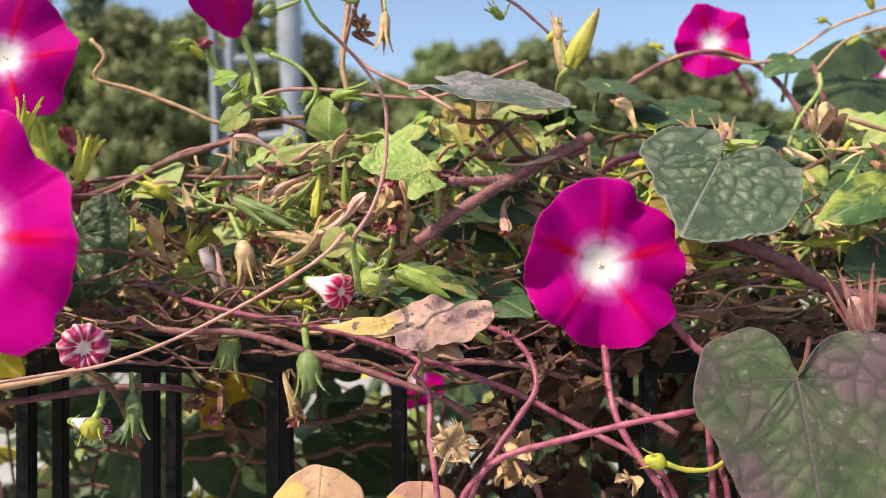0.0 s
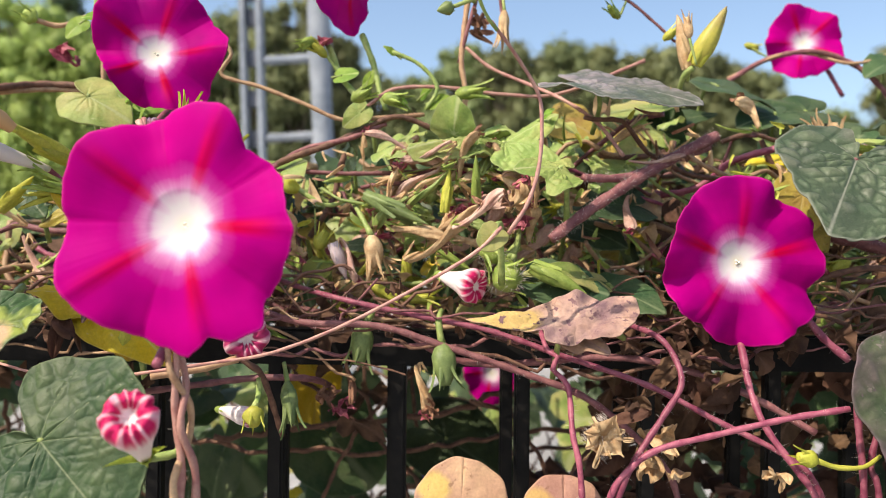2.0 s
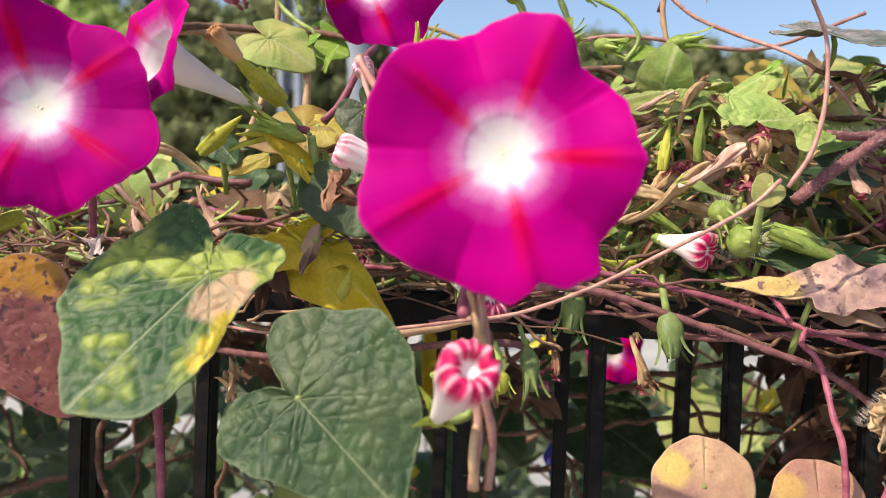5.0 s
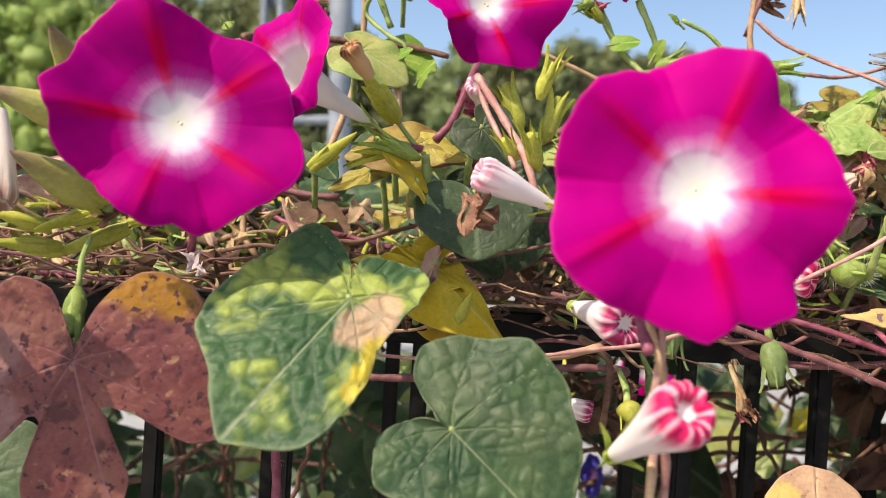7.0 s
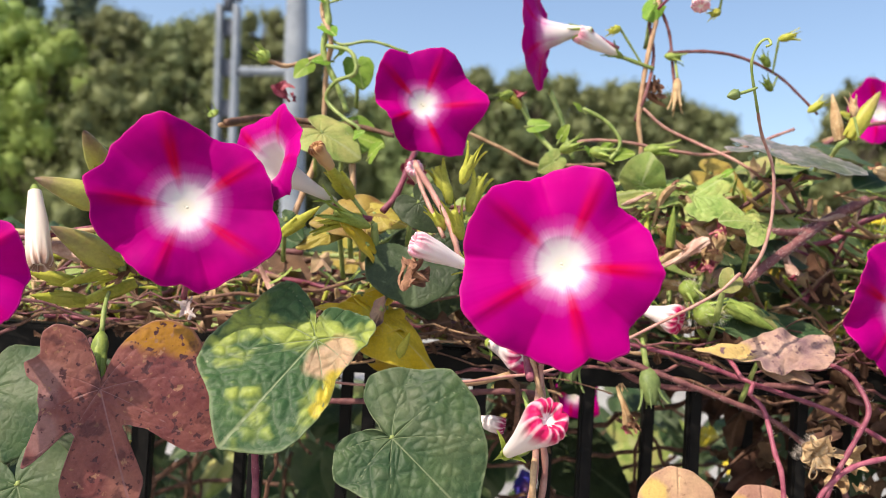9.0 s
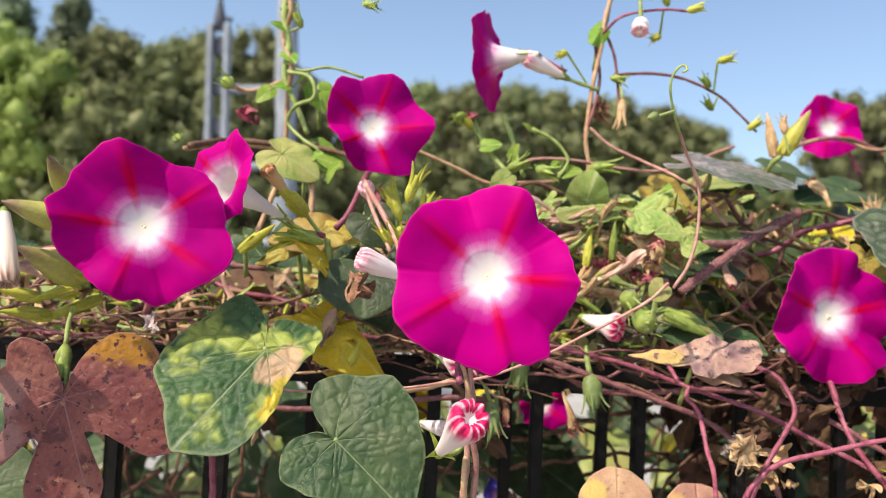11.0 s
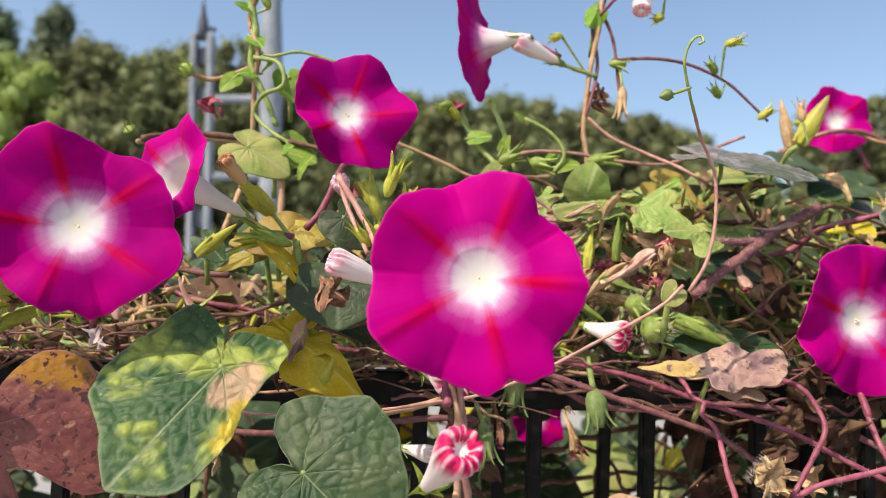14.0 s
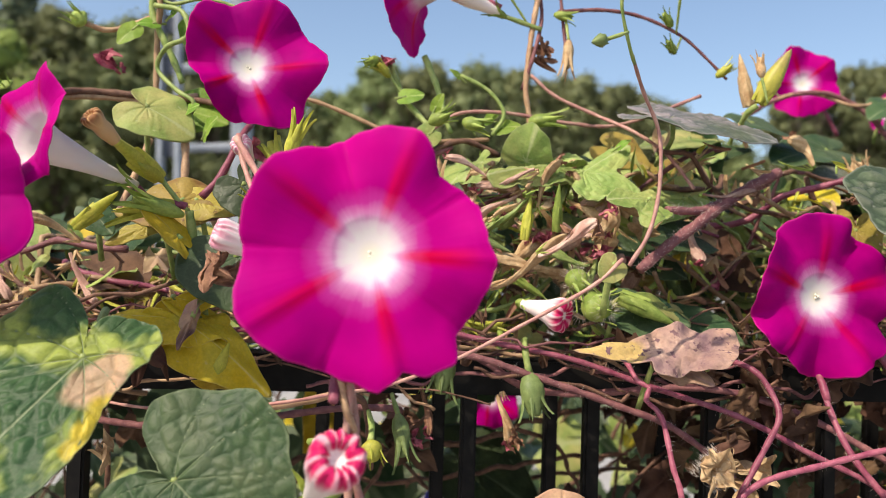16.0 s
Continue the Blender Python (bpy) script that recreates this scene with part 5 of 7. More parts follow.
# pale lobed leaves on the crest
leaf((-0.0286, 0.3350, 1.1947), (-0.0040, 0.3450, 1.2112), (-0.1, -0.6, 0.8), LEAF_BRIGHT, "pale yellow-green three-lobed leaf", outline=THREE, wide=1.0, quilt=0.05, wave=0.07, fold=0.25, na=120, nr=34)
leaf((-0.0405, 0.3350, 1.1970), (-0.0730, 0.3300, 1.1959), (0.0, -0.5, 0.85), LEAF_BRIGHT, "pale green leaf lobe reaching out", wide=0.42, quilt=0.05, wave=0.07, fold=0.35, na=120, nr=34)
leaf((-0.0076, 0.3100, 1.1812), (-0.0230, 0.3050, 1.1821), (0.0, -0.6, 0.8), LEAF_BRIGHT, "pale green lobed leaf", outline=THREE, wide=1.0, quilt=0.05, wave=0.08, fold=0.25, scale=1.25, na=120, nr=34)
leaf((-0.0357, 0.2650, 1.1531), (-0.0401, 0.2620, 1.1483), (0.1, -0.95, 0.3), LEAF_BRIGHT, "small tender green leaf on a twining stem", outline=ROUND, wide=0.9, scale=1.1)
leaf((-0.0959, 0.3600, 1.2122), (-0.1078, 0.3600, 1.2030), (0.2, -0.9, 0.3), LEAF_BRIGHT, "small bright green leaf on the vine", wide=0.8, scale=0.75)
leaf((0.0184, 0.3300, 1.1309), (0.0348, 0.3150, 1.1260), (0.0, -0.55, 0.8), LEAF_GREEN, "green leaf lying under a blossom", wide=0.8, scale=1.1)
leaf((0.0037, 0.3200, 1.1362), (-0.0213, 0.3100, 1.1423), (0.1, -0.6, 0.8), LEAF_BRIGHT, "narrow pale green leaf", wide=0.4)
leaf((-0.1590, 0.3350, 1.1555), (-0.1530, 0.3250, 1.1240), (-0.15, -0.95, 0.25), LEAF_DARK, "dark blue-green puckered leaf in the shade", outline=ROUND, wide=1.0, quilt=0.040, na=130, nr=36)
leaf((0.2839, 0.5200, 1.2646), (0.2291, 0.5000, 1.2510), (0.1, -0.8, 0.35), LEAF_DARK, "broad dark leaf in the hedge top", wide=0.8, scale=1.0)
leaf((0.2209, 0.4900, 1.2687), (0.2024, 0.4800, 1.2610), (0.0, -0.6, 0.8), LEAF_GREEN, "small green leaf on a thin stem", wide=0.8, scale=1.1)
leaf((0.1894, 0.3400, 1.1739), (0.1560, 0.3300, 1.1587), (0.1, -0.8, 0.55), LEAF_MOTTLED, "yellow-green drooping leaf by the rail", wide=0.5, scale=0.85)
leaf((0.2145, 0.3800, 1.1531), (0.1939, 0.3700, 1.1503), (0.0, -0.6, 0.8), LEAF_OLIVE, "yellow leaf edge in the hedge", wide=0.8)
leaf((0.2039, 0.3500, 1.1400), (0.1782, 0.3400, 1.1428), (-0.1, -0.9, 0.4), LEAF_DARK, "dark green leaf in the hedge", wide=1.0)
leaf((0.1035, 0.3400, 1.1577), (0.1057, 0.3350, 1.1404), (-0.1, -0.95, 0.2), LEAF_OLIVE, "yellow leaf behind the blossom", wide=0.9)
leaf((0.0310, 0.4000, 1.2045), (0.0331, 0.3900, 1.1903), (0.0, -0.9, 0.4), LEAF_OLIVE, "yellow leaf in the hedge top", outline=ROUND, scale=1.1, wide=1.2)
leaf((0.0047, 0.4000, 1.2162), (0.0217, 0.3900, 1.2074), (0.0, -0.8, 0.5), LEAF_OLIVE, "yellow leaf under the hedge top", wide=0.9)
leaf((0.0541, 0.4200, 1.2272), (0.0228, 0.4100, 1.2223), (0.0, -0.35, 0.95), LEAF_BRIGHT, "green leaf on the hedge crest", wide=0.8)
leaf((0.0910, 0.4200, 1.2379), (0.1218, 0.4100, 1.2283), (0.0, -0.35, 0.95), LEAF_GREEN, "flat green leaf on the hedge crest", wide=0.8)
leaf((0.1217, 0.4200, 1.2226), (0.0978, 0.4100, 1.2178), (0.0, -0.5, 0.85), LEAF_GREEN, "grey-green leaf on the hedge crest", wide=0.9)
leaf((0.0567, 0.4400, 1.2308), (0.0711, 0.4300, 1.2164), (0.0, -0.6, 0.8), LEAF_GREEN, "green leaf in the hedge crest", wide=0.9)
leaf((-0.1890, 0.2850, 1.1587), (-0.1992, 0.2800, 1.1707), (0.1, -0.5, 0.85), LEAF_YELLOW, "olive yellow leaf in the cluster", wide=0.6, scale=1.1)
leaf((-0.2070, 0.3650, 1.2192), (-0.1921, 0.3600, 1.2159), (0.0, -0.8, 0.5), LEAF_TENDER, "tender green leaf high on the vine", wide=1.0, scale=1.3)
leaf((-0.2039, 0.3100, 1.1730), (-0.2153, 0.3000, 1.1662), (0.1, -0.6, 0.8), LEAF_GREEN, "green leaf among the buds", wide=0.8)
leaf((-0.1672, 0.2900, 1.1784), (-0.1560, 0.2850, 1.1667), (0.0, -0.9, 0.3), LEAF_DARK, "blue-green leaf in the shade", wide=1.0)
leaf((-0.2048, 0.3680, 1.2574), (-0.2011, 0.3640, 1.2458), (0.2, -0.9, 0.2), LEAF_TENDER, "fresh green leaf on the twining shoot", wide=0.9, scale=1.1)
leaf((-0.0418, 0.3750, 1.3060), (-0.0477, 0.3700, 1.2954), (-0.2, -0.9, 0.2), LEAF_TENDER, "fresh green leaf on the high shoot", wide=0.7, wave=0.10, fold=0.4, quilt=0.05, na=110, nr=24)
leaf((-0.0094, 0.3200, 1.1345), (0.0148, 0.3150, 1.1315), (0.0, -0.7, 0.7), LEAF_GREEN, "green oval leaf on the rail", wide=0.8)

# ---- furled and wilted blossoms ----
closed_bloom((-0.1329, 0.2050, 1.0901), (-0.1248, 0.1760, 1.1075), 0.0128, BUD_RED, "furled white blossom with a ruffled crimson rim", calyx_mat=CALYX_LIME, stalk=[(-0.1259, 0.2100, 1.0899), (-0.1236, 0.2080, 1.0942)])
closed_bloom((-0.1445, 0.2560, 1.1509), (-0.1675, 0.2480, 1.1593), 0.0112, BUD_PINK, "furled pale pink blossom", calyx_mat=CALYX_YELLOW, puff=.9, stalk=[(-0.1381, 0.2620, 1.1490), (-0.1349, 0.2700, 1.1456)])
closed_bloom((-0.0569, 0.3250, 1.1367), (-0.0409, 0.3120, 1.1326), 0.0125, BUD_RED, "wilting white and crimson blossom", calyx_mat=CALYX, puff=1.1)
closed_bloom((-0.1323, 0.2850, 1.1189), (-0.1201, 0.2580, 1.1168), 0.0150, BUD_PLUM, "furled plum and white blossom seen mouth-on", calyx_mat=CALYX, puff=1.0, stalk=[(-0.1272, 0.2900, 1.1152), (-0.1228, 0.3000, 1.1133)])
closed_bloom((-0.1675, 0.3120, 1.1883), (-0.1703, 0.2960, 1.1951), 0.0075, BUD_PINK, "small pink furled bud", puff=1.0, stalk=[(-0.1634, 0.3100, 1.1777)])
closed_bloom((-0.0616, 0.3720, 1.2750), (-0.0866, 0.3620, 1.2822), 0.0115, BUD_PINK, "furled pale pink blossom on a high shoot", calyx_mat=CALYX, stalk=[(-0.0481, 0.3720, 1.2707), (-0.0414, 0.3720, 1.2687)], puff=.8)
closed_bloom((-0.0262, 0.3450, 1.3015), (-0.0275, 0.3420, 1.2945), 0.0092, BUD_PINK, "pale round closed bud hanging", puff=1.0, tube_w=0.80, stalk=[(-0.0259, 0.3500, 1.3192)])
closed_bloom((-0.3204, 0.2620, 1.1707), (-0.3097, 0.2480, 1.1423), 0.0112, BUD_WHITE, "withered white trumpet hanging mouth down", puff=.8, tube_w=0.45, sep=0.12)
closed_bloom((-0.1394, 0.2900, 1.0853), (-0.1248, 0.2850, 1.0834), 0.0090, BUD_PLUM, "wilted pale bloom tipped dark red", puff=.8, category="wilted flower")
for k, (c, s, mt, lb) in enumerate((((-0.1684, 0.2520, 1.1483), 0.0115, WILT_BROWN, "shrivelled brown blossom"), ((-0.2446, 0.3750, 1.2419), 0.0085, WILT_RED, "shrivelled dark red blossom"), ((-0.1176, 0.3740, 1.2488), 0.0075, WILT_RED, "dark red wilted petal end"),
        ((-0.0395, 0.3750, 1.2573), 0.010, WILT_BROWN, "dried brown bloom on a hanging shoot"), ((-0.0227, 0.3300, 1.1599), 0.008, WILT_RED, "crumpled dusky pink bloom"),
        ((-0.0463, 0.3350, 1.1637), 0.007, WILT_RED, "crumpled dusky red bloom"), ((-0.0818, 0.3450, 1.1573), 0.008, WILT_RED, "crumpled dark red bloom"), ((-0.1618, 0.3600, 1.1753), 0.012, WILT_RED, "withered dark red bloom"),
        ((-0.1737, 0.3600, 1.1982), 0.012, WILT_RED, "withered pink bloom"), ((-0.1000, 0.3300, 1.0778), 0.006, WILT_RED, "small withered red bloom"), ((-0.0227, 0.3300, 1.1684), 0.009, HUSK, "tan husk of a spent bloom"),
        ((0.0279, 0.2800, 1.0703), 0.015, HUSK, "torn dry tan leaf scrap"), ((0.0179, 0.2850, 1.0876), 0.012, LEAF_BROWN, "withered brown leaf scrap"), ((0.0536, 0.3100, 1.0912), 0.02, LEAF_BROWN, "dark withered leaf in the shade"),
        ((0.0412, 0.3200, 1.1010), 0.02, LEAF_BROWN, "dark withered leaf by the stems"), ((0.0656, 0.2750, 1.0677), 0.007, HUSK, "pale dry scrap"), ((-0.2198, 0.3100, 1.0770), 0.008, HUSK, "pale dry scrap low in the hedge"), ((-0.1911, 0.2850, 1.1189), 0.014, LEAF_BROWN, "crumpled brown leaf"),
        ((-0.1032, 0.3250, 1.0848), 0.008, WILT_BROWN, "withered brown bloom hanging"), ((-0.0597, 0.3150, 1.0822), 0.007, WILT_BROWN, "withered bloom under a pod"), ((-0.2684, 0.3000, 1.1257), 0.006, PALE_TUBE, "fallen pale petal"),
        ((-0.1722, 0.2900, 1.0934), 0.008, LEAF_BROWN, "brown scrap in the hedge"), ((0.0018, 0.3400, 1.1702), 0.010, HUSK, "tan spent bloom on the hedge"), ((-0.2852, 0.2650, 1.1412), 0.007, WILT_BROWN, "dry brown bud end"))):
    withered(c, s, mt, lb, 40 + k)

closed_bloom((-0.2034, 0.2600, 1.1881), (-0.2090, 0.2520, 1.1947), 0.0066, BUD_ORANGE, "dried orange-brown bloom end on its calyx", puff=1.0, tube_w=0.6, category="wilted flower", calyx_mat=CALYX_YELLOW)

# ---- pods and pointed buds ----
pod((-0.0546, 0.3120, 1.1080), (-0.0524, 0.3060, 1.0886), 0.0098, CALYX_DARK, "green seed pod nodding on a thick stalk", stalk=[(-0.0557, 0.3130, 1.1136), (-0.0563, 0.3150, 1.1191), (-0.0553, 0.3200, 1.1221)], spread=0.3, sep=1.1, curl=0.40, sw=0.17, stalk_mat=STEM_GREEN)
pod((-0.0881, 0.3220, 1.1149), (-0.0905, 0.3180, 1.0944), 0.0095, CALYX_DARK, "green pod with drooping sepals", stalk=[(-0.0854, 0.3250, 1.1193), (-0.0855, 0.3300, 1.1225)], spread=0.3, sep=1.1, curl=0.40, sw=0.17)
pod((0.0568, 0.3466, 1.2320), (0.0687, 0.3400, 1.2563), 0.0093, CALYX_YELLOW, "plump pointed yellow-green bud", bud=True, tipmat=YELLOW_BUD, stalk=[(0.0530, 0.3510, 1.2273), (0.0530, 0.3600, 1.2201)])
pod((0.0560, 0.3543, 1.2320), (0.0508, 0.3543, 1.2570), 0.0060, HUSK, "slim dry tan bud", bud=True, stalk=[(0.0577, 0.3600, 1.2279)])
pod((-0.2862, 0.2520, 1.1668), (-0.3083, 0.2360, 1.1740), 0.0108, CALYX_YELLOW, "pointed olive bud with a brown tip", bud=True, tipmat=OLIVE_BUD, stalk=[(-0.2862, 0.2700, 1.1615)])
pod((-0.2854, 0.2620, 1.1440), (-0.3029, 0.2400, 1.1567), 0.0118, CALYX_YELLOW, "pointed olive bud with a brown tip", bud=True, tipmat=OLIVE_BUD, stalk=[(-0.2878, 0.2750, 1.1385)])
pod((-0.2924, 0.2620, 1.1789), (-0.2934, 0.2400, 1.1933), 0.0102, CALYX_YELLOW, "pointed olive bud with a brown tip", bud=True, tipmat=OLIVE_BUD, stalk=[(-0.2920, 0.2750, 1.1734)])
pod((-0.2834, 0.2450, 1.1175), (-0.2807, 0.2360, 1.1016), 0.0062, CALYX, "green pod with ribbed calyx hanging", stalk=[(-0.2849, 0.2500, 1.1276), (-0.2876, 0.2600, 1.1327)], spread=0.2, sep=1.5, curl=0.05)
pod((-0.2975, 0.2620, 1.1283), (-0.3132, 0.2500, 1.1302), 0.0058, CALYX_YELLOW, "slim green bud", bud=True)
pod((-0.3067, 0.2720, 1.1353), (-0.3216, 0.2620, 1.1389), 0.0056, CALYX_YELLOW, "slim green bud in the cluster", bud=True)
pod((-0.1495, 0.2730, 1.1871), (-0.1448, 0.2700, 1.2013), 0.0050, CALYX_YELLOW, "open yellow-green calyx", spread=0.4, sep=1.4)
pod((-0.1560, 0.2750, 1.1670), (-0.1614, 0.2700, 1.1747), 0.0050, CALYX_YELLOW, "open yellow-green calyx", spread=0.5, sep=1.4)
pod((-0.1489, 0.2700, 1.1636), (-0.1536, 0.2620, 1.1768), 0.0055, CALYX_YELLOW, "long yellow-green calyx", spread=0.4, sep=1.3)
pod((-0.1976, 0.2900, 1.1802), (-0.2068, 0.2580, 1.1912), 0.0060, CALYX_YELLOW, "yellow-green calyx holding a dried bloom", bud=True, stalk=[(-0.1895, 0.2900, 1.1707), (-0.1864, 0.2900, 1.1684)])
pod((-0.1920, 0.2900, 1.1706), (-0.2114, 0.2800, 1.1650), 0.0055, CALYX_YELLOW, "slim yellow-green calyx", spread=0.3, stalk=[(-0.1864, 0.2900, 1.1684)])
pod((-0.1891, 0.2880, 1.1669), (-0.2065, 0.2750, 1.1722), 0.0055, CALYX, "slim green calyx", spread=0.3)
pod((-0.0329, 0.3120, 1.1365), (-0.0210, 0.3050, 1.1368), 0.0125, CALYX, "hairy round green pod", spread=0.6)
pod((-0.0370, 0.3180, 1.1502), (-0.0317, 0.3120, 1.1411), 0.0095, CALYX, "bristly pale green pod", spread=0.6, sep=1.5)
pod((-0.1535, 0.3000, 1.1810), (-0.1615, 0.3000, 1.2010), 0.0066, CALYX_YELLOW, "yellow-green calyx with spread tips", spread=0.3, stalk=[(-0.1563, 0.3100, 1.1729)], sep=1.0, sw=0.26)
pod((-0.1438, 0.3050, 1.1781), (-0.1382, 0.3050, 1.1982), 0.0065, CALYX_YELLOW, "yellow-green calyx on a curved stalk", spread=0.3, stalk=[(-0.1554, 0.3150, 1.1710)], sep=1.0, sw=0.26)
pod((-0.1222, 0.3450, 1.1742), (-0.1374, 0.3450, 1.1806), 0.0075, CALYX_YELLOW, "yellowish calyx on a curved stalk", spread=0.5, stalk=[(-0.1096, 0.3450, 1.1674), (-0.1009, 0.3500, 1.1695)])
pod((-0.1267, 0.3400, 1.1502), (-0.1274, 0.3400, 1.1664), 0.0065, CALYX_YELLOW, "yellow-green open calyx", spread=0.5)
pod((-0.1117, 0.3400, 1.1478), (-0.1068, 0.3400, 1.1577), 0.0065, CALYX_YELLOW, "yellow-green open calyx", spread=0.5)
pod((-0.0868, 0.3350, 1.1527), (-0.0844, 0.3350, 1.1355), 0.0085, HUSK, "dry drooping calyx", stalk=[(-0.0918, 0.3400, 1.1614), (-0.0984, 0.3500, 1.1708)], spread=0.4)
pod((-0.1040, 0.3350, 1.1502), (-0.0978, 0.3350, 1.1343), 0.0062, PALE_TUBE, "pale dry bud", bud=True)
pod((-0.0684, 0.3350, 1.1601), (-0.0880, 0.3350, 1.1711), 0.0070, CALYX_DARK, "green tapered calyx", bud=True)
pod((-0.1178, 0.2600, 1.0921), (-0.1165, 0.2550, 1.0858), 0.0075, CALYX_YELLOW, "bright green open calyx", spread=0.7, stalk=[(-0.1175, 0.2650, 1.0959), (-0.1190, 0.2700, 1.1008)])
pod((-0.1085, 0.2700, 1.0988), (-0.1055, 0.2650, 1.0823), 0.0060, CALYX_DARK, "narrow green calyx hanging", spread=0.15, stalk=[(-0.1111, 0.2750, 1.1059)])
pod((0.1540, 0.4200, 1.2041), (0.1525, 0.4200, 1.2226), 0.0100, HUSK, "pale dry calyx on the hedge crest", spread=0.3)
pod((0.2276, 0.4600, 1.2362), (0.2268, 0.4550, 1.2186), 0.0095, HUSK, "pale fringed calyx hanging", spread=0.4, stalk=[(0.2242, 0.4600, 1.2480), (0.2233, 0.4650, 1.2610)], stalk_mat=STEM_MAUVE)
pod((0.1502, 0.2750, 1.1180), (0.1414, 0.2680, 1.1365), 0.0085, PINK_SEPAL, "calyx with long pink sepals", spread=1.6, sep=1.5, curl=0.05, n=9, sw=0.11, body_mat=WILT_PALE)
pod((0.0767, 0.2680, 1.0757), (0.0683, 0.2660, 1.0778), 0.0060, CALYX_YELLOW, "yellow calyx on a bent stalk", spread=0.3, stalk=[(0.0845, 0.2680, 1.0733), (0.0934, 0.2680, 1.0737), (0.1000, 0.2700, 1.0771)], stalk_mat=CALYX_YELLOW)
pod((-0.2524, 0.3600, 1.2558), (-0.2576, 0.3550, 1.2588), 0.0080, CALYX, "fresh green calyx tuft", spread=0.6, sep=1.8, stalk=[(-0.2424, 0.3650, 1.2545), (-0.2238, 0.3650, 1.2620)], stalk_mat=STEM_TAN)
pod((-0.2704, 0.3300, 1.2189), (-0.2714, 0.3280, 1.2207), 0.0060, CALYX, "tiny green bud tuft", spread=0.7, sep=2.4)
pod((-0.0501, 0.2320, 1.2219), (-0.0550, 0.2310, 1.2203), 0.0042, CALYX_DARK, "small green bud on the curling shoot", bud=True, stalk=[(-0.0456, 0.2320, 1.2236), (-0.0430, 0.2330, 1.2249)])
pod((-0.0964, 0.3400, 1.2144), (-0.0865, 0.3360, 1.2188), 0.0060, CALYX, "green open calyx", spread=0.5, sep=1.4)
pod((-0.0820, 0.3350, 1.2143), (-0.0722, 0.3300, 1.2116), 0.0060, CALYX, "green open calyx", spread=0.5, sep=1.4)
pod((-0.0499, 0.3500, 1.2191), (-0.0355, 0.3450, 1.2199), 0.0062, CALYX, "green pointed calyx", spread=0.4, sep=1.4)
pod((-0.0278, 0.3720, 1.2634), (-0.0286, 0.3700, 1.2462), 0.0052, HUSK, "tan dry calyx on a hanging shoot", spread=0.3, sep=1.3, stalk=[(-0.0291, 0.3750, 1.2777)])
pod((0.0495, 0.3300, 1.2401), (0.0481, 0.3300, 1.2507), 0.0042, HUSK, "dry split calyx", spread=0.4, stalk=[(0.0527, 0.3300, 1.2281)])
TUFT_TO = {4: (-0.0481, 0.3720, 1.2707), 5: (0.0331, 0.3820, 1.2722), 8: (-0.0115, 0.3520, 1.3118), 11: (-0.2234, 0.3620, 1.2889), 12: (0.0303, 0.3820, 1.2738), 13: (-0.1077, 0.3740, 1.2327), 14: (0.2529, 0.5000, 1.2938), 18: (0.1462, 0.4920, 1.2717)}
for k, q in enumerate(((0.0017, 0.3500, 1.3112), (-0.0090, 0.3520, 1.3145), (-0.0194, 0.3500, 1.3170), (-0.0342, 0.3750, 1.2774), (-0.0625, 0.3700, 1.2895), (0.0290, 0.3800, 1.2635), (0.0515, 0.3800, 1.2527), (0.0270, 0.3800, 1.2772), (-0.0109, 0.3600, 1.2992), (-0.1812, 0.3600, 1.3071), (-0.1148, 0.3720, 1.2419),
                       (-0.2153, 0.3600, 1.2919), (0.0279, 0.3700, 1.2897), (-0.1202, 0.3700, 1.2494), (0.2474, 0.5000, 1.2986), (0.2620, 0.5000, 1.2821), (0.2785, 0.5000, 1.3059), (-0.1178, 0.3750, 1.2450), (0.1340, 0.5000, 1.2821))):
    d = (math.cos(k * 2.1), -0.4, math.sin(k * 1.3) * 0.6 + 0.2)
    pod(q, np.array(q) + unit(d) * 0.011, 0.0045, CALYX if k % 2 else CALYX_YELLOW, "small fresh green bud tuft", spread=0.5, sep=1.2, stalk=[TUFT_TO[k]] if k in TUFT_TO else None)

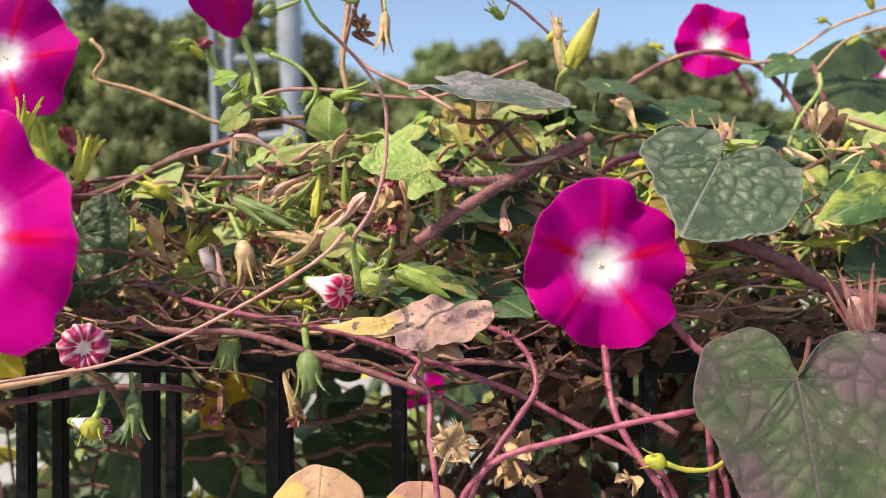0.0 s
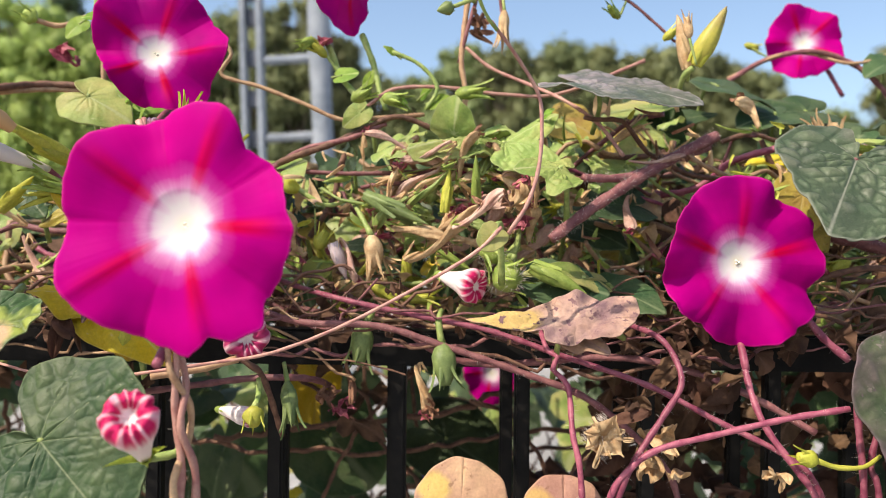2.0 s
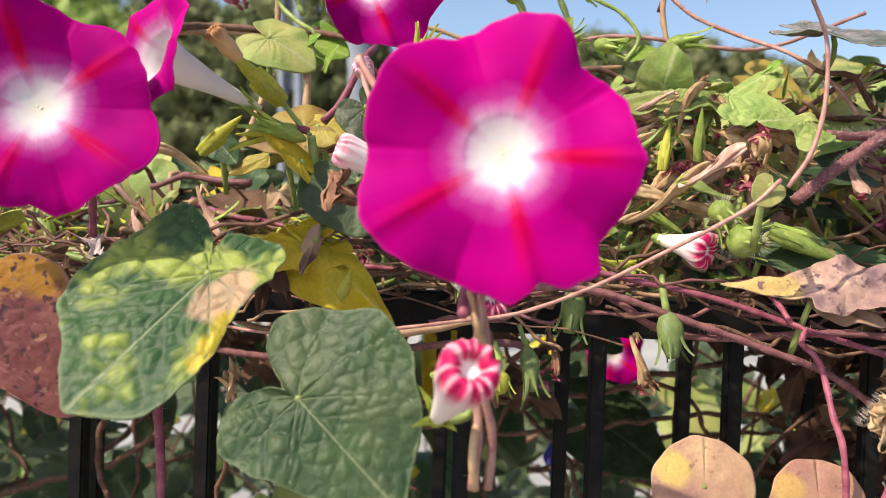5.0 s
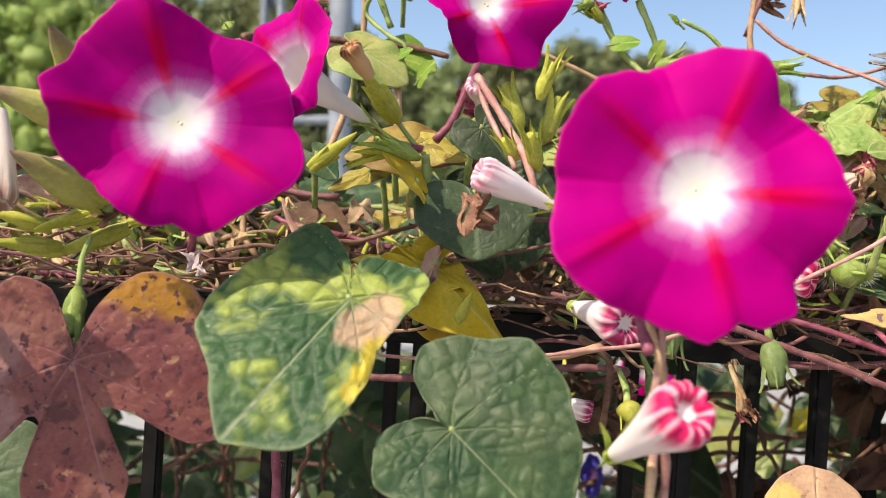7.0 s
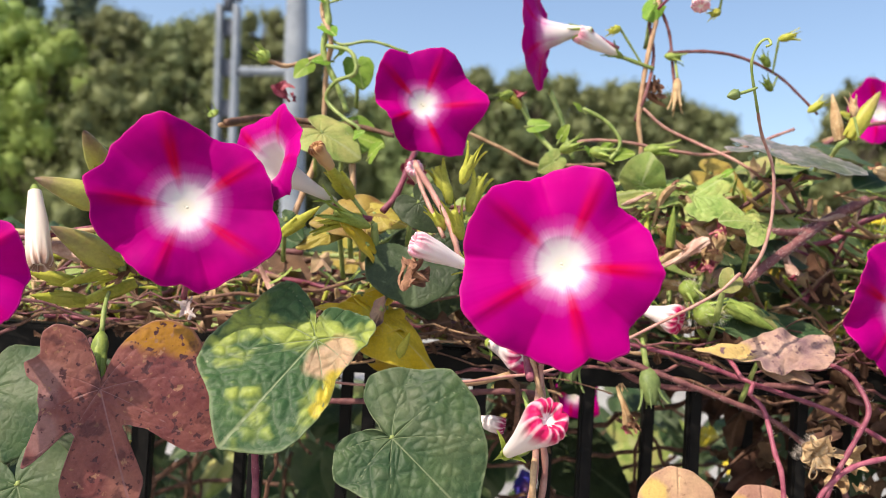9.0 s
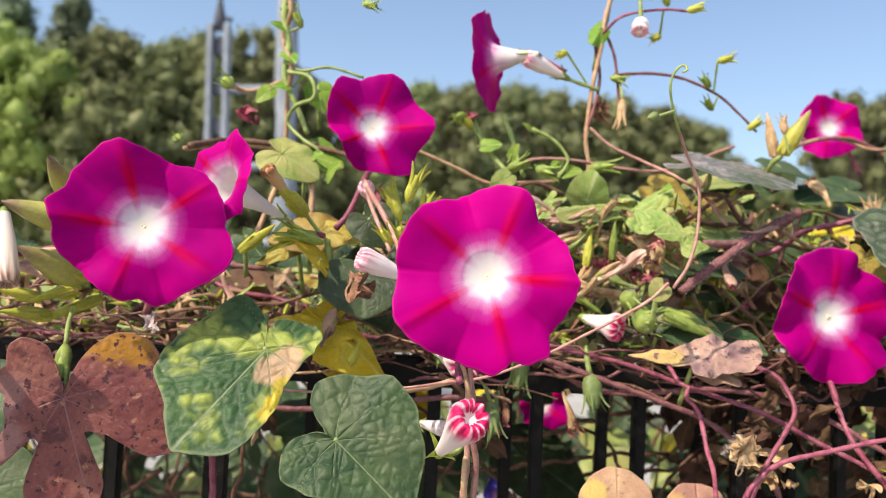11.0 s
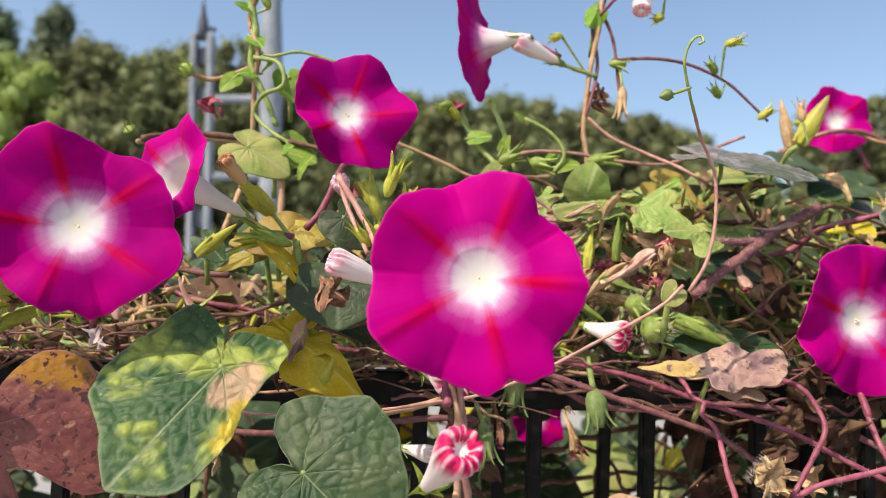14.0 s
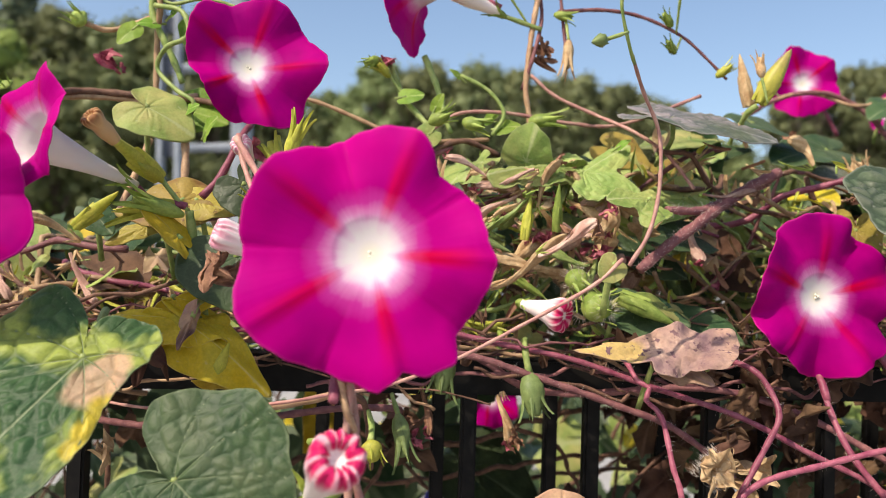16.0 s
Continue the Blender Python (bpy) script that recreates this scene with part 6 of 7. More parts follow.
# spent trumpets lying in the tangle
for a, b, w, mt, lb in (((-0.0709, 0.3250, 1.1439), (-0.0393, 0.3150, 1.1650), 0.0075, HUSK, "long tan spent trumpet in the tangle"), ((-0.0573, 0.3500, 1.1890), (-0.0783, 0.3450, 1.1909), 0.0080, HUSK, "tan spent trumpet on the crest"), ((-0.0268, 0.3200, 1.1646), (-0.0220, 0.3150, 1.1759), 0.0080, HUSK, "upright tan spent calyx"),
                        ((-0.0800, 0.3350, 1.1589), (-0.0542, 0.3250, 1.1492), 0.0060, HUSK, "tan papery spent trumpet"), ((-0.0900, 0.3350, 1.1712), (-0.0614, 0.3250, 1.1582), 0.0062, CALYX_DARK, "green club-shaped pod on its stalk"), ((-0.0810, 0.3400, 1.1641), (-0.0765, 0.3350, 1.1835), 0.0045, HUSK, "thin tan spent calyx"),
                        ((-0.1009, 0.3350, 1.1515), (-0.0923, 0.3300, 1.1333), 0.0060, WILT_PALE, "pale drooping spent trumpet"), ((-0.0184, 0.3120, 1.1414), (0.0029, 0.3050, 1.1305), 0.0085, CALYX, "long pale green calyx in the hedge"), ((-0.0549, 0.3300, 1.1637), (-0.0526, 0.3300, 1.1831), 0.0050, CALYX_YELLOW, "upright yellow-green calyx stalk"),
                        ((-0.0506, 0.3200, 1.1584), (-0.0295, 0.3050, 1.1686), 0.0085, WILT_PALE, "pale pink spent trumpet on the hedge"), ((-0.0156, 0.3300, 1.1662), (-0.0162, 0.3250, 1.1806), 0.0060, HUSK, "upright tan husk on the hedge"), ((-0.0410, 0.3300, 1.1679), (-0.0415, 0.3250, 1.1882), 0.0050, CALYX, "pale green upright stalk"),
                        ((-0.1729, 0.2800, 1.1094), (-0.1676, 0.2750, 1.1221), 0.0055, CALYX_YELLOW, "yellow-green calyx below the blooms"), ((-0.2262, 0.2900, 1.1612), (-0.2099, 0.2850, 1.1739), 0.0060, CALYX_YELLOW, "slim yellow-green calyx in the cluster"),
                        ((0.2023, 0.4000, 1.1913), (0.2044, 0.4000, 1.2089), 0.006, HUSK, "dry tan husk standing upright"), ((-0.3322, 0.2700, 1.1499), (-0.2987, 0.2620, 1.1427), 0.0075, WILT_PALE, "pale closed bud in the cluster"), ((-0.2856, 0.2750, 1.1435), (-0.3070, 0.2620, 1.1343), 0.0070, CALYX_YELLOW, "slim green bud below the blossom"), ((-0.2846, 0.2800, 1.1364), (-0.3067, 0.2680, 1.1250), 0.0065, CALYX_YELLOW, "slender green bud below the blossom")):
    if mt in (HUSK, WILT_PALE):
        spent_trumpet(a, b, w * (0.9 if mt is HUSK else 0.75), lb, mt, WILT_RED if len(lb) % 2 else WILT_BROWN)
    else:
        pod(a, b, w * 0.85, mt, lb, bud=True)
for q, d in (((-0.0329, 0.3120, 1.1365), 0.011), ((-0.0259, 0.3050, 1.1357), 0.008), ((-0.0345, 0.3160, 1.1468), 0.010),):
    g = np.random.default_rng(int(q[0] * 1e4) % 97)
    V, F = [], []
    for k in range(110):
        e = unit(g.normal(size=3))
        s = unit(np.cross(e, g.normal(size=3))) * 0.00007
        c = np.array(q) + e * d * 0.45
        o = len(V)
        V += [c - s, c + s, c + np.cross(e, s), c + e * d * g.uniform(0.35, 0.7)]
        F += [(o, o + 1, o + 3), (o + 1, o + 2, o + 3), (o + 2, o, o + 3)]
    tagged(put("pod_bristles", V, F, HAIR, base=q), "pale bristles on a hairy pod", "seed pod", kind="stuff")
curled_husk((0.0031, 0.2680, 1.0825), 0.0160, "opened papery tan seed husk with curled sepals", 5, n=9)
# fresh shoots round the twining stem
for k, (q, d) in enumerate((((-0.2136, 0.3600, 1.2628), (0.6, -.4, .5)), ((-0.2227, 0.3600, 1.2574), (-.7, -.4, -.1)), ((-0.2323, 0.3620, 1.2542), (-.5, -.3, -.6)), ((-0.2121, 0.3500, 1.2100), (-.5, -.5, .2)), ((-0.2033, 0.3500, 1.2166), (.7, -.5, .3)), ((-0.1925, 0.3400, 1.2063), (.4, -.6, .5)), ((-0.2223, 0.3600, 1.3029), (.8, -.2, .2)), ((-0.2263, 0.3600, 1.2912), (-.7, -.4, .2)), ((-0.2222, 0.3600, 1.2752), (.5, -.5, -.4)),
                            ((-0.0104, 0.3400, 1.2081), (.5, -.5, .4)), ((-0.0927, 0.3600, 1.2259), (.3, -.4, .7)), ((-0.1064, 0.3700, 1.2320), (.8, -.3, .1)), ((-0.0823, 0.3700, 1.2437), (-.6, -.3, .4)), ((-0.0661, 0.3700, 1.2234), (.5, -.5, .4)), ((-0.0600, 0.3660, 1.2186), (.8, -.4, .1)), ((-0.0761, 0.3660, 1.2186), (-.5, -.4, .6)))):
    leaf(q, np.array(q) + unit(d) * (0.005 + 0.0022 * (k % 3)), (0.2 * math.sin(k), -0.8, 0.5), LEAF_TENDER, "tender young leaf on a green shoot", wide=0.6 + 0.1 * (k % 3), thick=False, na=40, nr=10, r=0.0005, name="young_leaf", group="young leaves", stalk=[np.array(q) - unit(d) * 0.006])

# ---- stems one can follow ----
STRANDS = (
    ([(-0.2336, 0.3000, 1.1008), (-0.1981, 0.2750, 1.0999), (-0.1688, 0.2580, 1.1026), (-0.1453, 0.2500, 1.1066), (-0.1295, 0.2550, 1.1087), (-0.1122, 0.2580, 1.1115), (-0.0909, 0.2620, 1.1195), (-0.0670, 0.2660, 1.1317), (-0.0433, 0.2640, 1.1459), (-0.0331, 0.2630, 1.1556)], (0.0005, 0.0007), STEM_ROSE, "long tan-pink stem climbing across the hedge", 0),
    ([(-0.0309, 0.2630, 1.1533), (-0.0241, 0.2640, 1.1642), (-0.0203, 0.2655, 1.1770), (-0.0194, 0.2660, 1.1908), (-0.0207, 0.2660, 1.2021), (-0.0284, 0.2600, 1.2132), (-0.0379, 0.2440, 1.2208)], (0.0008, 0.0006), STEM_ROSE, "thin rosy twining shoot", 0),
    ([(-0.0361, 0.2470, 1.2191), (-0.0403, 0.2400, 1.2228), (-0.0446, 0.2350, 1.2330), (-0.0445, 0.2330, 1.2387), (-0.0426, 0.2320, 1.2422), (-0.0401, 0.2320, 1.2433), (-0.0393, 0.2310, 1.2411), (-0.0411, 0.2310, 1.2401)], (0.0006, 0.0005), STEM_GREEN, "green tip of a twining shoot, curled", 0),
    ([(-0.1493, 0.3750, 1.1366), (-0.1197, 0.3380, 1.1305), (-0.0940, 0.3180, 1.1258), (-0.0657, 0.3160, 1.1202), (-0.0349, 0.3140, 1.1144), (-0.0054, 0.3080, 1.1051), (0.0251, 0.2960, 1.0961), (0.0501, 0.2900, 1.0840), (0.0735, 0.2820, 1.0728), (0.0832, 0.2800, 1.0621), (0.0914, 0.2800, 1.0354), (0.0935, 0.2800, 0.9842)], (0.0012, 0.0011), STEM_PINK, "hairy pink stem along the rail", 420),
    ([(-0.1713, 0.3750, 1.1269), (-0.1383, 0.3350, 1.1208), (-0.1120, 0.3160, 1.1167), (-0.0811, 0.3130, 1.1159), (-0.0510, 0.3110, 1.1074), (-0.0189, 0.3080, 1.0972), (0.0036, 0.3050, 1.0888), (0.0255, 0.3000, 1.0712), (0.0386, 0.3000, 1.0492), (0.0408, 0.3000, 0.9833)], (0.0015, 0.0013), STEM_MAUVE, "hairy mauve stem below the rail", 420),
    ([(-0.1046, 0.3720, 1.1258), (-0.0869, 0.3450, 1.1194), (-0.0690, 0.3320, 1.1104), (-0.0548, 0.3340, 1.1013), (-0.0352, 0.3340, 1.0977), (-0.0152, 0.3250, 1.1003), (0.0155, 0.3200, 1.1034), (0.0406, 0.3150, 1.1007), (0.0672, 0.3100, 1.0912), (0.0913, 0.3000, 1.0778)], (0.0016, 0.0014), STEM_MAUVE, "mauve stem running under the leaves", 100),
    ([(0.0636, 0.3050, 1.1118), (0.0633, 0.2940, 1.0964), (0.0659, 0.2850, 1.0835), (0.0735, 0.2780, 1.0708), (0.0810, 0.2760, 1.0593), (0.0871, 0.2760, 1.0350), (0.0881, 0.2760, 0.9866)], (0.0013, 0.0014), STEM_PINK, "pink flower stalk running down", 120),
    ([(0.0855, 0.2620, 1.0950), (0.0654, 0.2660, 1.0902), (0.0424, 0.2680, 1.0839), (0.0228, 0.2680, 1.0786), (0.0129, 0.2680, 1.0717), (0.0061, 0.2680, 1.0619), (0.0012, 0.2680, 1.0384), (0.0002, 0.2680, 0.9913)], (0.0011, 0.0012), STEM_PINK, "pink stem slanting to a leaf", 120),
    ([(0.0156, 0.3220, 1.1184), (0.0214, 0.3050, 1.1179), (0.0278, 0.2900, 1.1152), (0.0327, 0.2860, 1.1083), (0.0336, 0.2800, 1.0990), (0.0254, 0.2750, 1.0878), (0.0150, 0.2700, 1.0741), (0.0090, 0.2680, 1.0619), (0.0031, 0.2680, 1.0384), (0.0022, 0.2680, 0.9913)], (0.0011, 0.0013), STEM_PINK, "pink stem arching down", 140),
    ([(-0.1942, 0.3300, 1.1684), (-0.1752, 0.3400, 1.1721), (-0.1650, 0.3500, 1.1728), (-0.1486, 0.3600, 1.1806), (-0.1302, 0.3600, 1.1898), (-0.1097, 0.3620, 1.1974), (-0.0943, 0.3640, 1.2049), (-0.0788, 0.3660, 1.2113), (-0.0607, 0.3700, 1.2058)], (0.0019, 0.0013), STEM_BROWN, "twisted brown vine strands", 0),
    ([(-0.1947, 0.3350, 1.1669), (-0.1702, 0.3350, 1.1723), (-0.1569, 0.3550, 1.1749), (-0.1399, 0.3580, 1.1838), (-0.1236, 0.3640, 1.1950), (-0.1015, 0.3610, 1.1999), (-0.0841, 0.3660, 1.2079)], (0.0014, 0.0012), STEM_MAUVE, "brown strand twisted round another", 0),
    ([(-0.1829, 0.3600, 1.1792), (-0.1415, 0.3620, 1.1842), (-0.1012, 0.3600, 1.1832), (-0.0748, 0.3600, 1.1840), (-0.0485, 0.3600, 1.1858)], 0.0011, STEM_MAUVE, "thin mauve stem across the gap", 0),
    ([(-0.1644, 0.3600, 1.2478), (-0.1578, 0.3600, 1.2399), (-0.1623, 0.3600, 1.2298), (-0.1441, 0.3620, 1.2245), (-0.1233, 0.3630, 1.2167), (-0.1050, 0.3640, 1.2094), (-0.0841, 0.3660, 1.2111), (-0.0661, 0.3700, 1.2131)], (0.0010, 0.0011), STEM_TAN, "thin tan stem from a high shoot", 0),
    ([(-0.0463, 0.3720, 1.2463), (-0.0342, 0.3700, 1.2359), (-0.0156, 0.3650, 1.2267), (-0.0009, 0.3500, 1.2163), (0.0133, 0.3450, 1.2053), (0.0241, 0.3400, 1.1899)], 0.0009, STEM_ROSE, "pink stem sloping off a hanging shoot", 0),
    ([(-0.0307, 0.3800, 1.3415), (-0.0380, 0.3780, 1.3159), (-0.0403, 0.3760, 1.2978), (-0.0445, 0.3740, 1.2765), (-0.0468, 0.3730, 1.2593), (-0.0484, 0.3720, 1.2389), (-0.0464, 0.3720, 1.2190), (-0.0579, 0.3700, 1.2033)], (0.0015, 0.0013), STEM_TAN, "hanging tan shoot against the sky", 0),
    ([(-0.0357, 0.3760, 1.3360), (-0.0365, 0.3810, 1.3136), (-0.0433, 0.3790, 1.2987), (-0.0404, 0.3770, 1.2776), (-0.0454, 0.3700, 1.2552), (-0.0497, 0.3750, 1.2394)], (0.0010, 0.0010), STEM_MAUVE, "mauve strand wound round the hanging shoot", 0),
    ([(-0.0397, 0.3770, 1.3085), (-0.0321, 0.3780, 1.2921), (-0.0297, 0.3760, 1.2728), (-0.0285, 0.3740, 1.2588)], 0.0009, STEM_MAUVE, "short strand on the hanging shoot", 0),
    ([(-0.0318, 0.3780, 1.2801), (-0.0091, 0.3800, 1.2830), (0.0122, 0.3820, 1.2814), (0.0330, 0.3820, 1.2729), (0.0471, 0.3820, 1.2616), (0.0576, 0.3820, 1.2518)], (0.0011, 0.0007), STEM_MAUVE, "thin purple shoot reaching out", 0),
    ([(-0.0407, 0.3720, 1.3026), (-0.0325, 0.3600, 1.3095), (-0.0122, 0.3520, 1.3117), (0.0049, 0.3500, 1.3107)], (0.0009, 0.0007), STEM_PINK, "thin pink shoot with fresh buds", 0),
    ([(0.0665, 0.3450, 1.1999), (0.0493, 0.3400, 1.1912), (0.0321, 0.3300, 1.1815), (0.0171, 0.3200, 1.1724), (0.0029, 0.3150, 1.1628), (-0.0108, 0.3100, 1.1523)], (0.0026, 0.0023), STEM_MAUVE, "thick hairy mauve stem in the hedge", 420),
    ([(0.0652, 0.3520, 1.1959), (0.0433, 0.3420, 1.1876), (0.0222, 0.3270, 1.1793), (0.0029, 0.3170, 1.1779)], (0.0020, 0.0017), STEM_MAUVE, "hairy mauve stem beside a thicker one", 260),
    ([(0.1169, 0.4900, 1.2544), (0.1426, 0.4920, 1.2699), (0.1647, 0.4880, 1.2747), (0.1851, 0.4900, 1.2730), (0.2066, 0.4900, 1.2615), (0.2222, 0.4850, 1.2391), (0.2340, 0.4800, 1.2101)], (0.0016, 0.0017), STEM_MAUVE, "dark twisted stem before a far blossom", 0),
    ([(0.1230, 0.5000, 1.2602), (0.1492, 0.4900, 1.2723), (0.1718, 0.4930, 1.2749), (0.1950, 0.4880, 1.2675), (0.2254, 0.5000, 1.2766), (0.2547, 0.5000, 1.2949), (0.2913, 0.5000, 1.3077)], (0.0011, 0.0010), STEM_TAN, "thin tan shoot over the crest", 0),
    ([(0.2401, 0.5000, 1.2638), (0.2620, 0.5000, 1.2858), (0.2913, 0.5000, 1.2949)], 0.0010, STEM_TAN, "thin tan shoot against the sky", 0),
    ([(0.1952, 0.4400, 1.2051), (0.2032, 0.4400, 1.2244), (0.2169, 0.4450, 1.2415), (0.2194, 0.4500, 1.2524)], 0.0012, STEM_GREEN, "pale green stalk", 0),
    ([(0.1139, 0.3450, 1.1566), (0.1339, 0.3350, 1.1502), (0.1488, 0.3300, 1.1430), (0.1656, 0.3250, 1.1324), (0.1888, 0.3200, 1.1268)], (0.0030, 0.0034), STEM_MAUVE, "thick mauve stem on the fence", 320),
    ([(0.0981, 0.3300, 1.1345), (0.1222, 0.3300, 1.1411), (0.1440, 0.3300, 1.1406), (0.1633, 0.3300, 1.1357)], 0.0014, STEM_BROWN, "brown stem behind the blossom", 0),
    ([(0.1098, 0.3400, 1.1353), (0.1314, 0.3350, 1.1257), (0.1536, 0.3300, 1.1232)], 0.0011, STEM_TAN, "straight tan twig", 0),
    ([(0.0899, 0.3100, 1.1241), (0.0972, 0.3080, 1.1142), (0.1066, 0.3060, 1.1054)], 0.0016, STEM_PINK, "pink stem stub", 40),
    ([(0.0938, 0.2750, 1.0979), (0.0938, 0.2720, 1.0825), (0.0945, 0.2700, 1.0613), (0.0951, 0.2700, 0.9901)], (0.0013, 0.0014), STEM_PINK, "stout pink stem under a leaf", 60),
    ([(0.1015, 0.2740, 1.0860), (0.0978, 0.2720, 1.0726), (0.1000, 0.2700, 1.0593), (0.1010, 0.2700, 0.9901)], (0.0012, 0.0013), STEM_PINK, "stout pink stem beside another", 60),
    ([(-0.1234, 0.2030, 1.1212), (-0.1238, 0.2030, 1.1124), (-0.1243, 0.2050, 1.1004), (-0.1230, 0.2060, 1.0886), (-0.1238, 0.2070, 1.0728)], (0.0010, 0.0013), STEM_ROSE, "pink strand of a twisted stem", 40),
    ([(-0.1245, 0.2050, 1.1219), (-0.1219, 0.2060, 1.1101), (-0.1222, 0.2030, 1.0988), (-0.1196, 0.2070, 1.0865), (-0.1200, 0.2090, 1.0724)], (0.0010, 0.0012), STEM_ROSE, "mauve strand of a twisted stem", 0),
    ([(-0.1267, 0.2060, 1.1238), (-0.1246, 0.2010, 1.1145), (-0.1212, 0.2070, 1.1041), (-0.1222, 0.2090, 1.0939), (-0.1241, 0.2030, 1.0834), (-0.1231, 0.2060, 1.0731)], (0.0009, 0.0011), STEM_TAN, "tan strand of a twisted stem", 0),
    ([(-0.3374, 0.2620, 1.1550), (-0.3196, 0.2620, 1.1545), (-0.3019, 0.2620, 1.1560), (-0.2798, 0.2680, 1.1612)], (0.0012, 0.0012), STEM_TAN, "thin tan stem before a white trumpet", 0),
    ([(-0.3382, 0.2640, 1.1521), (-0.3163, 0.2600, 1.1528), (-0.3006, 0.2640, 1.1574), (-0.2827, 0.2700, 1.1595)], (0.0011, 0.0011), STEM_PINK, "thin pink stem before a white trumpet", 0),
    ([(-0.2237, 0.3620, 1.3217), (-0.2255, 0.3620, 1.2986), (-0.2218, 0.3620, 1.2792), (-0.2234, 0.3620, 1.2628), (-0.2144, 0.3620, 1.2439), (-0.2089, 0.3620, 1.2314)], (0.0022, 0.0014), STEM_GREEN, "thick green twining shoot rising to the sky", 0),
    ([(-0.2293, 0.3660, 1.3231), (-0.2212, 0.3580, 1.3006), (-0.2261, 0.3660, 1.2868), (-0.2193, 0.3580, 1.2683), (-0.2214, 0.3640, 1.2505), (-0.2208, 0.3640, 1.2151)], (0.0016, 0.0013), STEM_TAN, "tan strand wound round a green shoot", 0),
    ([(-0.2644, 0.3300, 1.2156), (-0.2520, 0.3600, 1.2248), (-0.2279, 0.3650, 1.2252), (-0.2026, 0.3650, 1.2243), (-0.1828, 0.3600, 1.2196)], (0.0019, 0.0013), STEM_BROWN, "brown vine crossing behind the blossoms", 0),
    ([(-0.2687, 0.3350, 1.2149), (-0.2492, 0.3620, 1.2228), (-0.2218, 0.3670, 1.2233), (-0.2031, 0.3680, 1.2271)], 0.0013, STEM_TAN, "tan strand along a brown vine", 0),
    ([(-0.2047, 0.3500, 1.2135), (-0.2020, 0.3450, 1.1944), (-0.2012, 0.3400, 1.1757)], 0.0017, STEM_TAN, "tan upright stalk", 0),
    ([(-0.2245, 0.3700, 1.2062), (-0.2289, 0.3650, 1.1892), (-0.2345, 0.3600, 1.1696)], 0.0016, STEM_TAN, "tan slanting stalk", 0),
    ([(-0.1698, 0.2850, 1.1951), (-0.1603, 0.2800, 1.1804), (-0.1526, 0.2700, 1.1658), (-0.1483, 0.2680, 1.1519)], 0.0013, STEM_ROSE, "pink stalk slanting down", 0),
    ([(-0.1560, 0.2700, 1.1632), (-0.1667, 0.2850, 1.1854), (-0.1699, 0.2900, 1.1971)], 0.0010, STEM_ROSE, "rosy stalk by a pink bud", 0),
    ([(-0.1864, 0.2900, 1.1684), (-0.1850, 0.2920, 1.1573), (-0.1832, 0.2950, 1.1373), (-0.1803, 0.3000, 1.1168)], 0.0016, STEM_GREEN, "green stem carrying a bud cluster", 30),
    ([(-0.2593, 0.3600, 1.0818), (-0.2061, 0.3150, 1.0852), (-0.1744, 0.3000, 1.0898), (-0.1502, 0.3000, 1.0931), (-0.1304, 0.3000, 1.0958), (-0.1129, 0.3000, 1.0964), (-0.1063, 0.3200, 1.0917), (-0.1094, 0.3700, 1.0799)], 0.0014, STEM_MAUVE, "mauve twig across the bars", 0),
    ([(-0.1316, 0.2750, 1.1099), (-0.1236, 0.2750, 1.1049), (-0.1197, 0.2800, 1.0990), (-0.1173, 0.3000, 1.0734)], 0.0012, STEM_BROWN, "dark twig", 0),
    ([(-0.0141, 0.3350, 1.1197), (-0.0142, 0.3120, 1.1137), (-0.0124, 0.3040, 1.1078), (-0.0089, 0.3000, 1.1059), (-0.0111, 0.2980, 1.1014), (-0.0054, 0.2960, 1.0951), (-0.0049, 0.2850, 1.0793), (-0.0022, 0.2800, 1.0607), (0.0003, 0.2800, 0.9932)], (0.0010, 0.0013), STEM_PINK, "pink stem dropping from a curl", 80),
    ([(-0.2558, 0.3100, 1.0920), (-0.2380, 0.2800, 1.0865), (-0.2277, 0.2620, 1.0804), (-0.2261, 0.2620, 1.0687), (-0.2249, 0.2620, 1.0511), (-0.2237, 0.2620, 0.9902)], 0.0015, STEM_PINK, "red-pink upright stem", 60),
    ([(-0.1547, 0.2620, 1.1023), (-0.1387, 0.2650, 1.1047), (-0.1253, 0.2660, 1.1084)], 0.0013, STEM_TAN, "tan stem below the blossom", 0),
    ([(-0.1146, 0.3780, 1.2483), (-0.1077, 0.3740, 1.2327), (-0.0995, 0.3700, 1.2225), (-0.0916, 0.3650, 1.2139)], (0.0018, 0.0013), STEM_GREEN, "pale green stalk of a side-on blossom", 0),
    ([(-0.0933, 0.3650, 1.2161), (-0.0807, 0.3650, 1.2243), (-0.0576, 0.3670, 1.2258), (-0.0272, 0.3700, 1.2230), (-0.0001, 0.3720, 1.2241), (0.0410, 0.3750, 1.2409)], 0.0009, STEM_ROSE, "arched pink stem over the crest", 0),
    ([(-0.0979, 0.3780, 1.2540), (-0.0914, 0.3740, 1.2379), (-0.0877, 0.3700, 1.2234), (-0.0846, 0.3680, 1.2149)], (0.0017, 0.0012), STEM_GREEN, "pale green hanging stalk", 0),
    ([(-0.0652, 0.3650, 1.2144), (-0.0598, 0.3650, 1.2251), (-0.0679, 0.3650, 1.2358), (-0.0812, 0.3650, 1.2424)], 0.0010, STEM_GREEN, "curled green tendril", 0),
    ([(-0.1800, 0.3600, 1.3336), (-0.1800, 0.3600, 1.3203), (-0.1812, 0.3600, 1.3071)], 0.0006, STEM_GREEN, "thin green shoot hanging into view", 0),
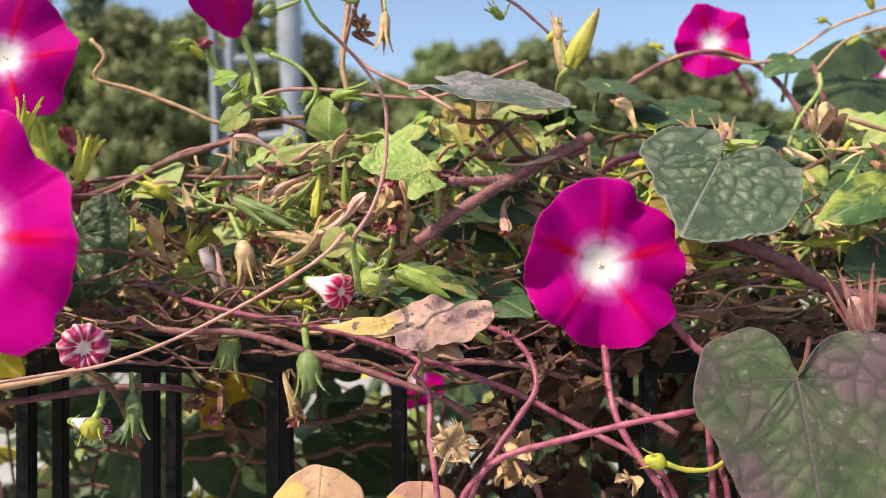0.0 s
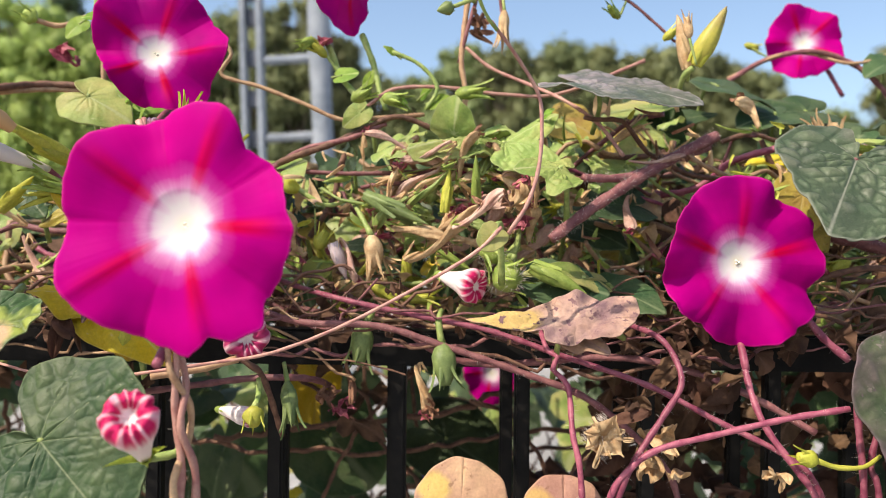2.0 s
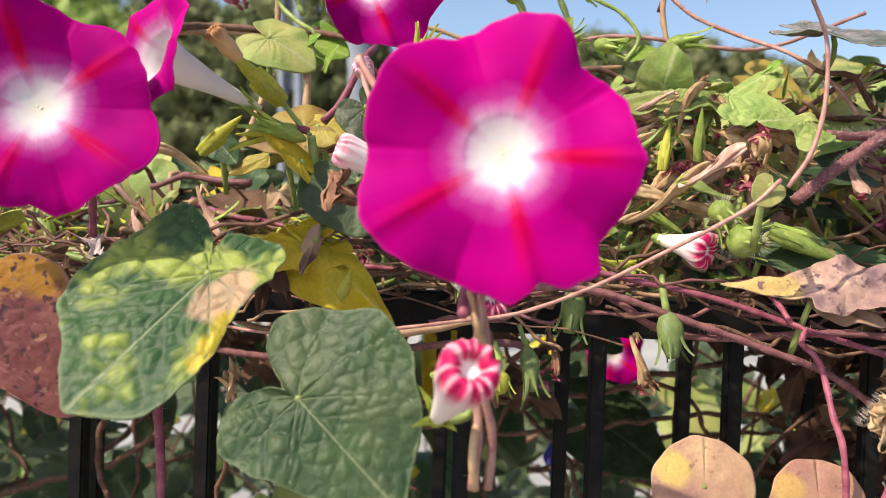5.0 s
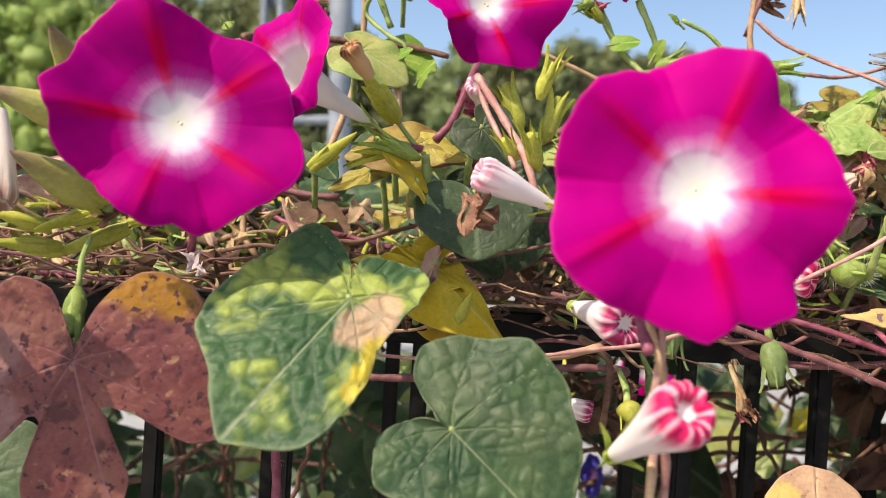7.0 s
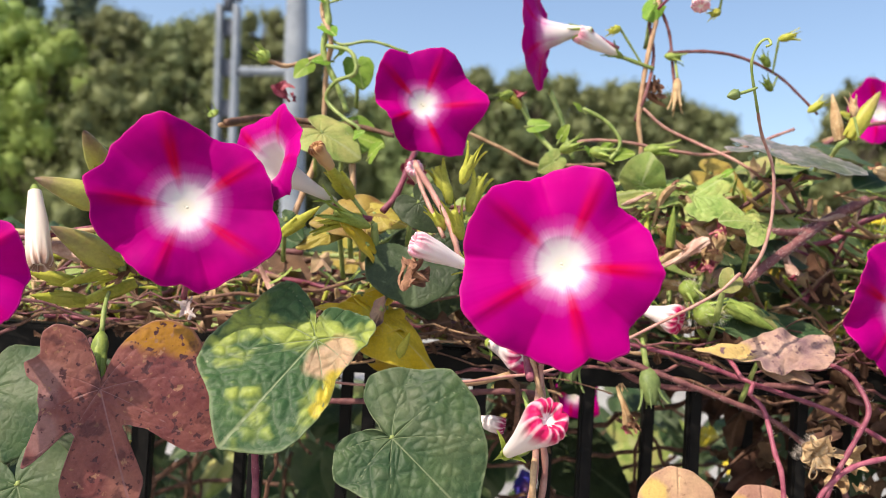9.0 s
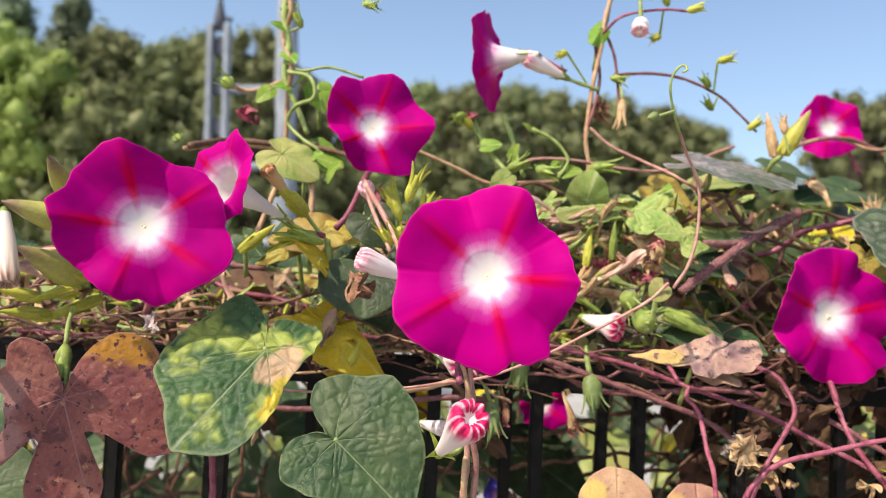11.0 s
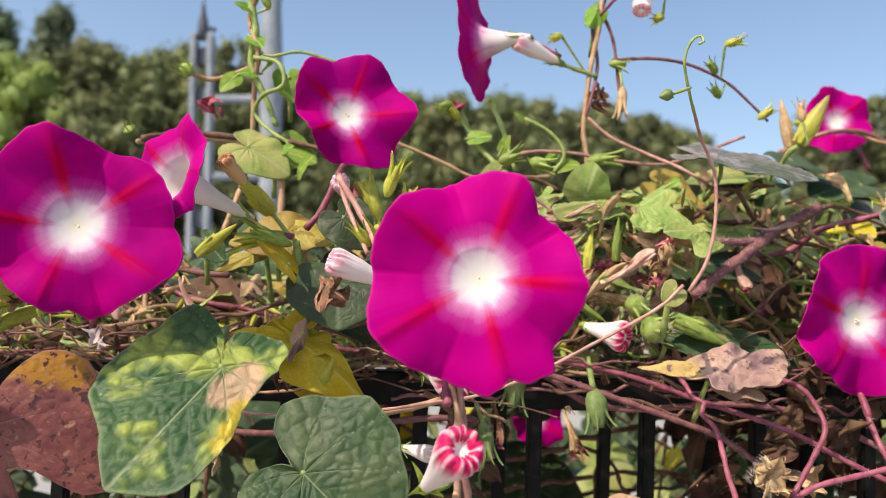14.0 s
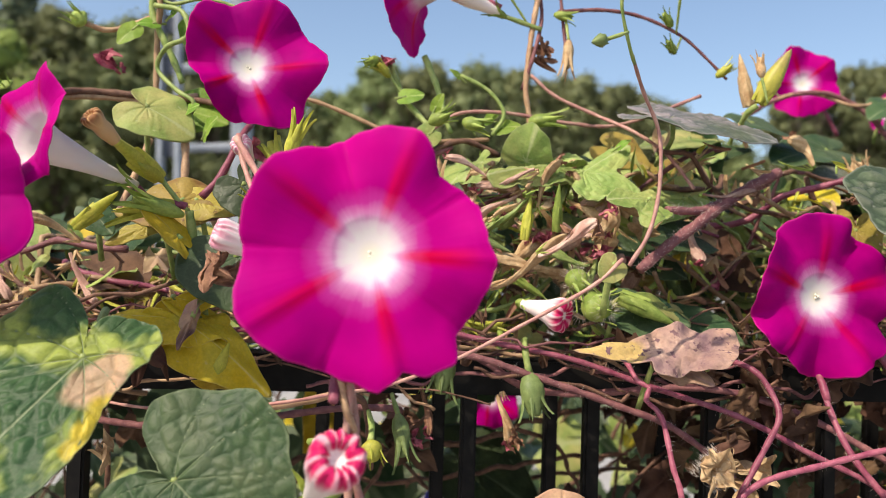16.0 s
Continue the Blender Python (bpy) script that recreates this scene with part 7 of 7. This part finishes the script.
    ([(-0.2213, 0.3580, 1.2650), (-0.2077, 0.3520, 1.2608), (-0.2046, 0.3500, 1.2494), (-0.2151, 0.3560, 1.2456), (-0.2203, 0.3620, 1.2372), (-0.2090, 0.3540, 1.2259), (-0.2005, 0.3500, 1.2199), (-0.2054, 0.3560, 1.2113)], (0.0012, 0.0010), STEM_GREEN, "yellow-green tendril looping round the shoot", 0),
    ([(-0.2240, 0.3620, 1.2725), (-0.2132, 0.3560, 1.2655), (-0.1972, 0.3520, 1.2672), (-0.1781, 0.3500, 1.2620)], 0.0008, STEM_GREEN, "thin green tendril reaching sideways", 0),
)
for P, r, mt, lb, hr in STRANDS:
    stem(P, r, mt, lb, hr)


# ---- the hedge's tangle ----
def crest(x):
    """Height of the hedge's top along the fence."""
    return 1.160 + 0.052 / (1 + math.exp(-(x + 0.15) * 28)) + 0.006 * math.sin(x * 37)


rng = np.random.default_rng(11)
TANGLE = (STEM_BROWN, STEM_MAUVE, STEM_TAN, STEM_GREEN, STEM_PINK)
for k, mt in enumerate(TANGLE):
    parts = []
    for i in range((200, 140, 230, 170, 60)[k]):
        x = rng.uniform(-0.62, 0.50)
        y = rng.uniform(0.350, 0.53)
        top = crest(x)
        z = rng.uniform(1.105, top - 0.012)
        a = rng.uniform(-0.5, 0.5) + (math.pi if rng.random() < .5 else 0)
        L = rng.uniform(0.03, 0.10)
        P = [np.array((x, y, z))]
        el = rng.normal(0, 0.25)
        for s in range(4):
            a += rng.normal(0, 0.35)
            el += rng.normal(0, 0.30)
            q = P[-1] + L / 4 * np.array((math.cos(a) * math.cos(el), math.sin(a) * 0.6, math.sin(el)))
            q[2] = min(max(q[2], 1.09), crest(q[0]) - 0.006)
            q[1] = max(q[1], 0.332)
            P.append(q)
        parts.append(tube(P, rng.uniform(0.0007, 0.0017), 6, 0.006, 0.0012, i))
    v, f = join(*parts)
    tagged(put("tangled_stems", v, f, mt, base=(0, 0.45, 1.15)), ("tangle of dry brown stems", "tangle of mauve stems", "tangle of tan stems", "tangle of green stems", "tangle of pink stems")[k], "vine", kind="stuff")

# leaves through the hedge
mats = ((LEAF_GREEN, "green leaf in the tangled hedge"), (LEAF_DARK, "dark green leaf deep in the hedge"), (LEAF_BRIGHT, "light green leaf in the hedge"), (LEAF_YELLOW, "yellowed leaf in the hedge"), (LEAF_BROWN, "withered brown leaf in the hedge"))
for k in range(120):
    x = rng.uniform(-0.60, 0.48)
    deep = rng.random()
    y = 0.37 + 0.15 * deep
    z = rng.uniform(1.118, crest(x) - 0.004 + 0.012 * deep)
    mt, lb = mats[rng.choice(5, p=(0.32, 0.26, 0.18, 0.10, 0.14))]
    a = rng.uniform(0, 2 * math.pi)
    s = rng.uniform(0.012, 0.026)
    b = np.array((x, y, z))
    leaf(b, b + s * np.array((math.cos(a), 0.5 * math.sin(a) - 0.2, -0.35 + 0.4 * math.sin(a * 3))), (rng.normal(0, .4), -0.55, 0.8), mt, lb, thick=False, na=36, nr=8, outline=(HEART, ROUND, THREE)[k % 3], quilt=0.015, wave=0.06, group="leaves in the hedge")

# spent calyxes and husks
for k in range(190):
    x = rng.uniform(-0.50, 0.40)
    y = rng.uniform(0.335, 0.50)
    z = rng.uniform(1.118, crest(x) - 0.004)
    d = unit((rng.normal(), rng.normal() * .5 - .3, rng.normal() * .8 - .2))
    p = np.array((x, y, z))
    mt, lb = ((HUSK, "dry tan calyx in the tangle"), (CALYX, "green calyx in the tangle"), (CALYX_YELLOW, "yellowing calyx in the tangle"), (HUSK, "spent tan calyx"))[k % 4]
    if k % 5 == 4:
        withered(p, rng.uniform(0.006, 0.011), (WILT_RED, WILT_BROWN)[k % 2], "shrivelled bloom caught in the tangle", k, n=4)
    else:
        pod(p, p + d * rng.uniform(0.010, 0.018), rng.uniform(0.0022, 0.0040), mt, lb, spread=0.4, stalk=[p - d * 0.012 + rng.normal(0, .003, 3)])

for k in range(54):
    x = rng.uniform(-0.42, 0.34)
    p = np.array((x, rng.uniform(0.328, 0.40), rng.uniform(1.122, crest(x) - 0.002)))
    a = rng.uniform(0, 2 * math.pi)
    d = unit((math.cos(a), rng.normal() * .3 - .2, 0.6 * math.sin(a)))
    mt, lb = ((HUSK, "papery tan spent trumpet in the tangle"), (WILT_PALE, "pale pinkish spent trumpet in the tangle"), (CALYX_YELLOW, "yellow-green pointed bud in the tangle"))[k % 3]
    if k % 3 < 2:
        spent_trumpet(p, p + d * rng.uniform(0.016, 0.030), rng.uniform(0.004, 0.0065), lb, mt, WILT_RED if k % 2 else WILT_BROWN)
    else:
        pod(p, p + d * rng.uniform(0.014, 0.022), rng.uniform(0.0040, 0.0055), mt, lb, spread=0.3, curl=0.4, stalk=[p - d * 0.012 + rng.normal(0, .003, 3)])

HANGING = np.array((-0.0220, 0.6200, 1.0490))


def open_air(b):
    """Clear of the hanging blossom and of the gap that lets the sun reach it."""
    d = b - HANGING
    along = max(-0.10, d.dot(np.array(SUN_TO)))
    return np.linalg.norm(d - along * np.array(SUN_TO)) > 0.034 and not (abs(d[0] + 0.18 * d[1]) < 0.034 and abs(d[2]) < 0.032 and -0.2 < d[1] < 0)


# undergrowth behind the bars
for k in range(55):
    x = rng.uniform(-0.75, 0.60)
    y = rng.uniform(0.47, 0.95)
    z = 1.12 - rng.uniform(0.02, 0.34) - 0.1 * (y - .45)
    mt, lb = ((LEAF_BRIGHT, "light green leaf behind the fence"), (LEAF_GREEN, "green leaf behind the fence"), (LEAF_DARK, "dark leaf behind the fence"), (LEAF_YELLOW, "yellow leaf behind the fence"))[rng.choice(4, p=(.16, .34, .42, .08))]
    a = rng.uniform(0, 2 * math.pi)
    s = rng.uniform(0.025, 0.048)
    b = np.array((x, y, z))
    if not open_air(b):
        continue
    leaf(b, b + s * np.array((math.cos(a), 0.3 * math.sin(a) - .2, -0.6 + .3 * math.sin(a * 2))), (rng.normal(0, .3), -0.7, 0.7), mt, lb, thick=False, na=36, nr=8, outline=(HEART, ROUND)[k % 2], group="leaves behind the fence")
for i in range(220):
    x = rng.uniform(-0.7, 0.55)
    y = rng.uniform(0.36, 0.8)
    z0 = rng.uniform(0.75, 1.1)
    a = rng.uniform(0, math.pi)
    L = rng.uniform(0.1, 0.25)
    P = [np.array((x, y, z0))]
    for s in range(4):
        a += rng.normal(0, .3)
        P.append(P[-1] + L / 4 * np.array((math.cos(a), rng.normal(0, .25), math.sin(a) * .8)))
        P[-1][2] = min(P[-1][2], 1.105)
        P[-1][1] = max(P[-1][1], 0.36)
    stem(P, rng.uniform(0.0010, 0.0022), STEM_BROWN, "dark crossing stem behind the bars", group="stems behind the bars", rough=0.001, name="dark_stem", sides=6)

# the mass of leaves inside and behind the hedge
def scatter(n, xs, ys, zs, size, cap=True, seed=0, down=0.3):
    g = np.random.default_rng(seed)
    out = []
    for i in range(n):
        x, y = g.uniform(*xs), g.uniform(*ys)
        top = min(zs[1], crest(x) + 0.05 * (y - 0.36)) if cap else zs[1]
        z = g.uniform(zs[0], top)
        a = g.uniform(0, 2 * math.pi)
        b = np.array((x, y, z))
        if not open_air(b):
            continue
        out.append((b, b + g.uniform(*size) * unit((math.cos(a), 0.5 * math.sin(a) - 0.2, -down + 0.7 * math.sin(a * 3))), (g.normal(0, .5), -0.6, 0.7 + g.normal(0, .3))))
    return out


leaf_heap("hedge_leaves", scatter(260, (-0.70, 0.60), (0.40, 0.54), (1.10, 1.22), (0.012, 0.024), seed=1), LEAF_GREEN, "green leaves massed inside the hedge")
leaf_heap("hedge_leaves", scatter(330, (-0.70, 0.60), (0.43, 0.57), (1.08, 1.22), (0.014, 0.026), seed=2), LEAF_DARK, "dark green leaves massed inside the hedge")
leaf_heap("hedge_leaves", scatter(210, (-0.70, 0.60), (0.36, 0.56), (1.11, 1.22), (0.008, 0.020), seed=3), LEAF_BRIGHT, "light green leaves massed inside the hedge")
leaf_heap("hedge_leaves", scatter(70, (-0.70, 0.60), (0.40, 0.60), (1.11, 1.22), (0.010, 0.022), seed=4), LEAF_OLIVE, "yellow leaves massed inside the hedge")
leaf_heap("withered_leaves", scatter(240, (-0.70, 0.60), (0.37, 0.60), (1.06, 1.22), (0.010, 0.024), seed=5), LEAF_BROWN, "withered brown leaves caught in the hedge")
leaf_heap("withered_leaves", scatter(110, (-0.60, 0.50), (0.35, 0.50), (1.10, 1.22), (0.006, 0.014), seed=6), LEAF_DRY, "dry tan leaf scraps caught in the hedge")
leaf_heap("withered_leaves", scatter(200, (0.00, 0.45), (0.36, 0.50), (0.98, 1.12), (0.012, 0.026), seed=7, cap=False), LEAF_BROWN, "withered brown leaves hanging on the bars")
leaf_heap("undergrowth_leaves", scatter(330, (-1.0, 0.9), (0.60, 1.1), (0.45, 1.06), (0.030, 0.055), seed=8, cap=False, down=0.6), LEAF_DARK, "dark undergrowth leaves behind the fence")
leaf_heap("undergrowth_leaves", scatter(200, (-1.0, 0.9), (0.50, 1.0), (0.45, 1.06), (0.030, 0.050), seed=9, cap=False, down=0.6), LEAF_GREEN, "green undergrowth leaves behind the fence")
leaf_heap("undergrowth_leaves", scatter(80, (-0.8, 0.7), (0.50, 0.85), (0.6, 1.05), (0.026, 0.045), seed=10, cap=False, down=0.6), LEAF_BRIGHT, "light green undergrowth leaves behind the fence")
leaf_heap("undergrowth_leaves", scatter(60, (-0.8, 0.7), (0.50, 0.85), (0.6, 1.05), (0.022, 0.040), seed=12, cap=False, down=0.6), LEAF_YELLOW, "yellow undergrowth leaves behind the fence")
leaf_heap("undergrowth_leaves", scatter(420, (-1.6, 1.5), (1.0, 1.7), (0.1, 0.96), (0.05, 0.085), seed=22, cap=False, down=0.6), LEAF_DARK, "dark leaves of the undergrowth farther back")
leaf_heap("undergrowth_leaves", scatter(160, (-1.6, 1.5), (0.95, 1.6), (0.3, 0.98), (0.045, 0.075), seed=23, cap=False, down=0.6), LEAF_GREEN, "green leaves of the undergrowth farther back")
leaf_heap("withered_leaves", scatter(110, (-0.50, 0.36), (0.312, 0.336), (1.104, 1.130), (0.005, 0.012), seed=24, cap=False), LEAF_BROWN, "brown scraps caught along the rail", na=36, nr=8)
leaf_heap("withered_leaves", scatter(160, (-1.2, 1.1), (0.80, 1.2), (0.05, 0.8), (0.035, 0.06), seed=13, cap=False, down=0.6), LEAF_BROWN, "withered leaves at the foot of the hedge")

leaf_heap("crest_leaves", scatter(110, (-0.14, 0.42), (0.345, 0.50), (1.175, 1.225), (0.010, 0.020), seed=14, down=0.1), LEAF_BRIGHT, "pale green leaves along the hedge crest", na=36, nr=8)
leaf_heap("crest_leaves", scatter(80, (-0.12, 0.42), (0.36, 0.52), (1.175, 1.225), (0.012, 0.024), seed=15, down=0.1), LEAF_GREEN, "grey-green leaves along the hedge crest", na=36, nr=8)
leaf_heap("crest_leaves", scatter(26, (-0.45, 0.42), (0.36, 0.50), (1.14, 1.215), (0.010, 0.020), seed=16, down=0.1), LEAF_OLIVE, "yellow leaves near the hedge crest", na=36, nr=8)
leaf_heap("undergrowth_leaves", scatter(150, (-0.8, 0.7), (0.50, 0.75), (0.80, 1.06), (0.022, 0.042), seed=17, cap=False, down=0.6), LEAF_DARK, "dark leaves close behind the bars")
leaf_heap("undergrowth_leaves", scatter(110, (-0.8, 0.7), (0.46, 0.70), (0.85, 1.07), (0.022, 0.040), seed=18, cap=False, down=0.6), LEAF_GREEN, "green leaves close behind the bars")

leaf_heap("undergrowth_leaves", scatter(40, (-0.05, 0.75), (0.50, 0.80), (0.80, 1.08), (0.026, 0.046), seed=19, cap=False, down=0.6), LEAF_BRIGHT, "sunlit leaves behind the bars")
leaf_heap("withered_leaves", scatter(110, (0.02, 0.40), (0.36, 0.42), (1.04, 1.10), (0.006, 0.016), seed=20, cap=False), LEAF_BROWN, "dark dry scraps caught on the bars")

# stems bundled along the rail
g = np.random.default_rng(33)
for mt, lb, n in ((STEM_BROWN, "dry brown stem lying along the rail", 34), (STEM_MAUVE, "mauve stem lying along the rail", 20), (STEM_TAN, "tan stem lying along the rail", 12)):
    for i in range(n):
        x, y, z = g.uniform(-0.5, 0.35), g.uniform(0.315, 0.337), g.uniform(1.107, 1.134)
        L, sl = g.uniform(0.06, 0.18), max(-0.07, min(0.14, g.normal(0, 0.10)))
        P = [np.array((x + L * k / 4, y + g.normal(0, .003), z + sl * L * k / 4 + g.normal(0, .0055))) for k in range(5)]
        stem(P, g.uniform(0.0004, 0.0009), mt, lb, group="stems bundled along the rail", rough=0.0016)

# the knot of spent trumpets in the middle of the hedge
KNOT_A, KNOT_B = np.array((-0.0835, 0.3420, 1.1977)), np.array((-0.0130, 0.3320, 1.1465))
for k in range(34):
    p = KNOT_A + (KNOT_B - KNOT_A) * g.uniform(0, 1, 3)
    a = g.normal(0.5, 0.7) + (math.pi if k % 2 else 0)
    d = unit((math.cos(a), g.normal() * .25, math.sin(a)))
    mt, lb, em = ((HUSK, "papery tan spent trumpet in the tangle", WILT_RED), (WILT_PALE, "pinkish spent trumpet in the tangle", WILT_RED), (HUSK, "long tan spent trumpet, brown at the mouth", WILT_BROWN), (STEM_GREEN, "limp green calyx tube in the tangle", HUSK))[k % 4]
    q = p - d * 0.010
    q[2] = min(q[2], crest(q[0]) - 0.004)
    spent_trumpet(q, q + d * g.uniform(0.016, 0.030), g.uniform(0.0042, 0.0072), lb, mt, em)

# slim curled scraps: spent sepals and tendril ends
g = np.random.default_rng(21)
for mt, lb, n in ((HUSK, "spent tan sepals caught in the tangle", 1100), (CALYX, "slim green sepals in the tangle", 700), (CALYX_YELLOW, "yellowing sepals in the tangle", 450), (WILT_BROWN, "brown shrivelled scraps in the tangle", 700)):
    parts = []
    for i in range(n):
        x, y = g.uniform(-0.55, 0.45), 0.335 + 0.2 * g.random() ** 1.3
        p = np.array((x, y, g.uniform(1.112, crest(x) - (0.020 if x < -0.12 else 0.008))))
        d = unit((g.normal(), g.normal() * .6, g.normal() - .2))
        parts.append(blade(p, d, unit(g.normal(size=3)), g.uniform(0.006, 0.015), g.uniform(0.0012, 0.0035), g.uniform(-.5, .5), -0.4, 5))
    v, f = join(*parts)
    tagged(put("plant_scraps", v, f, mt, base=(0, 0.42, 1.15)), lb, "plant debris", kind="stuff")

# dark runners, a hanging yellow leaf and a blue bloom behind the bars
for P, r, mt, lb in (([(-0.190, 0.44, 1.038), (-0.156, 0.44, 1.042), (-0.110, 0.44, 1.047), (-0.081, 0.44, 1.051), (-0.046, 0.44, 1.058), (-0.014, 0.445, 1.067), (0.024, 0.45, 1.077), (0.070, 0.46, 1.080)], 0.0017, STEM_BROWN, "brown runner crossing behind the bars"),
                     ([(-0.220, 0.47, 1.030), (-0.167, 0.46, 1.023), (-0.133, 0.46, 1.026), (-0.082, 0.46, 1.026), (-0.025, 0.46, 1.036), (0.040, 0.47, 1.040)], 0.0014, STEM_BROWN, "brown runner low behind the bars"),
                     ([(-0.150, 0.44, 1.085), (-0.132, 0.45, 1.063), (-0.100, 0.45, 1.040), (-0.078, 0.45, 1.018), (-0.060, 0.46, 0.980)], 0.0013, STEM_BROWN, "dark slanting stem behind the bars"),
                     ([(-0.120, 0.42, 1.100), (-0.110, 0.43, 1.076), (-0.087, 0.43, 1.039), (-0.077, 0.43, 1.007), (-0.074, 0.44, 0.960)], 0.0011, STEM_BROWN, "dark hanging stem behind the bars"),
                     ([(-0.070, 0.44, 1.080), (-0.100, 0.45, 1.050), (-0.128, 0.46, 1.005), (-0.140, 0.47, 0.960)], 0.0012, STEM_BROWN, "dark stem crossing another behind the bars")):
    stem(P, r, mt, lb, rough=0.0014)
leaf((-0.1460, 0.5200, 1.0590), (-0.1490, 0.5150, 0.9850), (0.15, -0.95, 0.25), LEAF_YELLOW, "long yellow leaf hanging behind the bars", wide=0.34, wave=0.05, quilt=0.02)
leaf((-0.0560, 0.4750, 1.0300), (-0.0100, 0.4650, 1.0060), (0.0, -0.75, 0.65), LEAF_DARK, "broad dark green leaf behind the bars", wide=0.8, quilt=0.02)
blossom((-0.0700, 0.5700, 0.9790), (-0.93, -0.35, 0.10), 0.0150, BLUE, "blue blossom with a white tube behind the fence", spin=0.4, flat=0.4, funnel=True, stalk=[(-0.0250, 0.6000, 0.9650), (-0.0150, 0.6200, 0.9300)])
for c, sz, lb in (((-0.0935, 0.3250, 1.0810), 0.0075, "limp brown bloom hanging on its stalk"), ((-0.0610, 0.3180, 1.0790), 0.0080, "spent pinkish bloom hanging under a pod")):
    top = np.array(c) + np.array((-0.003, 0.004, 0.020))
    spent_trumpet(top, np.array(c), sz * 0.75, lb, HUSK if c[0] > -0.08 else WILT_BROWN, WILT_RED)

# upright stems of the undergrowth
for i in range(90):
    x, y = g.uniform(-1.0, 0.9), g.uniform(0.46, 1.1)
    top = g.uniform(0.8, 1.1)
    stem([(x, y, 0.0), (x + g.normal(0, .03), y + g.normal(0, .03), top * .4), (x + g.normal(0, .05), y + g.normal(0, .05), top * .8), (x + g.normal(0, .09), y + g.normal(0, .05), top)], (0.0035, 0.0012), STEM_BROWN, "dark upright stem of the undergrowth", group="stems of the undergrowth", name="undergrowth_stem", sides=6)
